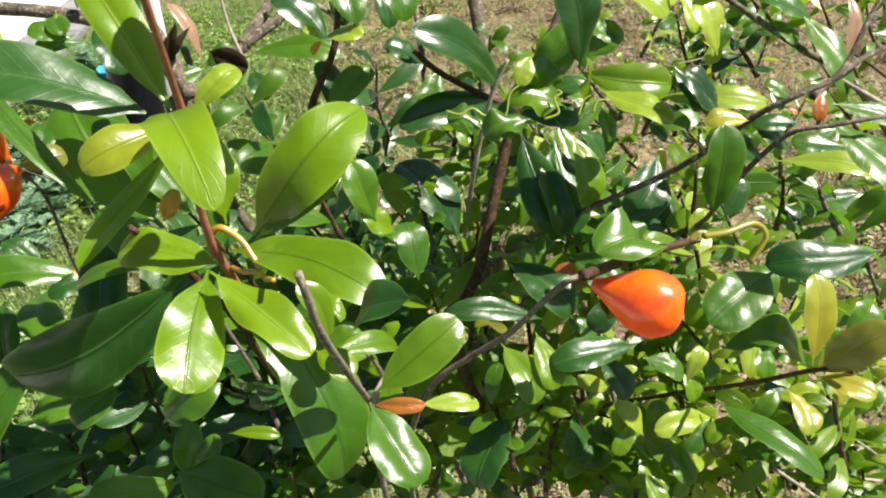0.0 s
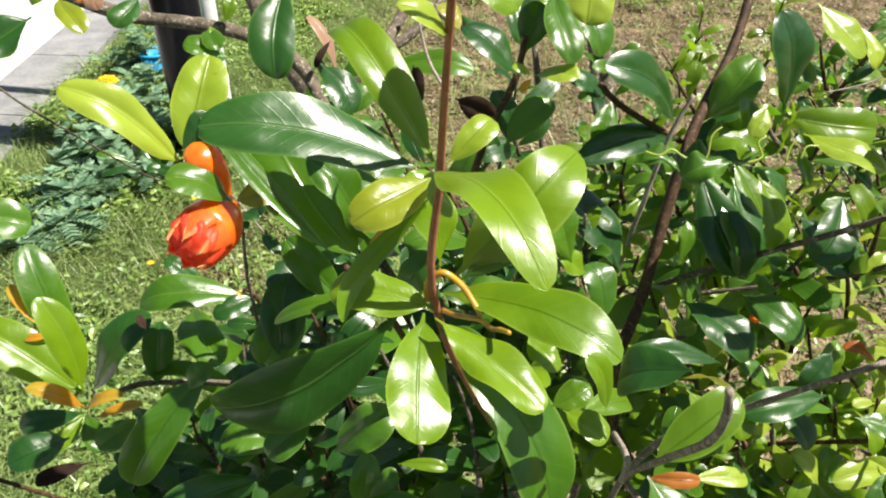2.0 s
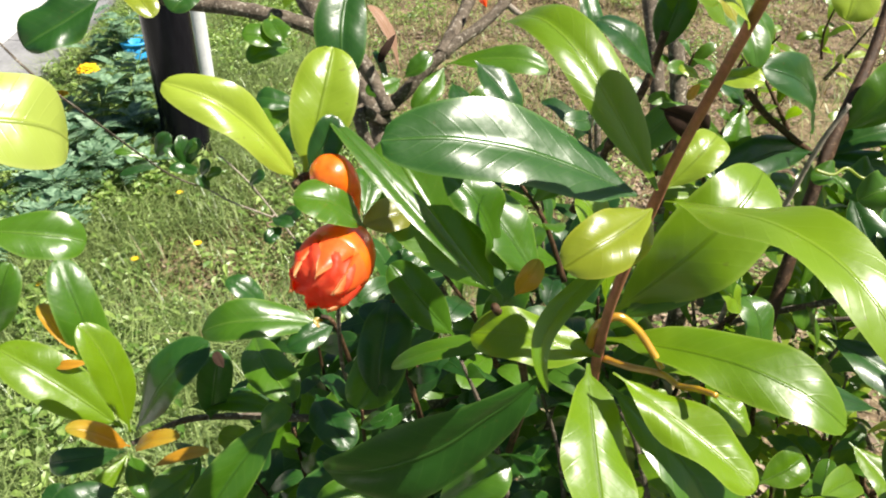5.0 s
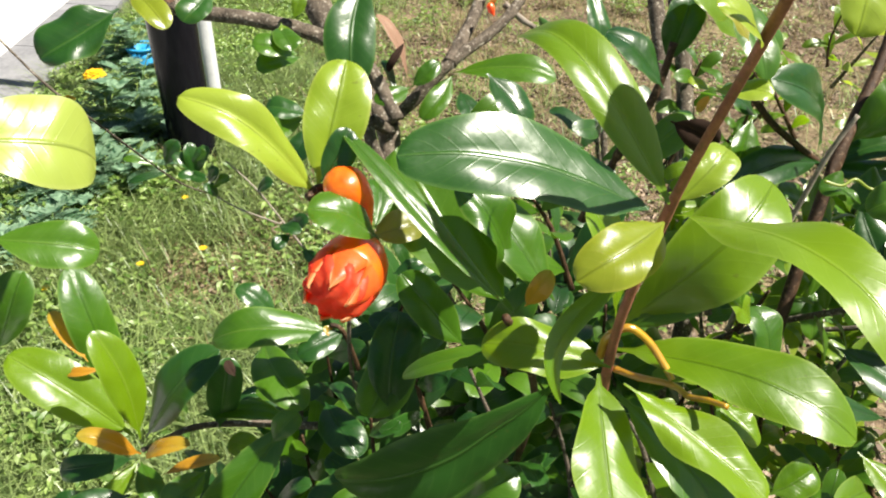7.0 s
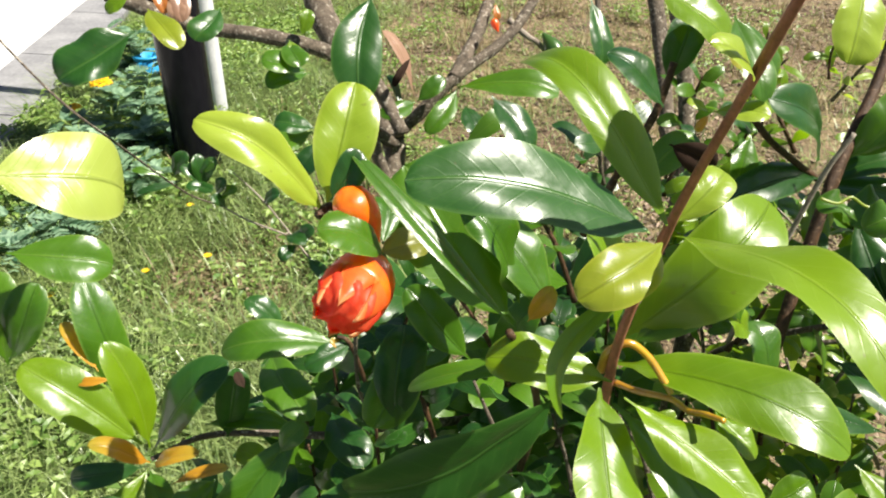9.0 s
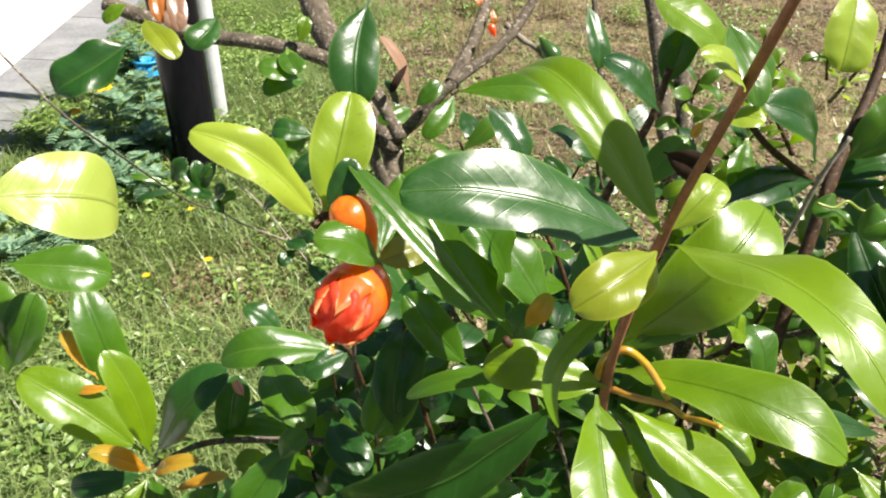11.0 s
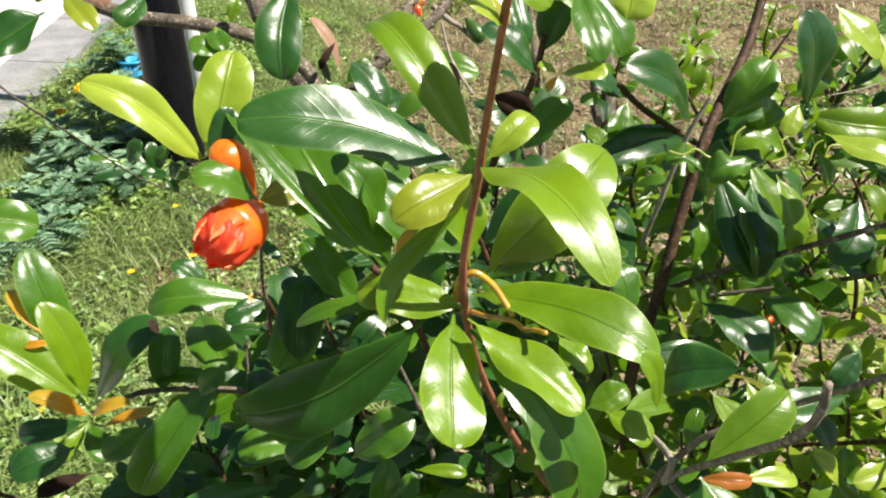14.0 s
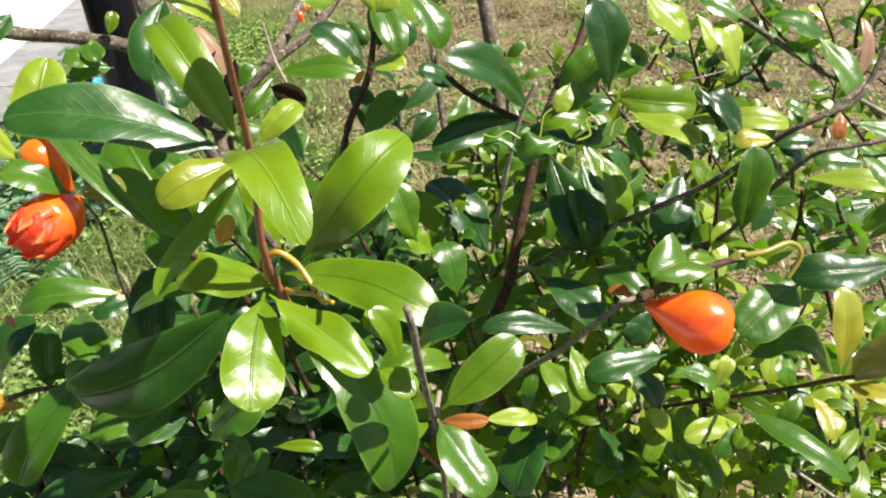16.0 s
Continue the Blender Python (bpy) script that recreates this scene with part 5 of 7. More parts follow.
leaf(top_right_shoot, (0.208, 0.445, 1.228), (0.214, 0.444, 1.226), 0.0041, 0, 0.07, 0.18, RUST, 0.5)
leaf(fine_twig_h, (0.257, 0.480, 1.259), (0.280, 0.476, 1.251), 0.0150, 8, 0.03, 0.18, MID, 0.5)
leaf(top_right_shoot, (0.113, 0.410, 1.275), (0.094, 0.413, 1.282), 0.0128, -6, 0.03, 0.18, MID, 0.5)
leaf(cross_branch_low, (0.189, 0.414, 1.203), (0.183, 0.407, 1.193), 0.0061, 0, 0.07, 0.18, ORANGE, 0.5)
leaf(top_right_shoot, (0.253, 0.431, 1.186), (0.225, 0.425, 1.180), 0.0169, 0, 0.07, 0.18, DEEP, 0.5)
leaf(cross_branch_low, (0.206, 0.420, 1.173), (0.194, 0.423, 1.179), 0.0088, -1, 0.03, 0.18, MID, 0.5)
leaf(cross_branch, (0.087, 0.363, 1.185), (0.113, 0.345, 1.173), 0.0193, 11, 0.09, 0.18, MID, 0.5)
leaf(cross_branch, (0.060, 0.359, 1.182), (0.091, 0.339, 1.166), 0.0210, 0, 0.12, 0.18, DEEP, 0.5)
leaf(low_shoot, (0.143, 0.317, 1.146), (0.150, 0.326, 1.160), 0.0081, -11, 0.12, 0.18, LIME, 0.5)
leaf(low_dead_twig, (0.200, 0.344, 1.109), (0.210, 0.337, 1.097), 0.0108, 0, 0.03, 0.18, YELLOW, 0.5)
leaf(low_twig_c, (0.213, 0.344, 1.108), (0.223, 0.336, 1.094), 0.0118, 11, 0.03, 0.18, LIME, 0.5)
leaf(bud_twig, (0.063, 0.305, 1.133), (0.048, 0.279, 1.112), 0.0224, 44, 0.07, 0.18, DEEP, 0.5)
leaf(low_twig_c, (0.217, 0.337, 1.134), (0.221, 0.329, 1.122), 0.0095, 0, 0.07, 0.18, YELLOW, 0.5)
leaf(low_dead_twig, (0.191, 0.351, 1.120), (0.205, 0.330, 1.105), 0.0175, 0, 0.07, 0.18, DEEP, 0.5)
leaf(cross_branch, (0.153, 0.340, 1.265), (0.137, 0.335, 1.268), 0.0079, 0, 0.07, 0.18, YELLOW, 0.5)
leaf(top_twig, (0.201, 0.365, 1.252), (0.189, 0.357, 1.242), 0.0101, 7, 0.03, 0.18, MID, 0.5)
leaf(top_right_shoot, (0.185, 0.413, 1.253), (0.191, 0.407, 1.243), 0.0085, 0, 0.07, 0.18, MID, 0.5)
leaf(top_right_shoot, (0.150, 0.442, 1.283), (0.163, 0.434, 1.270), 0.0121, 0, 0.07, 0.18, LIME, 0.5)
leaf(top_right_shoot, (0.162, 0.435, 1.271), (0.157, 0.427, 1.259), 0.0078, 0, 0.07, 0.18, LIME, 0.5)
leaf(top_twig, (0.184, 0.365, 1.254), (0.163, 0.363, 1.253), 0.0096, 0, 0.07, 0.18, DEEP, 0.5)
leaf(top_right_shoot, (0.109, 0.424, 1.306), (0.131, 0.413, 1.286), 0.0203, 8, 0.03, 0.18, LIME, 0.5)
leaf(top_right_shoot, (0.158, 0.420, 1.294), (0.136, 0.424, 1.303), 0.0151, -9, 0.03, 0.18, MID, 0.5)
leaf(corner_twig, (-0.241, 0.429, 1.316), (-0.234, 0.412, 1.297), 0.0086, 0, 0.07, 0.18, PINK, 0.5)
leaf(corner_twig, (-0.247, 0.427, 1.314), (-0.242, 0.413, 1.300), 0.0076, 0, 0.07, 0.18, RUST, 0.5)
leaf(upper_fork, (-0.119, 0.609, 1.271), (-0.112, 0.604, 1.264), 0.0068, 0, 0.07, 0.18, RUST, 0.5)
leaf(upper_branch, (-0.104, 0.604, 1.262), (-0.102, 0.599, 1.253), 0.0052, 0, 0.07, 0.18, RUST, 0.5)
leaf(left_branch, (-0.208, 0.480, 1.270), (-0.202, 0.473, 1.259), 0.0089, 0, 0.07, 0.18, YOUNG, 0.5)
leaf(left_branch, (-0.150, 0.531, 1.247), (-0.159, 0.520, 1.232), 0.0048, 0, 0.20, 0.18, DRY, 0.5)
leaf(low_shoot, (0.126, 0.311, 1.116), (0.111, 0.315, 1.132), 0.0128, 6, 0.12, 0.18, LIME, 0.5)
leaf(low_dead_twig, (0.174, 0.320, 1.098), (0.200, 0.318, 1.099), 0.0115, -12, 0.12, 0.18, MID, 0.5)
leaf(low_shoot, (0.192, 0.335, 1.121), (0.216, 0.335, 1.124), 0.0109, 1, 0.12, 0.18, LIME, 0.5)
leaf(low_shoot, (0.161, 0.333, 1.153), (0.178, 0.334, 1.160), 0.0094, -11, 0.12, 0.18, MID, 0.5)
leaf(low_shoot, (0.158, 0.317, 1.125), (0.146, 0.304, 1.114), 0.0080, 11, 0.03, 0.18, MID, 0.5)
leaf(low_twig_c, (0.213, 0.364, 1.118), (0.239, 0.366, 1.125), 0.0139, -11, 0.12, 0.18, MID, 0.5)
leaf(low_shoot, (0.170, 0.316, 1.127), (0.154, 0.305, 1.120), 0.0083, 25, 0.03, 0.18, YOUNG, 0.5)
leaf(low_twig_c, (0.219, 0.327, 1.124), (0.209, 0.313, 1.111), 0.0110, 15, 0.03, 0.18, YOUNG, 0.5)
leaf(low_spur, (0.111, 0.353, 1.136), (0.091, 0.356, 1.150), 0.0116, 5, 0.05, 0.18, MID, 0.5)
leaf(low_dead_twig, (0.200, 0.345, 1.090), (0.208, 0.353, 1.108), 0.0115, -15, 0.12, 0.18, MID, 0.5)
leaf(low_shoot, (0.126, 0.299, 1.105), (0.135, 0.287, 1.093), 0.0094, -3, 0.03, 0.18, YOUNG, 0.5)
leaf(low_twig_c, (0.216, 0.345, 1.140), (0.213, 0.351, 1.156), 0.0103, -7, 0.12, 0.18, MID, 0.5)
leaf(low_shoot, (0.129, 0.350, 1.140), (0.136, 0.361, 1.163), 0.0142, -5, 0.12, 0.18, YOUNG, 0.5)
leaf(low_dead_twig, (0.200, 0.377, 1.124), (0.199, 0.362, 1.108), 0.0125, 8, 0.03, 0.18, MID, 0.5)
leaf(low_dead_twig, (0.202, 0.340, 1.112), (0.201, 0.321, 1.091), 0.0163, 9, 0.03, 0.18, MID, 0.5)
leaf(low_twig_c, (0.229, 0.359, 1.107), (0.240, 0.348, 1.095), 0.0125, -9, 0.03, 0.18, YOUNG, 0.5)
leaf(low_shoot, (0.126, 0.323, 1.113), (0.141, 0.311, 1.100), 0.0118, -4, 0.03, 0.18, YOUNG, 0.5)
leaf(low_shoot, (0.177, 0.318, 1.116), (0.188, 0.326, 1.134), 0.0100, -15, 0.12, 0.18, MID, 0.5)
leaf(low_shoot, (0.132, 0.352, 1.104), (0.142, 0.336, 1.088), 0.0121, -1, 0.03, 0.18, YOUNG, 0.5)
leaf(low_shoot, (0.121, 0.316, 1.124), (0.112, 0.302, 1.112), 0.0086, 8, 0.03, 0.18, YOUNG, 0.5)
leaf(low_shoot, (0.136, 0.323, 1.097), (0.135, 0.333, 1.119), 0.0144, -2, 0.12, 0.18, MID, 0.5)
leaf(low_dead_twig, (0.167, 0.337, 1.069), (0.146, 0.324, 1.060), 0.0098, 26, 0.03, 0.18, MID, 0.5)
leaf(fine_twig_i, (0.051, 0.489, 1.184), (0.043, 0.502, 1.211), 0.0168, -17, 0.12, 0.18, MID, 0.5)
leaf(fine_twig_i, (0.071, 0.475, 1.204), (0.052, 0.476, 1.215), 0.0114, -4, 0.04, 0.18, MID, 0.5)
leaf(fine_twig_i, (0.084, 0.472, 1.177), (0.089, 0.460, 1.165), 0.0103, 7, 0.03, 0.18, MID, 0.5)
leaf(fine_twig_i, (0.099, 0.466, 1.123), (0.121, 0.467, 1.129), 0.0130, -19, 0.12, 0.18, YOUNG, 0.5)
leaf(right_stem, (0.057, 0.424, 1.197), (0.042, 0.414, 1.190), 0.0074, 5, 0.03, 0.18, YOUNG, 0.5)
leaf(cross_branch, (0.082, 0.418, 1.157), (0.075, 0.425, 1.176), 0.0107, -18, 0.12, 0.18, MID, 0.5)
leaf(cross_branch_low, (0.085, 0.427, 1.132), (0.103, 0.419, 1.126), 0.0128, -1, 0.03, 0.18, YOUNG, 0.5)
leaf(cross_branch_low, (0.090, 0.452, 1.139), (0.073, 0.460, 1.161), 0.0182, -3, 0.12, 0.18, YOUNG, 0.5)
leaf(fine_twig_i, (0.125, 0.494, 1.160), (0.100, 0.499, 1.178), 0.0190, -3, 0.08, 0.18, MID, 0.5)
leaf(fine_twig_i, (0.052, 0.462, 1.182), (0.038, 0.451, 1.174), 0.0069, 16, 0.03, 0.18, YOUNG, 0.5)
leaf(fine_twig_i, (0.099, 0.469, 1.164), (0.121, 0.458, 1.152), 0.0136, 15, 0.03, 0.18, YOUNG, 0.5)
leaf(cross_branch, (0.078, 0.430, 1.163), (0.077, 0.412, 1.143), 0.0132, 8, 0.03, 0.18, MID, 0.5)
leaf(peel_twig, (0.044, 0.431, 1.158), (0.037, 0.437, 1.175), 0.0091, -15, 0.12, 0.18, YOUNG, 0.5)
leaf(fine_twig_i, (0.103, 0.476, 1.134), (0.086, 0.478, 1.147), 0.0132, 11, 0.12, 0.18, YOUNG, 0.5)
leaf(fine_twig_i, (0.078, 0.442, 1.190), (0.072, 0.452, 1.207), 0.0130, 0, 0.07, 0.18, LIME, 0.5)
leaf(right_stem, (0.066, 0.440, 1.208), (0.047, 0.432, 1.216), 0.0139, -2, 0.06, 0.18, MID, 0.5)
leaf(cross_branch, (0.107, 0.392, 1.220), (0.093, 0.390, 1.237), 0.0137, 0, 0.07, 0.18, DEEP, 0.5)
leaf(cross_branch_low, (0.151, 0.383, 1.182), (0.160, 0.392, 1.195), 0.0098, 0, 0.07, 0.18, LIME, 0.5)
leaf(cross_branch_low, (0.141, 0.392, 1.161), (0.135, 0.400, 1.174), 0.0077, -5, 0.12, 0.18, LIME, 0.5)


# ---- buds ----
def aim(base, tip, turn=0):
    """A pose at base whose z axis points to tip."""
    b, t = Vector(base), Vector(tip)
    return Matrix.Translation(b) @ (t - b).to_track_quat('Z', 'Y').to_matrix().to_4x4() @ Matrix.Rotation(radians(turn), 4, 'Z')


def uneven(verts, amount, freq):
    return [v * (1 + amount * noise.noise(v * freq + Vector((3, 1, 7)))) for v in verts]


def bud(parent, base, tip, width, skin=CALYX, label="closed glossy orange-red bud"):
    """A closed waxy bud: pear-shaped calyx, narrow at the stalk, with the sepals shut in a low beak."""
    m = aim(base, tip)
    l = (Vector(tip) - Vector(base)).length
    prof = []
    for i in range(30):
        s = math.sin(math.pi / 2 * i / 29)
        if s < 0.66:
            r = 0.17 + 0.83 * math.sin(math.pi / 2 * s / 0.66) ** 1.4
        else:
            r = max(0.0, 1 - ((s - 0.66) / 0.34) ** 2.4) ** 0.5
        prof.append((max(r, 0.012) * width / 2, s * l))
    sides = 36
    v, f = lathe(prof, sides)
    v = [Vector((p.x * (1 + 0.012 * math.cos(6 * math.atan2(p.y, p.x)) * (p.z / l) ** 2), p.y * (1 + 0.012 * math.cos(6 * math.atan2(p.y, p.x)) * (p.z / l) ** 2), p.z)) for p in v]
    uv = [(0.75 * p.z / l, 0.5) for p in v]
    body = under(mesh_object("bud", [m @ p for p in uneven(uneven(v, 0.035, 150), 0.012, 420)], f, skin, uv), parent, label)
    return body


def open_bud(parent, base, tip, width, turn=0):
    """A bud about to open: fat calyx cup and six pointed pale-edged sepals leaning in over crumpled red petals."""
    m = aim(base, tip, turn)
    l = (Vector(tip) - Vector(base)).length
    sides = 36
    prof = [(0.20, 0), (0.30, 0.06), (0.62, 0.16), (0.86, 0.28), (0.97, 0.40), (1.0, 0.52), (0.97, 0.62)]
    prof += [(0.93, 0.62), (0.90, 0.5), (0.7, 0.3)]
    v, f = lathe([(r * width / 2, z * l) for r, z in prof], sides)
    cup = under(mesh_object("flower", [m @ p for p in uneven(v, 0.02, 120)], f, CALYX, [(0.6 * p.z / l, 0.5) for p in v]), parent, "opening orange-red pomegranate flower")
    for k in range(6):
        a0 = 2 * math.pi * k / 6
        verts, faces, uvs = [], [], []
        rows, cols = 8, 6
        for side in (0, 1):
            for i in range(rows + 1):
                s = i / rows
                half = (math.pi / 6) * 1.02 * (1 - s ** 1.5) ** 0.9 + 0.01
                rad = (0.985 - 0.05 * s - 0.30 * s * s) * width / 2 - side * 0.0006
                z = (0.58 + 0.42 * s) * l
                for j in range(cols + 1):
                    q = 2 * j / cols - 1
                    a = a0 + q * half * (1 if s < 0.95 else 0.6)
                    r = rad * (1 + 0.03 * (1 - q * q))
                    verts.append(m @ Vector((r * math.cos(a), r * math.sin(a), z - 0.02 * l * abs(q))))
                    uvs.append((min(1.0, s * 0.72 + 0.34 * abs(q) ** 3 + 0.12), 0.5))
        w = cols + 1
        h = (rows + 1) * w
        for i in range(rows):
            for j in range(cols):
                q = (i * w + j, i * w + j + 1, (i + 1) * w + j + 1, (i + 1) * w + j)
                faces += [q, tuple(x + h for x in q[::-1])]
        for i in range(rows):
            for j in (0, cols):
                faces.append((i * w + j, (i + 1) * w + j, (i + 1) * w + j + h, i * w + j + h))
        under(mesh_object("sepal", verts, faces, SEPAL, uvs), cup, "red sepal with a pale tip")
    bm = bmesh.new()
    bmesh.ops.create_icosphere(bm, subdivisions=4, radius=1)
    for p in bm.verts:
        c = p.co.copy()
        a = math.atan2(c.y, c.x)
        p.co *= 1 + 0.10 * math.sin(a * 9 + c.z * 4) + 0.10 * noise.noise(c * 4)
        p.co = Vector((p.co.x * 0.455 * width, p.co.y * 0.455 * width, 0.74 * l + p.co.z * 0.22 * l))
        p.co = m @ p.co
    me = bpy.data.meshes.new("petals")
    bm.to_mesh(me)
    bm.free()
    me.materials.append(PETAL)
    me.polygons.foreach_set("use_smooth", [True] * len(me.polygons))
    under(new("petals", me), cup, "crumpled red petals")
    return cup


STALK = petal_material("dried_stalk", (0.38, 0.16, 0.010), (0.60, 0.36, 0.018), (0.35, 0.10, 0.02), 0.28, 0.2)


def curl(parent, points, r, mat, label):
    v, f = tube(points, r, r * 0.7, 7, 0.05, 6)
    return under(mesh_object("curled_stalk", v, f, mat), parent, label)


bud(bud_twig, (0.0796, 0.2182, 1.2689), (0.1029, 0.2115, 1.2647), 0.0180)
bud(bud_shoot, (-0.124, 0.287, 1.267), (-0.131, 0.281, 1.291), 0.0132)
open_bud(bud_shoot, (-0.123, 0.288, 1.264), (-0.131, 0.257, 1.262), 0.0212, 12)
leaf(bud_twig, (0.0809, 0.2231, 1.2653), (0.0857, 0.2181, 1.2570), 0.0068, 0, 0.15, 0.25, DEEP, 1.0)
leaf(bud_twig, (0.0788, 0.2170, 1.2690), (0.0742, 0.2176, 1.2706), 0.0050, 0, 0.15, 0.25, OLIVE, 1.0)
leaf(bud_twig, (0.0791, 0.2171, 1.2709), (0.0778, 0.2193, 1.2745), 0.0042, 0, 0.15, 0.25, MID, 1.0)
leaf(bud_twig, (0.0795, 0.2264, 1.2631), (0.0703, 0.2280, 1.2667), 0.0038, 0, 0.15, 0.25, RUST, 1.0)
bud(cross_branch_low, (0.112, 0.396, 1.146), (0.105, 0.388, 1.153), 0.0050)
curl(main_shoot, [(-0.0510, 0.2790, 1.2340), (-0.0505, 0.2765, 1.2430), (-0.0470, 0.2755, 1.2480), (-0.0435, 0.2753, 1.2485), (-0.0380, 0.2750, 1.2440), (-0.0330, 0.2715, 1.2385), (-0.0307, 0.2690, 1.2357)], 0.0015, STALK, "curled yellow-orange stalk")
curl(main_shoot, [(-0.0455, 0.2800, 1.2283), (-0.0390, 0.2740, 1.2310), (-0.0307, 0.2680, 1.2345), (-0.0266, 0.2629, 1.2353), (-0.0235, 0.2570, 1.2400), (-0.0200, 0.2520, 1.2430)], 0.0012, STALK, "dried orange stalk")
curl(flower_twig, [(0.117, 0.252, 1.264), (0.124, 0.253, 1.265), (0.133, 0.257, 1.266), (0.137, 0.256, 1.262), (0.133, 0.253, 1.254)], 0.0011, LEAF_MAT[YELLOW], "curled yellow stalk")
bud(upper_fork, (-0.071, 0.598, 1.246), (-0.058, 0.590, 1.232), 0.0125, LEAF_MAT[DEEP], "small green unripe fruit")
bud(upper_branch, (-0.100, 0.575, 1.252), (-0.104, 0.579, 1.259), 0.0051)
curl(peel_twig, [(0.031, 0.354, 1.262), (0.037, 0.353, 1.261), (0.042, 0.355, 1.263), (0.048, 0.354, 1.260), (0.056, 0.354, 1.260), (0.058, 0.359, 1.268), (0.062, 0.362, 1.271)], 0.0006, LEAF_MAT[LIME], "thin curled yellow-green tendril of a leaf edge")
curl(peel_twig, [(0.073, 0.354, 1.259), (0.079, 0.356, 1.261), (0.077, 0.359, 1.266), (0.080, 0.361, 1.268), (0.078, 0.362, 1.269)], 0.0006, LEAF_MAT[LIME], "thin curled yellow-green tendril of a leaf edge")
curl(peel_twig, [(0.087, 0.351, 1.262), (0.089, 0.355, 1.267), (0.092, 0.356, 1.269)], 0.0005, LEAF_MAT[LIME], "thin curled yellow-green tendril of a leaf edge")
curl(peel_twig, [(0.093, 0.352, 1.263), (0.095, 0.355, 1.267), (0.100, 0.356, 1.267)], 0.0005, LEAF_MAT[LIME], "thin curled yellow-green tendril of a leaf edge")


# ---- marigold bed ----
bed_rng = random.Random(5)


def feather(verts, faces, p, way, length):
    """A ferny leaf: narrow leaflets in pairs along a rib."""
    way = way.normalized()
    side = way.cross(Vector((0, 0, 1))).normalized()
    for i in range(7):
        s = (i + 1) / 7
        c = p + way * length * s - Vector((0, 0, 1)) * length * 0.25 * s * s
        for sg in (-1, 1):
            d = (side * sg + way * 0.7).normalized() * length * 0.34 * (1 - 0.5 * abs(s - 0.5))
            n = way * length * 0.075
            k = len(verts)
            verts += [c - n, c + n, c + d * 0.6 + n * 0.9, c + d, c + d * 0.6 - n * 0.9]
            faces.append((k, k + 1, k + 2, k + 3, k + 4))


def marigold_plant(x, y, height, spread, blooms):
    g = ground_height(x, y) - 0.03
    plant = thing("marigold_plant", "bushy marigold plant with ferny blue-green leaves", "plant", (x, y, g), "marigold bed")
    verts, faces, sv, sf = [], [], [], []
    o = Vector((x, y, g))
    for i in range(11):
        a = bed_rng.uniform(0, 6.28)
        r = spread * bed_rng.uniform(0.3, 1.0)
        end = o + Vector((math.cos(a) * r, math.sin(a) * r, height * bed_rng.uniform(0.55, 1.0)))
        v, f = tube([o, o.lerp(end, 0.5) + Vector((0, 0, height * 0.12)), end], 0.003, 0.0015, 5, 0, 3)
        k = len(sv)
        sv += v
        sf += [tuple(q + k for q in face) for face in f]
        for j in range(9):
            s = bed_rng.uniform(0.3, 1.0)
            b = bed_rng.uniform(0, 6.28)
            feather(verts, faces, o.lerp(end, s) + Vector((0, 0, height * 0.4 * s * (1 - s))), Vector((math.cos(b), math.sin(b), bed_rng.uniform(-0.1, 0.7))), bed_rng.uniform(0.06, 0.11))
    under(mesh_object("stem", sv, sf, WEED), plant)
    tagged(under(mesh_object("foliage", verts, faces, FERNY, smooth=False), plant), kind="stuff")
    for bx, by, bz, br in blooms:
        c = Vector((bx, by, bz))
        pv, pf, puv = [], [], []
        for ring, (tilt, size, n) in enumerate(((0.05, 1.0, 15), (0.35, 0.92, 14), (0.65, 0.82, 12), (0.95, 0.66, 10), (1.25, 0.45, 7))):
            for k in range(n):
                a = 6.283 * (k + 0.5 * (ring % 2)) / n + bed_rng.uniform(-0.12, 0.12)
                e = tilt + bed_rng.uniform(-0.12, 0.12)
                d = Vector((math.cos(a) * math.cos(e), math.sin(a) * math.cos(e), math.sin(e) * 0.95))
                s = Vector((-math.sin(a), math.cos(a), 0)) * br * 0.26 * bed_rng.uniform(0.8, 1.2)
                u = Vector((0, 0, br * 0.10))
                o0 = c - Vector((0, 0, br * 0.05))
                b0 = len(pv)
                pv += [o0 + d * br * 0.2, o0 + d * br * 0.75 * size + s, o0 + d * br * size + s * 0.6 - u, o0 + d * br * 1.04 * size - u * 0.3, o0 + d * br * size - s * 0.6 - u, o0 + d * br * 0.75 * size - s, o0 + d * br * 0.8 * size + u]
                puv += [(0.2, 0.5)] * 7
                pf += [(b0, b0 + 1, b0 + 6), (b0 + 1, b0 + 2, b0 + 6), (b0 + 2, b0 + 3, b0 + 6), (b0 + 3, b0 + 4, b0 + 6), (b0 + 4, b0 + 5, b0 + 6), (b0 + 5, b0, b0 + 6)]
        under(mesh_object("flower_head", pv, pf, MARIGOLD, puv), plant, "double orange-yellow marigold bloom")
        v, f = tube([o + Vector((0, 0, height * .3)), c.lerp(o, .4), c], 0.003, 0.002, 5, 0, 3)
        under(mesh_object("flower_stalk", v, f, WEED), plant)
    return plant


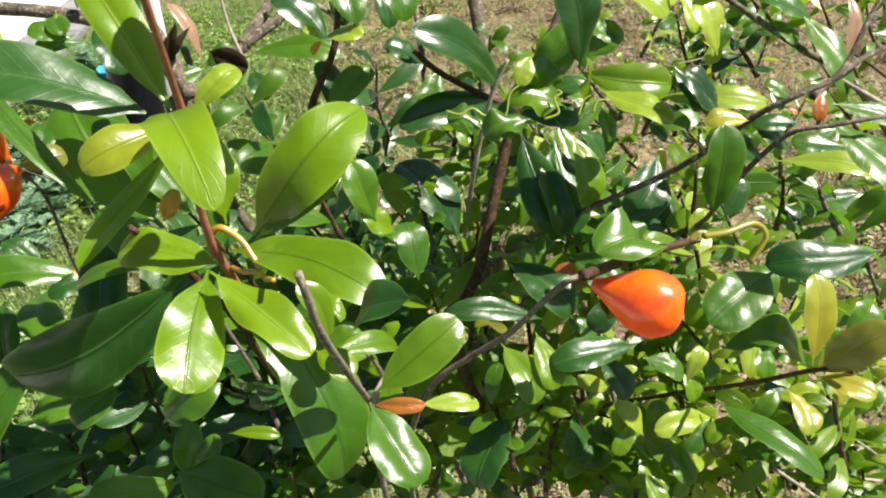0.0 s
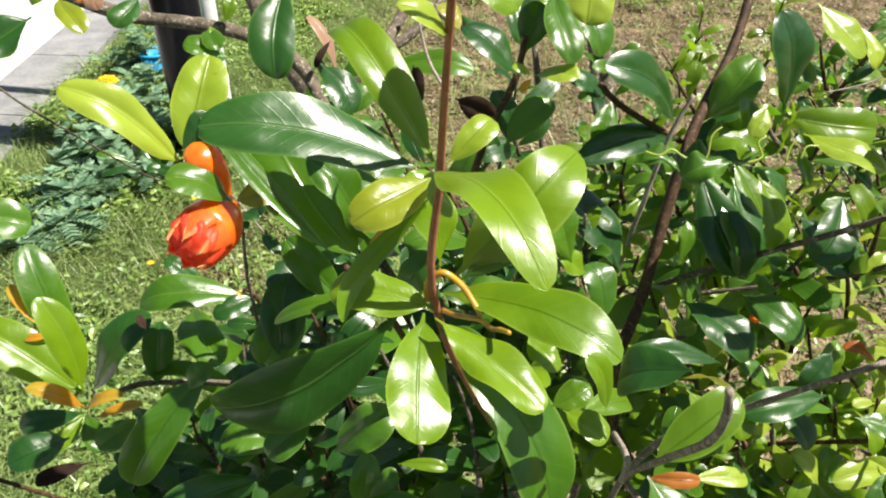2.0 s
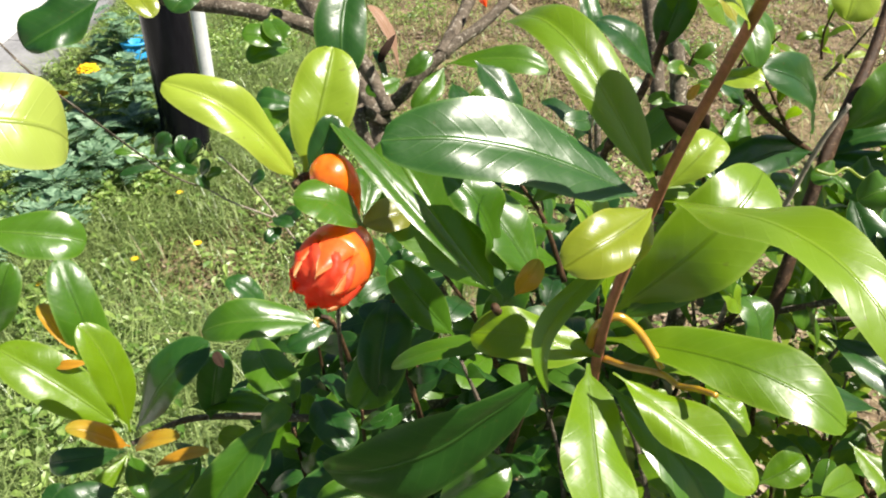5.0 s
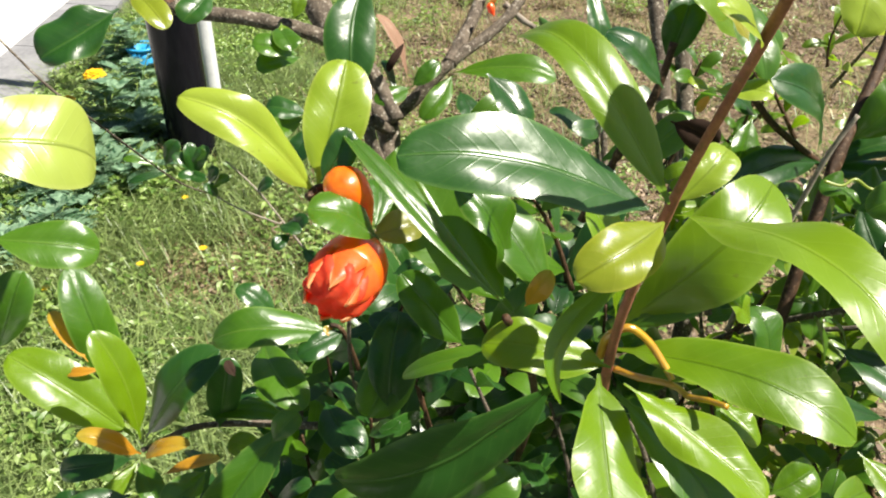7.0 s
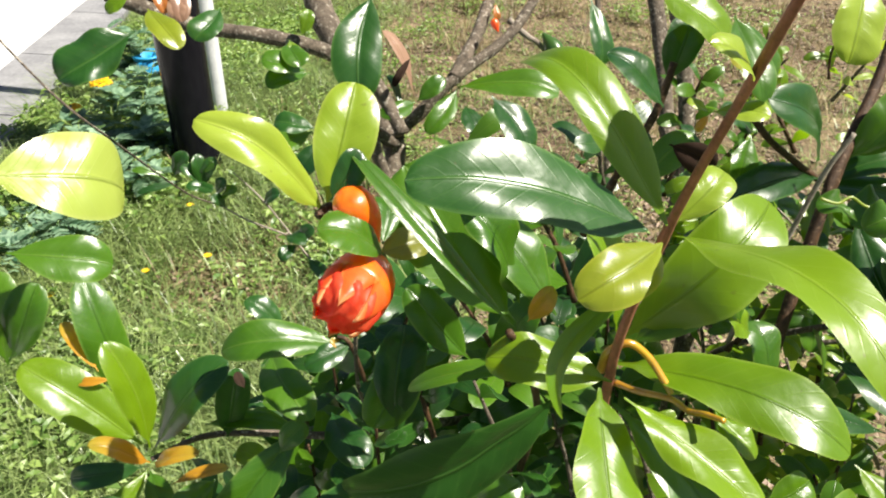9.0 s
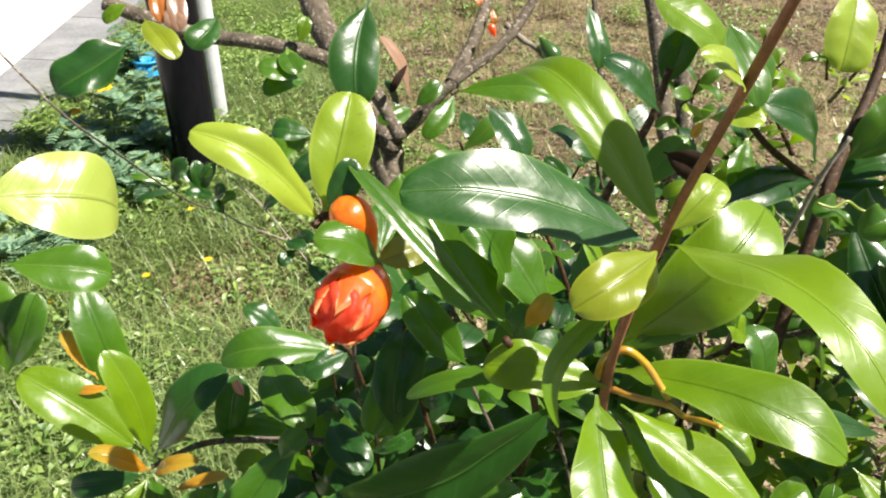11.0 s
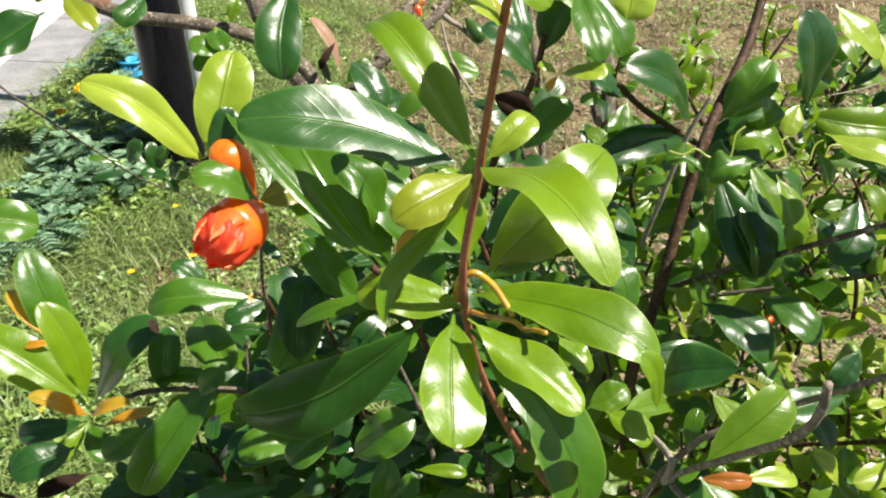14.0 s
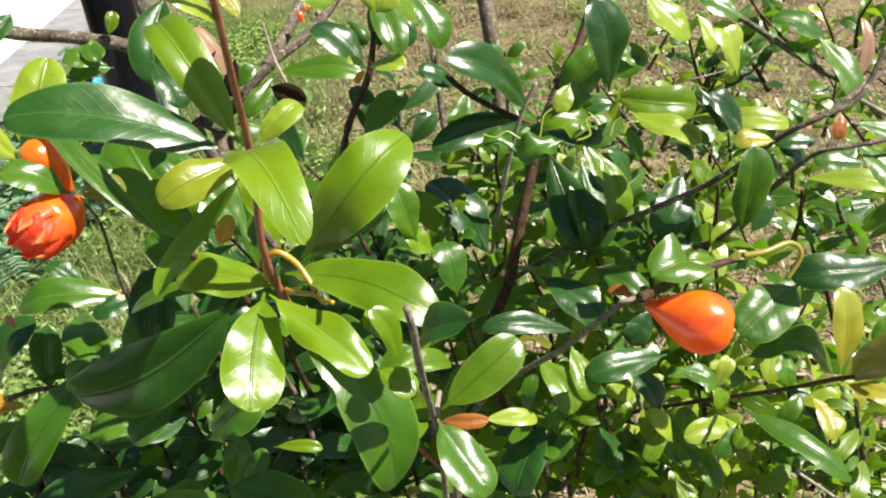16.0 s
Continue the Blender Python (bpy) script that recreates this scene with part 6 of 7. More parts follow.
def weed_flower(x, y):
    """A tiny yellow daisy-like flower on a thin stalk in the grass."""
    g = ground_height(x, y) - 0.03
    ob = thing("weed_flower", "tiny yellow wild flower in grass", "flower", (x, y, g), "yellow wild flowers")
    v, f = tube([(x, y, g), (x + 0.004, y, g + 0.04), (x, y, g + 0.08)], 0.0012, 0.0009, 5, 0, 3)
    under(mesh_object("stalk", v, f, WEED), ob)
    v, f = [], []
    for k in range(9):
        a = 2 * math.pi * k / 9
        d, s = Vector((math.cos(a), math.sin(a), 0.25)), Vector((-math.sin(a), math.cos(a), 0)) * 0.0045
        c = Vector((x, y - 0.003, g + 0.08))
        n = len(v)
        v += [c, c + d * 0.008 + s, c + d * 0.014, c + d * 0.008 - s]
        f.append((n, n + 1, n + 2, n + 3))
    under(mesh_object("petals", v, f, WEED_FLOWER, [(0.3, 0.5)] * len(v), smooth=False), ob)


def plastic_pot(x, y):
    """A small bright blue plastic tub with a rolled rim."""
    g = ground_height(x, y) - 0.03
    ob = thing("plastic_tub", "small bright blue plastic tub behind marigolds", "tub", (x, y, g))
    o = Vector((x, y, g))
    v, f = lathe([(0.001, 0.004), (0.055, 0.0), (0.07, 0.17), (0.066, 0.17), (0.052, 0.012), (0.001, 0.012)], 24)
    under(mesh_object("body", [p + o for p in v], f, BLUE_PLASTIC), ob)
    v, f = lathe([(0.066, 0.168), (0.076, 0.166), (0.078, 0.174), (0.072, 0.18), (0.066, 0.176)], 24)
    under(mesh_object("rim", [p + o for p in v], f, BLUE_PLASTIC), ob)


marigold_plant(-1.727, 2.735, 0.26, 0.20, [(-1.841, 2.955, 0.240, 0.046)])
marigold_plant(-1.757, 2.568, 0.22, 0.18, [(-1.870, 2.777, 0.200, 0.028)])
marigold_plant(-1.754, 3.069, 0.30, 0.20, [])
marigold_plant(-1.645, 2.325, 0.18, 0.18, [])
marigold_plant(-1.659, 2.318, 0.16, 0.18, [])
marigold_plant(-1.511, 2.485, 0.20, 0.18, [])
marigold_plant(-1.586, 2.015, 0.14, 0.18, [])
marigold_plant(-1.999, 3.557, 0.30, 0.18, [])
marigold_plant(-1.539, 2.795, 0.20, 0.16, [])
marigold_plant(-1.669, 2.115, 0.14, 0.16, [])
weed_flower(-1.206, 1.925)
weed_flower(-1.046, 2.030)
weed_flower(-1.228, 1.484)
weed_flower(-1.224, 2.331)
weed_flower(-1.144, 1.311)
weed_flower(-1.042, 2.031)
weed_flower(-1.427, 1.763)
plastic_pot(-1.931, 3.558)

sprig((-0.108, 0.358, 1.089), (-0.125, 0.357, 1.162), 4, 0.045, (DEEP, MID), False)
sprig((-0.066, 0.347, 1.066), (-0.094, 0.355, 1.154), 4, 0.045, (DEEP, MID), False)
sprig((-0.034, 0.354, 1.037), (-0.055, 0.365, 1.128), 4, 0.045, (DEEP, MID), False)
sprig((-0.124, 0.345, 1.035), (-0.141, 0.353, 1.121), 4, 0.045, (DEEP, MID), False)
sprig((0.005, 0.354, 1.068), (-0.026, 0.353, 1.143), 4, 0.045, (MID, YOUNG), False)
sprig((0.055, 0.372, 1.052), (0.019, 0.382, 1.144), 4, 0.045, (MID, YOUNG))
sprig((0.108, 0.399, 1.050), (0.064, 0.408, 1.141), 4, 0.045, (YOUNG, MID, LIME))
sprig((0.094, 0.457, 1.103), (0.098, 0.457, 1.175), 4, 0.045, (MID, YOUNG))
sprig((-0.077, 0.400, 1.112), (-0.114, 0.396, 1.184), 4, 0.045, (DEEP, MID), False)
sprig((-0.043, 0.445, 1.139), (-0.080, 0.441, 1.210), 4, 0.045, (DEEP, MID), False)
sprig((-0.160, 0.429, 1.002), (-0.181, 0.421, 1.102), 5, 0.045, (DEEP, MID))
sprig((-0.105, 0.469, 1.020), (-0.129, 0.470, 1.133), 5, 0.045, (DEEP, MID))
sprig((-0.043, 0.468, 0.974), (-0.073, 0.483, 1.109), 5, 0.045, (DEEP, MID))
sprig((0.021, 0.489, 0.960), (-0.018, 0.509, 1.105), 5, 0.045, (MID, YOUNG))
sprig((0.192, 0.492, 0.981), (0.139, 0.505, 1.115), 5, 0.045, (YOUNG, MID, LIME))
sprig((-0.072, 0.532, 1.074), (-0.099, 0.514, 1.159), 5, 0.045, (DEEP, MID))
sprig((-0.183, 0.389, 0.963), (-0.188, 0.385, 1.066), 5, 0.045, (DEEP, MID))
sprig((-0.222, 0.385, 0.962), (-0.218, 0.374, 1.055), 5, 0.045, (DEEP, MID))
sprig((0.041, 0.439, 1.056), (0.024, 0.438, 1.147), 4, 0.042, (DEEP, MID, MID))
sprig((0.080, 0.437, 1.049), (0.056, 0.437, 1.141), 4, 0.042, (MID, MID, YOUNG))
sprig((0.121, 0.473, 1.062), (0.092, 0.468, 1.148), 4, 0.042, (YOUNG, MID, LIME))
sprig((0.156, 0.460, 1.075), (0.135, 0.450, 1.152), 4, 0.042, (YOUNG, MID, LIME))
sprig((0.187, 0.455, 1.099), (0.160, 0.442, 1.174), 4, 0.042, (YOUNG, MID, LIME))
sprig((0.092, 0.383, 0.966), (0.076, 0.388, 1.066), 4, 0.042, (MID, MID, YOUNG))
sprig((0.134, 0.369, 0.976), (0.109, 0.361, 1.058), 4, 0.042, (YOUNG, MID, LIME))
sprig((0.182, 0.422, 1.050), (0.145, 0.412, 1.130), 4, 0.042, (YOUNG, MID, LIME))
sprig((0.226, 0.433, 1.062), (0.188, 0.419, 1.135), 4, 0.042, (YOUNG, MID, LIME))
sprig((0.262, 0.452, 1.087), (0.223, 0.440, 1.163), 4, 0.042, (YOUNG, MID, LIME))
sprig((0.253, 0.403, 0.978), (0.222, 0.399, 1.065), 4, 0.042, (YOUNG, MID, LIME))
sprig((0.207, 0.387, 0.959), (0.175, 0.380, 1.042), 4, 0.042, (YOUNG, MID, LIME))
sprig((0.285, 0.384, 0.982), (0.248, 0.375, 1.063), 4, 0.042, (YOUNG, MID, LIME))
sprig((0.065, 0.748, 0.857), (0.038, 0.748, 0.951), 5, 0.035, (DEEP, MID, YOUNG))
sprig((0.350, 0.721, 0.991), (0.342, 0.714, 1.071), 5, 0.035, (YOUNG, MID, YOUNG))
sprig((0.104, 0.645, 1.079), (0.073, 0.629, 1.149), 5, 0.035, (YOUNG, MID, YOUNG))
sprig((0.421, 0.641, 0.720), (0.417, 0.647, 0.820), 5, 0.035, (FRESH, YOUNG, MID))
sprig((0.194, 0.656, 0.805), (0.157, 0.656, 0.900), 5, 0.035, (FRESH, YOUNG, MID))
sprig((0.440, 0.778, 1.029), (0.400, 0.768, 1.107), 5, 0.035, (YOUNG, MID, YOUNG))
sprig((0.444, 0.578, 0.760), (0.428, 0.580, 0.855), 5, 0.035, (FRESH, YOUNG, MID))
sprig((0.522, 0.728, 0.794), (0.465, 0.728, 0.890), 5, 0.035, (FRESH, YOUNG, MID))
sprig((0.249, 0.683, 0.911), (0.237, 0.679, 0.997), 5, 0.035, (FRESH, YOUNG, MID))
sprig((0.054, 0.748, 0.915), (0.082, 0.749, 1.003), 5, 0.035, (MID, YOUNG, MID))
sprig((0.226, 0.651, 1.106), (0.206, 0.629, 1.166), 4, 0.030, (FRESH, YOUNG, LIME))
sprig((0.316, 0.635, 1.212), (0.307, 0.606, 1.261), 4, 0.030, (MID, YOUNG, LIME))
sprig((0.314, 0.645, 1.133), (0.302, 0.622, 1.190), 4, 0.030, (MID, YOUNG, LIME))
sprig((0.487, 0.761, 1.018), (0.416, 0.743, 1.088), 4, 0.030, (FRESH, YOUNG, LIME))
sprig((0.180, 0.730, 1.163), (0.196, 0.709, 1.220), 4, 0.030, (MID, YOUNG, LIME))
sprig((0.193, 0.633, 1.077), (0.215, 0.616, 1.140), 4, 0.030, (FRESH, YOUNG, LIME))
sprig((0.137, 0.829, 1.132), (0.140, 0.811, 1.195), 4, 0.030, (MID, YOUNG, LIME))
sprig((0.242, 0.903, 1.124), (0.235, 0.886, 1.190), 4, 0.030, (MID, YOUNG, LIME))
# inner sprigs, mostly DEEP: leaf colour carries the shade inside the bush
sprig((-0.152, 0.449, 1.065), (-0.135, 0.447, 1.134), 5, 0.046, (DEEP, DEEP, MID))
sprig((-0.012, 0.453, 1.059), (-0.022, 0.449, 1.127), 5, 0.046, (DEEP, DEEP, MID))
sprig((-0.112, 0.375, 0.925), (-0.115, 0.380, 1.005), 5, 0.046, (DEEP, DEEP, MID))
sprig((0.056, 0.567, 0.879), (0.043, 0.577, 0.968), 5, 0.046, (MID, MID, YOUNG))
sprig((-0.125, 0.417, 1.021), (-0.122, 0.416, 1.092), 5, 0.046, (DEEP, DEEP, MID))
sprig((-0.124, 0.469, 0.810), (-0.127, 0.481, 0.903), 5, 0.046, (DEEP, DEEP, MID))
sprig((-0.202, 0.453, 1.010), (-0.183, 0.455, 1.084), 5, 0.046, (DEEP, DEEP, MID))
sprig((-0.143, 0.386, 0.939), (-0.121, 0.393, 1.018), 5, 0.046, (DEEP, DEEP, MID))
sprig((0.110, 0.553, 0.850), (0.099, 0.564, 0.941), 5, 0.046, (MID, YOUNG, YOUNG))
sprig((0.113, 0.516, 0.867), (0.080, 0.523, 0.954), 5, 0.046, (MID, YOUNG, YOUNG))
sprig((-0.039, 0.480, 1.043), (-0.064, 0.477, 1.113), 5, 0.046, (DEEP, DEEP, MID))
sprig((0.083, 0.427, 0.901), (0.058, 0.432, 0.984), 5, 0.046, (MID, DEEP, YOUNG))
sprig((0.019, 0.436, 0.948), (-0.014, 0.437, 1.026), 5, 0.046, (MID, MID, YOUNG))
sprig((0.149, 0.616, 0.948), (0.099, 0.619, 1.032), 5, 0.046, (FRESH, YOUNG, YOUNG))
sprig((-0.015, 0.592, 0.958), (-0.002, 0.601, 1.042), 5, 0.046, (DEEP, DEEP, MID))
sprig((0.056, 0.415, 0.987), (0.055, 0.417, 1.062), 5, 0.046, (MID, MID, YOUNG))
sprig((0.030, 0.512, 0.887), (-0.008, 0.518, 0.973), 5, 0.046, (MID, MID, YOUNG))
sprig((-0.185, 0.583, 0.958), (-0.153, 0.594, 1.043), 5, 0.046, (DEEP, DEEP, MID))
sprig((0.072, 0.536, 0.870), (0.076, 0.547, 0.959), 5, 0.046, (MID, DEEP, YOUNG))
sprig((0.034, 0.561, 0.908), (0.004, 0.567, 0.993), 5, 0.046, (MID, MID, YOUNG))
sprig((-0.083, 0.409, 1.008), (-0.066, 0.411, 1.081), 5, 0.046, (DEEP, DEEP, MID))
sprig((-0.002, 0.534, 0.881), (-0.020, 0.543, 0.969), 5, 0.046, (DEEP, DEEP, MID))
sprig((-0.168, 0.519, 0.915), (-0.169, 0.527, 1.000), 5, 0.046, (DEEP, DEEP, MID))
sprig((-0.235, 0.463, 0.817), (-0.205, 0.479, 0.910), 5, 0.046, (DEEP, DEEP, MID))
sprig((0.061, 0.547, 0.888), (0.085, 0.556, 0.971), 5, 0.042, (MID, MID, YOUNG, YOUNG))
sprig((0.039, 0.508, 0.866), (0.035, 0.515, 0.950), 5, 0.042, (MID, MID, YOUNG, YOUNG))
sprig((0.323, 0.494, 1.066), (0.282, 0.486, 1.131), 5, 0.042, (YOUNG, MID, LIME, YOUNG))
sprig((0.160, 0.376, 0.967), (0.130, 0.374, 1.039), 5, 0.042, (YOUNG, MID, LIME, YOUNG))
sprig((0.187, 0.443, 0.828), (0.206, 0.453, 0.913), 5, 0.042, (YOUNG, MID, LIME, YOUNG))
sprig((0.125, 0.461, 0.959), (0.105, 0.461, 1.033), 5, 0.042, (YOUNG, MID, LIME, YOUNG))
sprig((0.178, 0.489, 1.099), (0.148, 0.480, 1.161), 5, 0.042, (YOUNG, MID, LIME, YOUNG))
sprig((0.260, 0.433, 0.976), (0.219, 0.429, 1.048), 5, 0.042, (YOUNG, MID, LIME, YOUNG))
sprig((0.268, 0.454, 0.951), (0.270, 0.455, 1.026), 5, 0.042, (YOUNG, MID, LIME, YOUNG))
sprig((0.280, 0.532, 0.971), (0.284, 0.534, 1.046), 5, 0.042, (YOUNG, MID, LIME, YOUNG))
sprig((-0.004, 0.575, 1.005), (0.017, 0.578, 1.079), 5, 0.042, (MID, MID, YOUNG, YOUNG))
sprig((0.338, 0.519, 0.983), (0.324, 0.519, 1.056), 5, 0.042, (YOUNG, MID, LIME, YOUNG))
sprig((0.244, 0.522, 1.073), (0.203, 0.515, 1.139), 5, 0.042, (YOUNG, MID, LIME, YOUNG))
sprig((0.049, 0.413, 0.965), (0.057, 0.414, 1.038), 5, 0.042, (MID, MID, YOUNG, YOUNG))
sprig((0.062, 0.583, 1.091), (0.028, 0.576, 1.158), 4, 0.042, (DEEP, MID, MID))
sprig((-0.051, 0.524, 1.068), (-0.056, 0.519, 1.135), 4, 0.042, (DEEP, MID, MID))
sprig((-0.028, 0.633, 1.039), (-0.057, 0.631, 1.113), 4, 0.042, (DEEP, MID, MID))
sprig((-0.044, 0.619, 1.078), (-0.031, 0.617, 1.148), 4, 0.042, (DEEP, MID, MID))
sprig((-0.024, 0.541, 1.166), (-0.028, 0.530, 1.224), 4, 0.042, (DEEP, MID, MID))
sprig((0.092, 0.547, 1.100), (0.057, 0.538, 1.165), 4, 0.042, (DEEP, MID, MID))
sprig((-0.097, 0.528, 1.143), (-0.116, 0.518, 1.203), 4, 0.042, (DEEP, MID, MID))
sprig((0.104, 0.506, 1.107), (0.106, 0.499, 1.170), 4, 0.042, (YOUNG, MID, MID))
sprig((-0.039, 0.488, 1.092), (-0.054, 0.480, 1.155), 4, 0.042, (DEEP, MID, MID))
sprig((0.019, 0.401, 1.163), (0.013, 0.393, 1.207), 4, 0.031, (MID, MID, YOUNG, DEEP), False)
sprig((0.077, 0.436, 1.174), (0.061, 0.425, 1.213), 4, 0.031, (MID, MID, YOUNG, DEEP), False)
sprig((0.114, 0.402, 1.155), (0.125, 0.393, 1.194), 4, 0.031, (MID, MID, YOUNG, DEEP))
sprig((0.152, 0.395, 1.177), (0.150, 0.390, 1.223), 4, 0.031, (MID, MID, YOUNG, DEEP))
sprig((0.200, 0.401, 1.179), (0.192, 0.389, 1.216), 4, 0.031, (MID, MID, YOUNG, DEEP))
sprig((0.229, 0.393, 1.182), (0.205, 0.378, 1.216), 4, 0.031, (MID, MID, YOUNG, DEEP))
sprig((0.065, 0.383, 1.132), (0.076, 0.373, 1.170), 4, 0.031, (MID, MID, YOUNG, DEEP), False)
sprig((0.127, 0.350, 1.076), (0.111, 0.348, 1.128), 4, 0.031, (YOUNG, MID, LIME, YOUNG))
sprig((0.170, 0.336, 1.049), (0.147, 0.334, 1.104), 4, 0.031, (YOUNG, MID, LIME, YOUNG))
sprig((0.207, 0.357, 1.130), (0.185, 0.348, 1.173), 4, 0.031, (MID, MID, YOUNG, YOUNG))
sprig((0.203, 0.339, 1.068), (0.184, 0.333, 1.116), 4, 0.031, (YOUNG, MID, LIME, YOUNG))
sprig((0.228, 0.320, 1.092), (0.209, 0.315, 1.140), 4, 0.031, (YOUNG, MID, LIME, YOUNG))
sprig((0.065, 0.308, 1.092), (0.053, 0.303, 1.140), 4, 0.031, (MID, MID, YOUNG, DEEP), False)
sprig((0.035, 0.411, 1.141), (0.044, 0.401, 1.179), 4, 0.031, (MID, MID, YOUNG, DEEP), False)
sprig((0.136, 0.457, 1.207), (0.150, 0.456, 1.239), 4, 0.030, (MID, MID, YOUNG, DEEP))
sprig((0.122, 0.456, 1.217), (0.096, 0.451, 1.249), 4, 0.030, (MID, MID, YOUNG, DEEP))
sprig((0.129, 0.411, 0.964), (0.112, 0.416, 1.009), 4, 0.030, (YOUNG, MID, LIME, YOUNG))
sprig((0.261, 0.427, 0.922), (0.239, 0.433, 0.970), 4, 0.030, (YOUNG, MID, LIME, YOUNG))
sprig((0.207, 0.455, 1.015), (0.196, 0.459, 1.058), 4, 0.030, (YOUNG, MID, LIME, YOUNG))
sprig((0.182, 0.571, 1.156), (0.177, 0.572, 1.195), 4, 0.030, (MID, MID, YOUNG, DEEP))
sprig((0.020, 0.560, 1.150), (0.033, 0.564, 1.189), 4, 0.030, (MID, MID, YOUNG, DEEP))
sprig((0.143, 0.469, 1.003), (0.147, 0.475, 1.047), 4, 0.030, (YOUNG, MID, LIME, YOUNG))
sprig((0.137, 0.408, 1.153), (0.115, 0.405, 1.188), 4, 0.030, (MID, MID, YOUNG, DEEP))
sprig((0.013, 0.333, 1.019), (0.028, 0.338, 1.060), 4, 0.030, (MID, MID, YOUNG, DEEP))
sprig((0.265, 0.382, 1.040), (0.251, 0.383, 1.080), 4, 0.030, (YOUNG, MID, LIME, YOUNG))
sprig((0.169, 0.386, 1.070), (0.147, 0.386, 1.109), 4, 0.030, (YOUNG, MID, LIME, YOUNG))
sprig((0.155, 0.435, 0.959), (0.144, 0.441, 1.005), 4, 0.030, (YOUNG, MID, LIME, YOUNG))
sprig((0.043, 0.479, 1.016), (0.052, 0.486, 1.060), 4, 0.030, (MID, MID, YOUNG, DEEP))
sprig((0.203, 0.404, 0.975), (0.219, 0.411, 1.019), 4, 0.030, (YOUNG, MID, LIME, YOUNG))
sprig((0.239, 0.557, 1.125), (0.221, 0.559, 1.166), 4, 0.030, (MID, MID, YOUNG, YOUNG))
sprig((0.112, 0.400, 0.972), (0.116, 0.406, 1.017), 4, 0.030, (MID, MID, YOUNG, YOUNG))
sprig((0.334, 0.446, 0.938), (0.300, 0.451, 0.985), 4, 0.030, (YOUNG, MID, LIME, YOUNG))
sprig((0.292, 0.437, 1.164), (0.270, 0.434, 1.198), 4, 0.030, (MID, MID, YOUNG, DEEP))
sprig((0.163, 0.463, 1.069), (0.169, 0.467, 1.109), 4, 0.030, (YOUNG, MID, LIME, YOUNG))
sprig((0.101, 0.571, 1.184), (0.075, 0.570, 1.221), 4, 0.030, (MID, MID, YOUNG, DEEP))
sprig((0.191, 0.600, 1.200), (0.177, 0.600, 1.237), 4, 0.030, (MID, MID, YOUNG, DEEP))
sprig((0.190, 0.580, 1.201), (0.208, 0.582, 1.237), 4, 0.030, (MID, MID, YOUNG, DEEP))
sprig((0.233, 0.388, 1.034), (0.228, 0.390, 1.074), 4, 0.030, (YOUNG, MID, LIME, YOUNG))
sprig((0.218, 0.530, 1.216), (0.186, 0.526, 1.249), 4, 0.030, (MID, MID, YOUNG, DEEP))
sprig((0.250, 0.381, 1.022), (0.231, 0.383, 1.064), 4, 0.030, (YOUNG, MID, LIME, YOUNG))
# lower left sprigs, DEEP tone painting the shade under the leaves
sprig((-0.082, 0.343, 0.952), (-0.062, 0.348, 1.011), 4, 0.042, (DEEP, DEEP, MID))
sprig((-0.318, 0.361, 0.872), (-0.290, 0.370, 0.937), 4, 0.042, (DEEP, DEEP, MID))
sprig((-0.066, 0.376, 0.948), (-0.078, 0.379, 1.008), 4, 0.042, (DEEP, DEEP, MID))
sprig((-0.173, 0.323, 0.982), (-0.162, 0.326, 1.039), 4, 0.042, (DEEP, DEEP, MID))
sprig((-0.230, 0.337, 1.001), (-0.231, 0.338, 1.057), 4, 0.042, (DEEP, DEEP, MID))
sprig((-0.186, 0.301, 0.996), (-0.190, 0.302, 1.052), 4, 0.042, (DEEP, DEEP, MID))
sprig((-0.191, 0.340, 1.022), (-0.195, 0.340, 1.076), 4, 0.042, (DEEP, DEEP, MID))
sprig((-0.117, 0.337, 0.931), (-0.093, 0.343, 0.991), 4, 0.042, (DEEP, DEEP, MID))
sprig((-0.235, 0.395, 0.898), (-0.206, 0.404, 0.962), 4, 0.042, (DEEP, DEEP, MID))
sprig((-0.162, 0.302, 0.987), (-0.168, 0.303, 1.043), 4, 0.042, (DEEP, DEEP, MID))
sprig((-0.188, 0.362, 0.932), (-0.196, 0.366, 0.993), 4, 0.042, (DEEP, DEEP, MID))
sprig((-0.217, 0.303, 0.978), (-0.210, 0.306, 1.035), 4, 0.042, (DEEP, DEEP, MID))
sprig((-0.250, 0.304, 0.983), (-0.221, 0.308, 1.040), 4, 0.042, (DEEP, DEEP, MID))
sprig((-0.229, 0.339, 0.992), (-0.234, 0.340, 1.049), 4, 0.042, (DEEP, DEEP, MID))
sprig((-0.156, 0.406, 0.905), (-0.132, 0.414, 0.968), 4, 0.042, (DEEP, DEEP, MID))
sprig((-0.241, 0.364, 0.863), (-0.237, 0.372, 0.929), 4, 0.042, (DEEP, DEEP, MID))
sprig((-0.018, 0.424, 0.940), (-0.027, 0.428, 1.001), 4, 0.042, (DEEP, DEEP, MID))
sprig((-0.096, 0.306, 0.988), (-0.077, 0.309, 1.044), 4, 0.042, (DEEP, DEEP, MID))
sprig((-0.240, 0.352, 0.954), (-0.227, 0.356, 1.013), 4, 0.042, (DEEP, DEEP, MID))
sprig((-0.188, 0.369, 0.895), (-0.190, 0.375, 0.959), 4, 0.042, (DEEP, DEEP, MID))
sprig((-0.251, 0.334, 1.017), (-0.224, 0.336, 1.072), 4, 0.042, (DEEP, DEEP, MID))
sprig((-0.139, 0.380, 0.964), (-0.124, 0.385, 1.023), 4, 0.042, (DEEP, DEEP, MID))
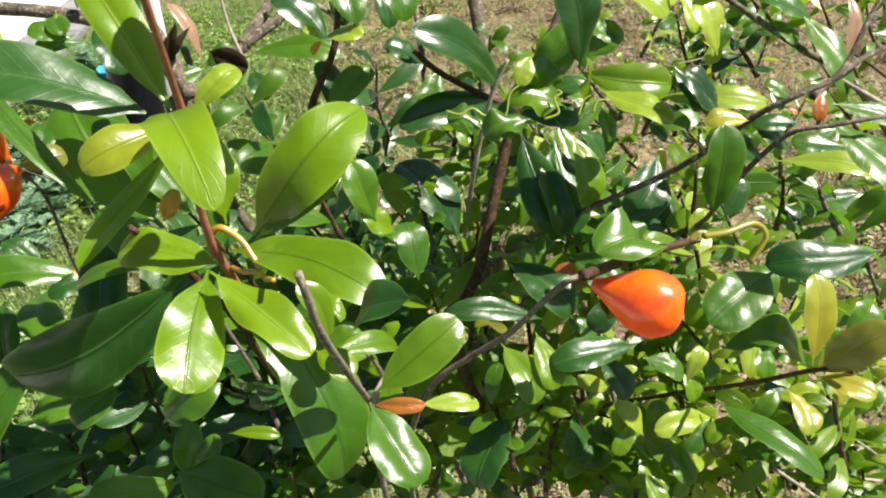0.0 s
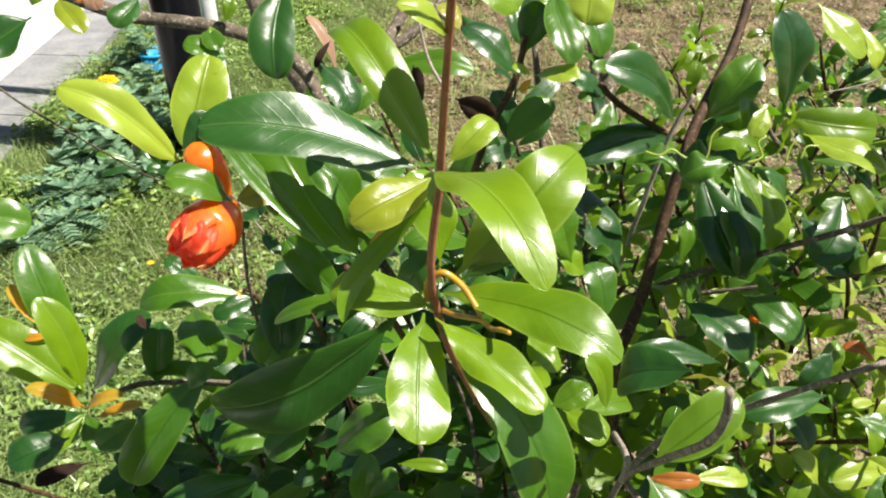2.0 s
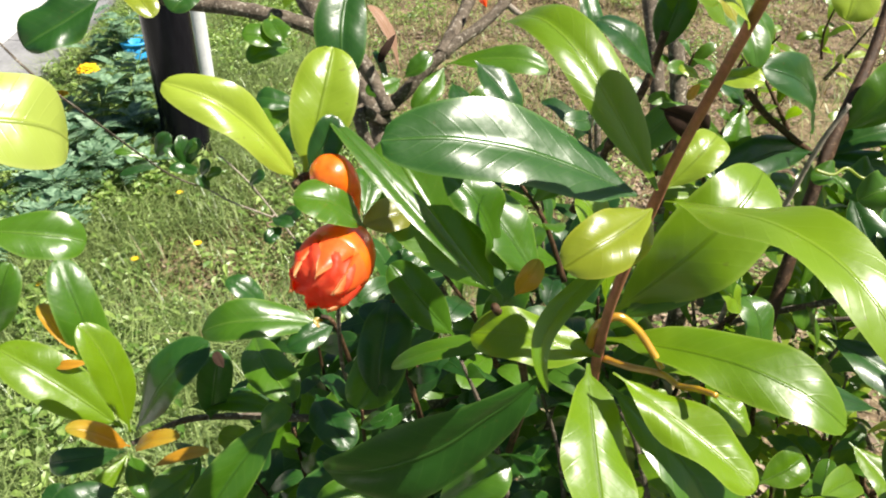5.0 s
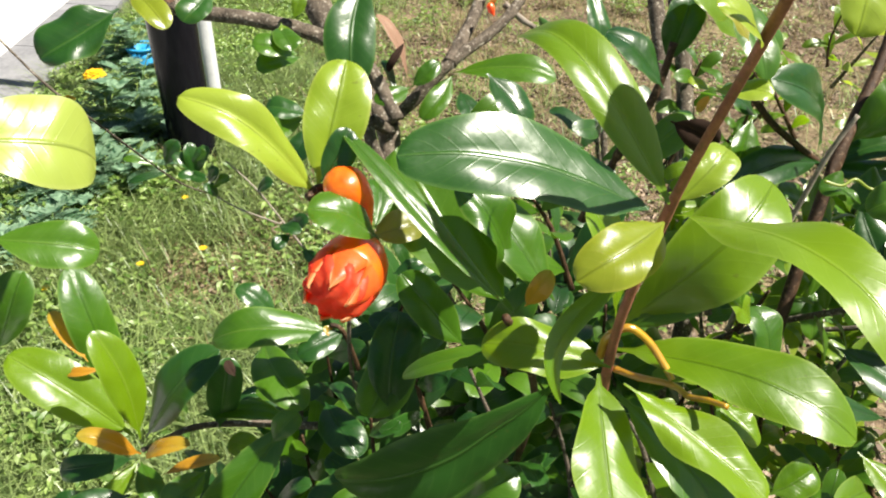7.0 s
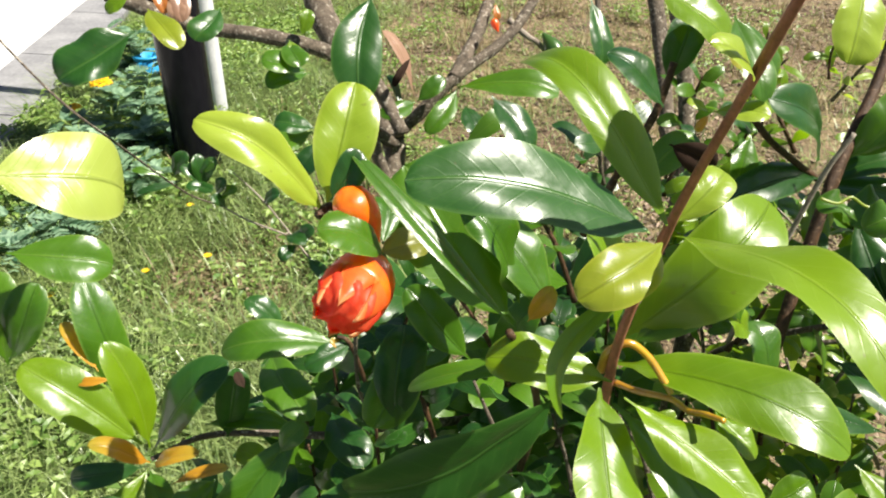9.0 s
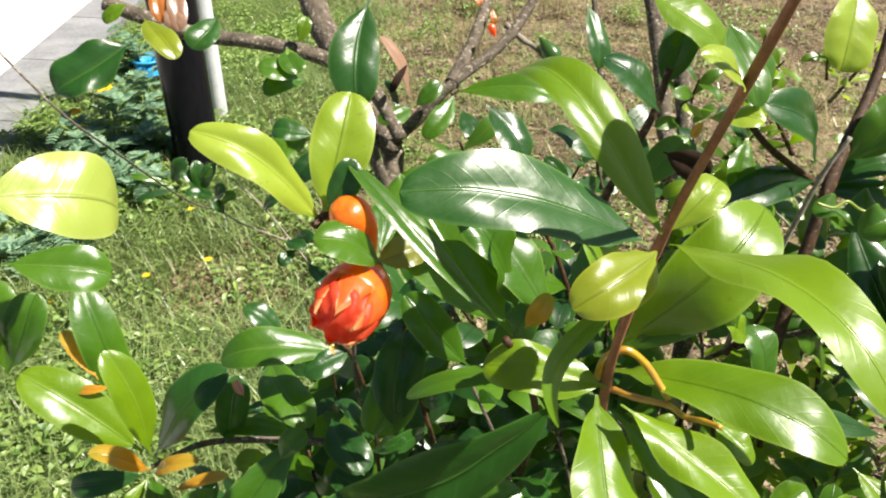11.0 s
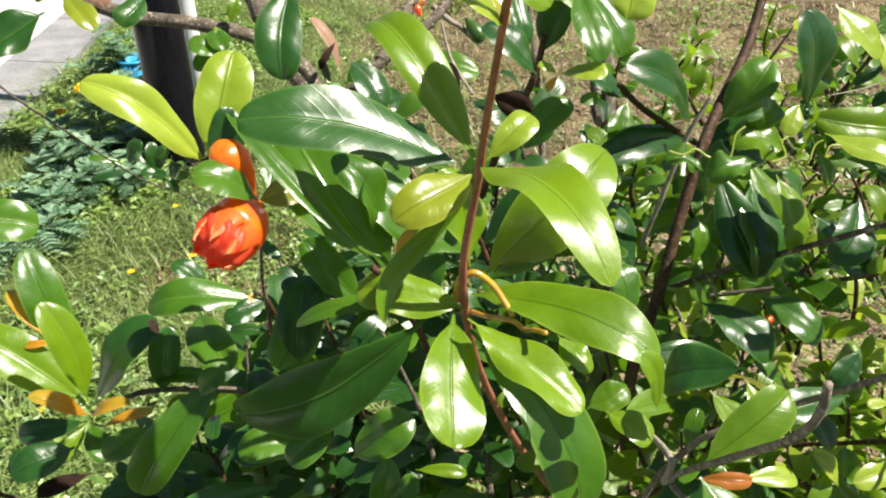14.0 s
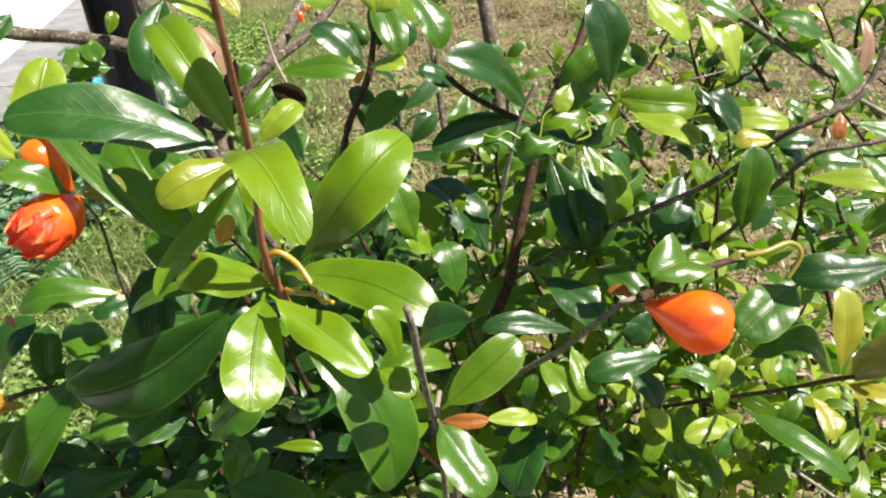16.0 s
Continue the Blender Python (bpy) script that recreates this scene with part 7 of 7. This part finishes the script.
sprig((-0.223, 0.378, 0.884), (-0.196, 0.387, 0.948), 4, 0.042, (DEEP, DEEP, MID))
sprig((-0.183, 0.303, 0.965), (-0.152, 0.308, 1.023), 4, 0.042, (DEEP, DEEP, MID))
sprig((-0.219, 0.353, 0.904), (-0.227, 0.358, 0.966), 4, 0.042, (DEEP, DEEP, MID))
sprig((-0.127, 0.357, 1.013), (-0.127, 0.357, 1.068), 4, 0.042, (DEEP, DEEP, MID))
sprig((0.195, 0.634, 1.148), (0.212, 0.612, 1.203), 4, 0.028, (MID, YOUNG, YOUNG, LIME, DEEP))
sprig((0.386, 0.731, 1.042), (0.392, 0.716, 1.109), 4, 0.028, (FRESH, YOUNG, YOUNG, LIME, YOUNG))
sprig((0.365, 0.871, 1.006), (0.391, 0.862, 1.080), 4, 0.028, (FRESH, YOUNG, YOUNG, LIME, YOUNG))
sprig((0.222, 0.600, 1.092), (0.236, 0.581, 1.152), 4, 0.028, (FRESH, YOUNG, YOUNG, LIME, YOUNG))
sprig((0.364, 0.768, 1.160), (0.325, 0.744, 1.218), 4, 0.028, (MID, YOUNG, YOUNG, LIME, DEEP))
sprig((0.407, 0.901, 0.873), (0.412, 0.897, 0.958), 4, 0.028, (FRESH, YOUNG, YOUNG, LIME, YOUNG))
sprig((0.610, 1.065, 1.092), (0.546, 1.049, 1.166), 4, 0.028, (FRESH, YOUNG, YOUNG, LIME, YOUNG))
sprig((0.363, 0.951, 0.936), (0.300, 0.941, 1.018), 4, 0.028, (FRESH, YOUNG, YOUNG, LIME, YOUNG))
sprig((0.354, 0.579, 1.099), (0.329, 0.556, 1.158), 4, 0.028, (FRESH, YOUNG, YOUNG, LIME, YOUNG))
sprig((0.192, 0.964, 1.012), (0.205, 0.956, 1.089), 4, 0.028, (FRESH, YOUNG, YOUNG, LIME, YOUNG))
sprig((0.147, 0.812, 1.110), (0.144, 0.794, 1.174), 4, 0.028, (FRESH, YOUNG, YOUNG, LIME, YOUNG))
sprig((0.264, 0.658, 1.202), (0.226, 0.628, 1.252), 4, 0.028, (MID, YOUNG, YOUNG, LIME, DEEP))
sprig((0.246, 0.710, 1.141), (0.222, 0.686, 1.199), 4, 0.028, (MID, YOUNG, YOUNG, LIME, DEEP))
sprig((0.335, 0.878, 1.101), (0.345, 0.864, 1.168), 4, 0.028, (FRESH, YOUNG, YOUNG, LIME, YOUNG))
sprig((0.345, 0.789, 1.031), (0.316, 0.773, 1.101), 4, 0.028, (FRESH, YOUNG, YOUNG, LIME, YOUNG))
sprig((0.464, 1.042, 1.061), (0.419, 1.029, 1.137), 4, 0.028, (FRESH, YOUNG, YOUNG, LIME, YOUNG))
sprig((0.194, 0.695, 1.113), (0.191, 0.675, 1.173), 4, 0.028, (FRESH, YOUNG, YOUNG, LIME, YOUNG))
sprig((0.501, 0.984, 1.046), (0.442, 0.969, 1.121), 4, 0.028, (FRESH, YOUNG, YOUNG, LIME, YOUNG))
sprig((0.199, 0.609, 1.078), (0.213, 0.591, 1.139), 4, 0.028, (FRESH, YOUNG, YOUNG, LIME, YOUNG))
# filler behind, kept mostly DEEP so its colour gives the bush a shaded depth
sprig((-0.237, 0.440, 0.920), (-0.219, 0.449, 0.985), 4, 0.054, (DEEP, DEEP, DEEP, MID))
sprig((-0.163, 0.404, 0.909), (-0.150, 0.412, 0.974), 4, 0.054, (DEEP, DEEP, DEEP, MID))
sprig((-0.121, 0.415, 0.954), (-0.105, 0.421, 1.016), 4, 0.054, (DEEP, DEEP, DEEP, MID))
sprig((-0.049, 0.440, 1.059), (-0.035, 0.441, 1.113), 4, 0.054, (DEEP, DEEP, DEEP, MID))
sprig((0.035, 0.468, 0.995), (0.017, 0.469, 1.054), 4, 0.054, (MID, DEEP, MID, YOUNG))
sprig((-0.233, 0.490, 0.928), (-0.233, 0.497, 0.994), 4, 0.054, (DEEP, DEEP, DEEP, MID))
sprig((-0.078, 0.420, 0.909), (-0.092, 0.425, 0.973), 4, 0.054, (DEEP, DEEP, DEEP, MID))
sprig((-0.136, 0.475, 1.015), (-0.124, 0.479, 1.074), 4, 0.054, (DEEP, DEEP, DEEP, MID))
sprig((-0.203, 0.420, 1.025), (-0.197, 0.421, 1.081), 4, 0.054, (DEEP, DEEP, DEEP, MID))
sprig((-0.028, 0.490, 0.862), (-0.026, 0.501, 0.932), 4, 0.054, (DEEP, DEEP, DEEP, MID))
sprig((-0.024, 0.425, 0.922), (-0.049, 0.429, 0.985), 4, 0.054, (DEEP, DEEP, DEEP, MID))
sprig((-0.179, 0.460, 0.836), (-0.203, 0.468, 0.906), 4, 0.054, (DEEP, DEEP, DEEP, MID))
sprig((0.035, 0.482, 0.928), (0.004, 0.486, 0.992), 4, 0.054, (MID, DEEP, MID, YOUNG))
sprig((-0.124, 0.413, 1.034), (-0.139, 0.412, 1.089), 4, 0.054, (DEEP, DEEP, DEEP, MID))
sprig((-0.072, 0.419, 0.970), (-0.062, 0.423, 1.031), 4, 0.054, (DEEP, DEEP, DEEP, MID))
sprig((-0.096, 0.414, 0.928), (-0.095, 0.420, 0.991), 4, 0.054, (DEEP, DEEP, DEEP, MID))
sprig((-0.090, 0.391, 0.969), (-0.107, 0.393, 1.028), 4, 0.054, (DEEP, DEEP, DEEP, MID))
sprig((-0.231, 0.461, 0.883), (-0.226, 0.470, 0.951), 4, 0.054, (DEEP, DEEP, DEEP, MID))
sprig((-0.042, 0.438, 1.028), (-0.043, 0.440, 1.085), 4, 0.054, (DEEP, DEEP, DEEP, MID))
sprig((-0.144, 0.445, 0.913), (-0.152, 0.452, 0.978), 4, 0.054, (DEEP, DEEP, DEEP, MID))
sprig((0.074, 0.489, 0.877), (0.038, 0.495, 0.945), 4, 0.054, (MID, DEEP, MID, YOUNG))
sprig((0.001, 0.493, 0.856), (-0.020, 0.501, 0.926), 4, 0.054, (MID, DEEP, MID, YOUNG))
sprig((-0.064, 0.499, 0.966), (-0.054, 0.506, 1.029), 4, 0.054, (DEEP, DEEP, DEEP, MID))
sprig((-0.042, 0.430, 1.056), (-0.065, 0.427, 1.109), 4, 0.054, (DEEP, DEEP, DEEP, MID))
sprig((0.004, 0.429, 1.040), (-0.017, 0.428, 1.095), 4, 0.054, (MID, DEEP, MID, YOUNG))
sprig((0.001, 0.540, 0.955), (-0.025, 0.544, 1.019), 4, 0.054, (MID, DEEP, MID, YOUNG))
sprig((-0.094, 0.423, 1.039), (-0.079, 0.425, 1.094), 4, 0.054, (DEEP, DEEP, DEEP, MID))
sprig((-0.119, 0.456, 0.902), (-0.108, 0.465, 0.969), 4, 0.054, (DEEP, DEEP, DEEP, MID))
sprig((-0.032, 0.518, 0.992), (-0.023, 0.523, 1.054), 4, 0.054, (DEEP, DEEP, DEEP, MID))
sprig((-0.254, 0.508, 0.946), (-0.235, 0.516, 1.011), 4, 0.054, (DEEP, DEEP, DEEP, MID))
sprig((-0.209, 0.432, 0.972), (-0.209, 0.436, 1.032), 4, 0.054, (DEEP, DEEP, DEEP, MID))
sprig((0.258, 0.739, 1.016), (0.259, 0.731, 1.077), 4, 0.034, (FRESH, YOUNG, MID, YOUNG))
sprig((0.207, 0.630, 1.183), (0.220, 0.614, 1.229), 4, 0.034, (MID, MID, YOUNG, YOUNG))
sprig((0.420, 0.691, 1.019), (0.370, 0.679, 1.078), 4, 0.034, (FRESH, YOUNG, MID, YOUNG))
sprig((0.099, 0.678, 0.994), (0.123, 0.673, 1.055), 4, 0.034, (MID, MID, YOUNG, YOUNG))
sprig((0.045, 0.617, 1.040), (0.075, 0.609, 1.097), 4, 0.034, (MID, MID, YOUNG, YOUNG))
sprig((0.089, 0.680, 1.169), (0.113, 0.666, 1.217), 4, 0.034, (MID, MID, YOUNG, YOUNG))
sprig((0.264, 0.767, 1.100), (0.227, 0.753, 1.156), 4, 0.034, (FRESH, YOUNG, MID, YOUNG))
sprig((0.060, 0.635, 1.045), (0.074, 0.626, 1.102), 4, 0.034, (MID, MID, YOUNG, YOUNG))
sprig((0.365, 0.691, 1.185), (0.336, 0.672, 1.231), 4, 0.034, (MID, MID, YOUNG, YOUNG))
sprig((0.055, 0.741, 1.058), (0.066, 0.733, 1.117), 4, 0.034, (MID, MID, YOUNG, YOUNG))
sprig((0.031, 0.579, 1.087), (0.062, 0.569, 1.139), 4, 0.034, (MID, MID, YOUNG, YOUNG))
sprig((0.088, 0.618, 1.074), (0.081, 0.605, 1.128), 4, 0.034, (MID, MID, YOUNG, YOUNG))
sprig((0.048, 0.643, 1.165), (0.045, 0.627, 1.213), 4, 0.034, (MID, MID, YOUNG, YOUNG))
sprig((0.346, 0.630, 1.130), (0.296, 0.612, 1.180), 4, 0.034, (MID, YOUNG, MID, YOUNG))
sprig((0.218, 0.565, 1.130), (0.203, 0.548, 1.178), 4, 0.034, (MID, YOUNG, MID, YOUNG))
sprig((0.224, 0.586, 1.156), (0.211, 0.568, 1.202), 4, 0.034, (MID, MID, YOUNG, YOUNG))
sprig((0.263, 0.753, 1.155), (0.284, 0.741, 1.206), 4, 0.034, (MID, MID, YOUNG, YOUNG))
sprig((0.272, 0.422, 1.054), (0.281, 0.425, 1.094), 4, 0.030, (FRESH, YOUNG, YOUNG, MID))
sprig((0.211, 0.409, 1.051), (0.191, 0.411, 1.091), 4, 0.030, (FRESH, YOUNG, YOUNG, MID), False)
sprig((0.109, 0.412, 1.075), (0.108, 0.414, 1.114), 4, 0.030, (MID, YOUNG, YOUNG, MID))
sprig((0.163, 0.370, 1.072), (0.153, 0.371, 1.110), 4, 0.030, (FRESH, YOUNG, YOUNG, MID), False)
sprig((0.185, 0.393, 1.085), (0.158, 0.393, 1.123), 4, 0.030, (FRESH, YOUNG, YOUNG, MID))
sprig((0.269, 0.392, 0.991), (0.261, 0.396, 1.034), 4, 0.030, (FRESH, YOUNG, YOUNG, MID), False)
sprig((0.162, 0.326, 1.052), (0.145, 0.326, 1.091), 4, 0.030, (FRESH, YOUNG, YOUNG, MID))
sprig((0.082, 0.375, 1.004), (0.098, 0.380, 1.047), 4, 0.030, (MID, YOUNG, YOUNG, MID))
sprig((0.103, 0.372, 1.056), (0.080, 0.372, 1.096), 4, 0.030, (MID, YOUNG, YOUNG, MID))
sprig((0.259, 0.380, 1.117), (0.250, 0.379, 1.153), 4, 0.030, (FRESH, YOUNG, YOUNG, MID), False)
sprig((0.279, 0.364, 1.014), (0.251, 0.365, 1.056), 4, 0.030, (FRESH, YOUNG, YOUNG, MID))
sprig((0.260, 0.361, 0.999), (0.259, 0.365, 1.041), 4, 0.030, (FRESH, YOUNG, YOUNG, MID), False)
sprig((0.249, 0.391, 0.991), (0.253, 0.396, 1.034), 4, 0.030, (FRESH, YOUNG, YOUNG, MID))
sprig((0.080, 0.357, 1.081), (0.081, 0.358, 1.119), 4, 0.030, (MID, YOUNG, YOUNG, MID), False)
sprig((0.087, 0.352, 1.043), (0.092, 0.355, 1.083), 4, 0.030, (MID, YOUNG, YOUNG, MID))
sprig((0.113, 0.334, 1.072), (0.095, 0.334, 1.110), 4, 0.030, (MID, YOUNG, YOUNG, MID), False)
sprig((0.132, 0.318, 1.041), (0.130, 0.321, 1.081), 4, 0.030, (FRESH, YOUNG, YOUNG, MID))
sprig((0.265, 0.373, 1.049), (0.239, 0.373, 1.089), 4, 0.030, (FRESH, YOUNG, YOUNG, MID), False)
sprig((0.112, 0.345, 1.012), (0.116, 0.349, 1.054), 4, 0.030, (MID, YOUNG, YOUNG, MID))
sprig((0.160, 0.394, 1.059), (0.155, 0.396, 1.099), 4, 0.030, (FRESH, YOUNG, YOUNG, MID), False)
sprig((0.218, 0.389, 1.004), (0.201, 0.392, 1.046), 4, 0.030, (FRESH, YOUNG, YOUNG, MID))
sprig((0.171, 0.373, 1.016), (0.147, 0.375, 1.057), 4, 0.030, (FRESH, YOUNG, YOUNG, MID), False)
sprig((0.168, 0.386, 1.024), (0.168, 0.389, 1.066), 4, 0.030, (FRESH, YOUNG, YOUNG, MID))
sprig((0.165, 0.354, 1.046), (0.145, 0.355, 1.085), 4, 0.030, (FRESH, YOUNG, YOUNG, MID), False)
sprig((0.165, 0.396, 1.066), (0.154, 0.398, 1.106), 4, 0.030, (FRESH, YOUNG, YOUNG, MID))
sprig((0.225, 0.380, 1.040), (0.219, 0.383, 1.080), 4, 0.030, (FRESH, YOUNG, YOUNG, MID))
sprig((0.298, 0.373, 0.984), (0.276, 0.376, 1.027), 4, 0.030, (FRESH, YOUNG, YOUNG, MID), False)
sprig((0.044, 0.541, 1.160), (0.057, 0.520, 1.199), 6, 0.019, (MID, DEEP, LIME, YOUNG))
sprig((0.236, 0.672, 1.179), (0.232, 0.650, 1.218), 6, 0.019, (MID, DEEP, LIME, YOUNG))
sprig((0.389, 0.731, 1.176), (0.368, 0.708, 1.217), 6, 0.019, (MID, DEEP, LIME, YOUNG))
sprig((0.074, 0.627, 1.151), (0.080, 0.606, 1.193), 6, 0.019, (MID, DEEP, LIME, YOUNG))
sprig((0.226, 0.545, 1.166), (0.201, 0.521, 1.205), 6, 0.019, (MID, DEEP, LIME, YOUNG))
sprig((0.160, 0.508, 1.114), (0.147, 0.487, 1.157), 6, 0.019, (FRESH, YOUNG, LIME, YOUNG))
sprig((0.101, 0.567, 1.140), (0.077, 0.545, 1.181), 6, 0.019, (MID, DEEP, LIME, YOUNG))
sprig((0.119, 0.766, 1.007), (0.095, 0.752, 1.060), 6, 0.019, (MID, YOUNG, LIME, YOUNG))
sprig((0.413, 0.752, 0.980), (0.433, 0.742, 1.034), 6, 0.019, (FRESH, YOUNG, LIME, YOUNG))
sprig((0.234, 0.669, 1.148), (0.204, 0.647, 1.190), 6, 0.019, (MID, DEEP, LIME, YOUNG))
sprig((0.273, 0.642, 1.001), (0.222, 0.624, 1.053), 6, 0.019, (FRESH, YOUNG, LIME, YOUNG))
sprig((0.240, 0.542, 1.239), (0.196, 0.513, 1.272), 6, 0.019, (MID, DEEP, LIME, YOUNG))
sprig((0.240, 0.510, 1.155), (0.220, 0.487, 1.194), 6, 0.019, (MID, DEEP, LIME, YOUNG))
sprig((0.251, 0.609, 1.155), (0.211, 0.584, 1.195), 6, 0.019, (MID, DEEP, LIME, YOUNG))
sprig((0.184, 0.566, 1.108), (0.140, 0.544, 1.152), 6, 0.019, (FRESH, YOUNG, LIME, YOUNG))
sprig((0.058, 0.558, 1.138), (0.072, 0.539, 1.179), 6, 0.019, (MID, DEEP, LIME, YOUNG))
sprig((0.218, 0.429, 1.030), (0.221, 0.424, 1.076), 5, 0.022, (YOUNG, MID, LIME, YOUNG))
sprig((0.145, 0.345, 1.027), (0.144, 0.339, 1.073), 5, 0.022, (YOUNG, MID, LIME, YOUNG))
sprig((0.303, 0.412, 0.990), (0.270, 0.405, 1.038), 5, 0.022, (YOUNG, MID, LIME, YOUNG))
sprig((0.133, 0.392, 1.019), (0.114, 0.385, 1.065), 5, 0.022, (YOUNG, MID, LIME, YOUNG))
sprig((0.191, 0.343, 1.011), (0.185, 0.338, 1.058), 5, 0.022, (YOUNG, MID, LIME, YOUNG))
sprig((0.152, 0.396, 1.055), (0.134, 0.388, 1.099), 5, 0.022, (YOUNG, MID, LIME, YOUNG))
sprig((0.162, 0.375, 1.033), (0.134, 0.367, 1.079), 5, 0.022, (YOUNG, MID, LIME, YOUNG))
sprig((0.212, 0.345, 1.025), (0.184, 0.337, 1.071), 5, 0.022, (YOUNG, MID, LIME, YOUNG))
sprig((0.111, 0.408, 1.045), (0.104, 0.401, 1.090), 5, 0.022, (YOUNG, MID, LIME, YOUNG))
sprig((0.214, 0.364, 1.030), (0.195, 0.357, 1.075), 5, 0.022, (YOUNG, MID, LIME, YOUNG))
sprig((0.187, 0.394, 0.998), (0.184, 0.389, 1.045), 5, 0.022, (YOUNG, MID, LIME, YOUNG))
sprig((0.272, 0.406, 0.947), (0.277, 0.404, 0.998), 5, 0.022, (YOUNG, MID, LIME, YOUNG))
sprig((0.177, 0.372, 1.084), (0.167, 0.363, 1.126), 5, 0.022, (YOUNG, MID, LIME, YOUNG))
sprig((0.298, 0.438, 1.033), (0.266, 0.430, 1.079), 5, 0.022, (YOUNG, MID, LIME, YOUNG))
sprig((0.295, 0.352, 1.032), (0.268, 0.344, 1.077), 5, 0.022, (YOUNG, MID, LIME, YOUNG))
sprig((0.229, 0.423, 1.020), (0.224, 0.417, 1.066), 5, 0.022, (YOUNG, MID, LIME, YOUNG))
sprig((0.135, 0.468, 1.083), (0.133, 0.459, 1.124), 5, 0.028, (YOUNG, MID, YOUNG, MID))
sprig((0.138, 0.491, 1.177), (0.107, 0.475, 1.211), 5, 0.028, (YOUNG, MID, YOUNG, MID))
sprig((0.074, 0.505, 1.148), (0.053, 0.492, 1.184), 5, 0.028, (YOUNG, MID, YOUNG, MID))
sprig((0.164, 0.508, 1.094), (0.131, 0.495, 1.135), 5, 0.028, (YOUNG, MID, YOUNG, MID))
sprig((0.040, 0.525, 1.129), (0.036, 0.514, 1.168), 5, 0.028, (YOUNG, MID, YOUNG, MID))
sprig((0.125, 0.466, 1.073), (0.115, 0.457, 1.115), 5, 0.028, (YOUNG, MID, YOUNG, MID))
sprig((0.122, 0.517, 1.065), (0.102, 0.507, 1.108), 5, 0.028, (YOUNG, MID, YOUNG, MID))
sprig((0.147, 0.521, 1.078), (0.147, 0.513, 1.120), 5, 0.028, (YOUNG, MID, YOUNG, MID))
sprig((0.126, 0.485, 1.125), (0.124, 0.474, 1.163), 5, 0.028, (YOUNG, MID, YOUNG, MID))
sprig((0.043, 0.472, 1.170), (0.038, 0.458, 1.205), 5, 0.028, (YOUNG, MID, YOUNG, MID))
sprig((0.120, 0.498, 1.159), (0.118, 0.486, 1.195), 5, 0.028, (YOUNG, MID, YOUNG, MID))
sprig((0.035, 0.480, 1.180), (0.015, 0.465, 1.214), 5, 0.028, (YOUNG, MID, YOUNG, MID))
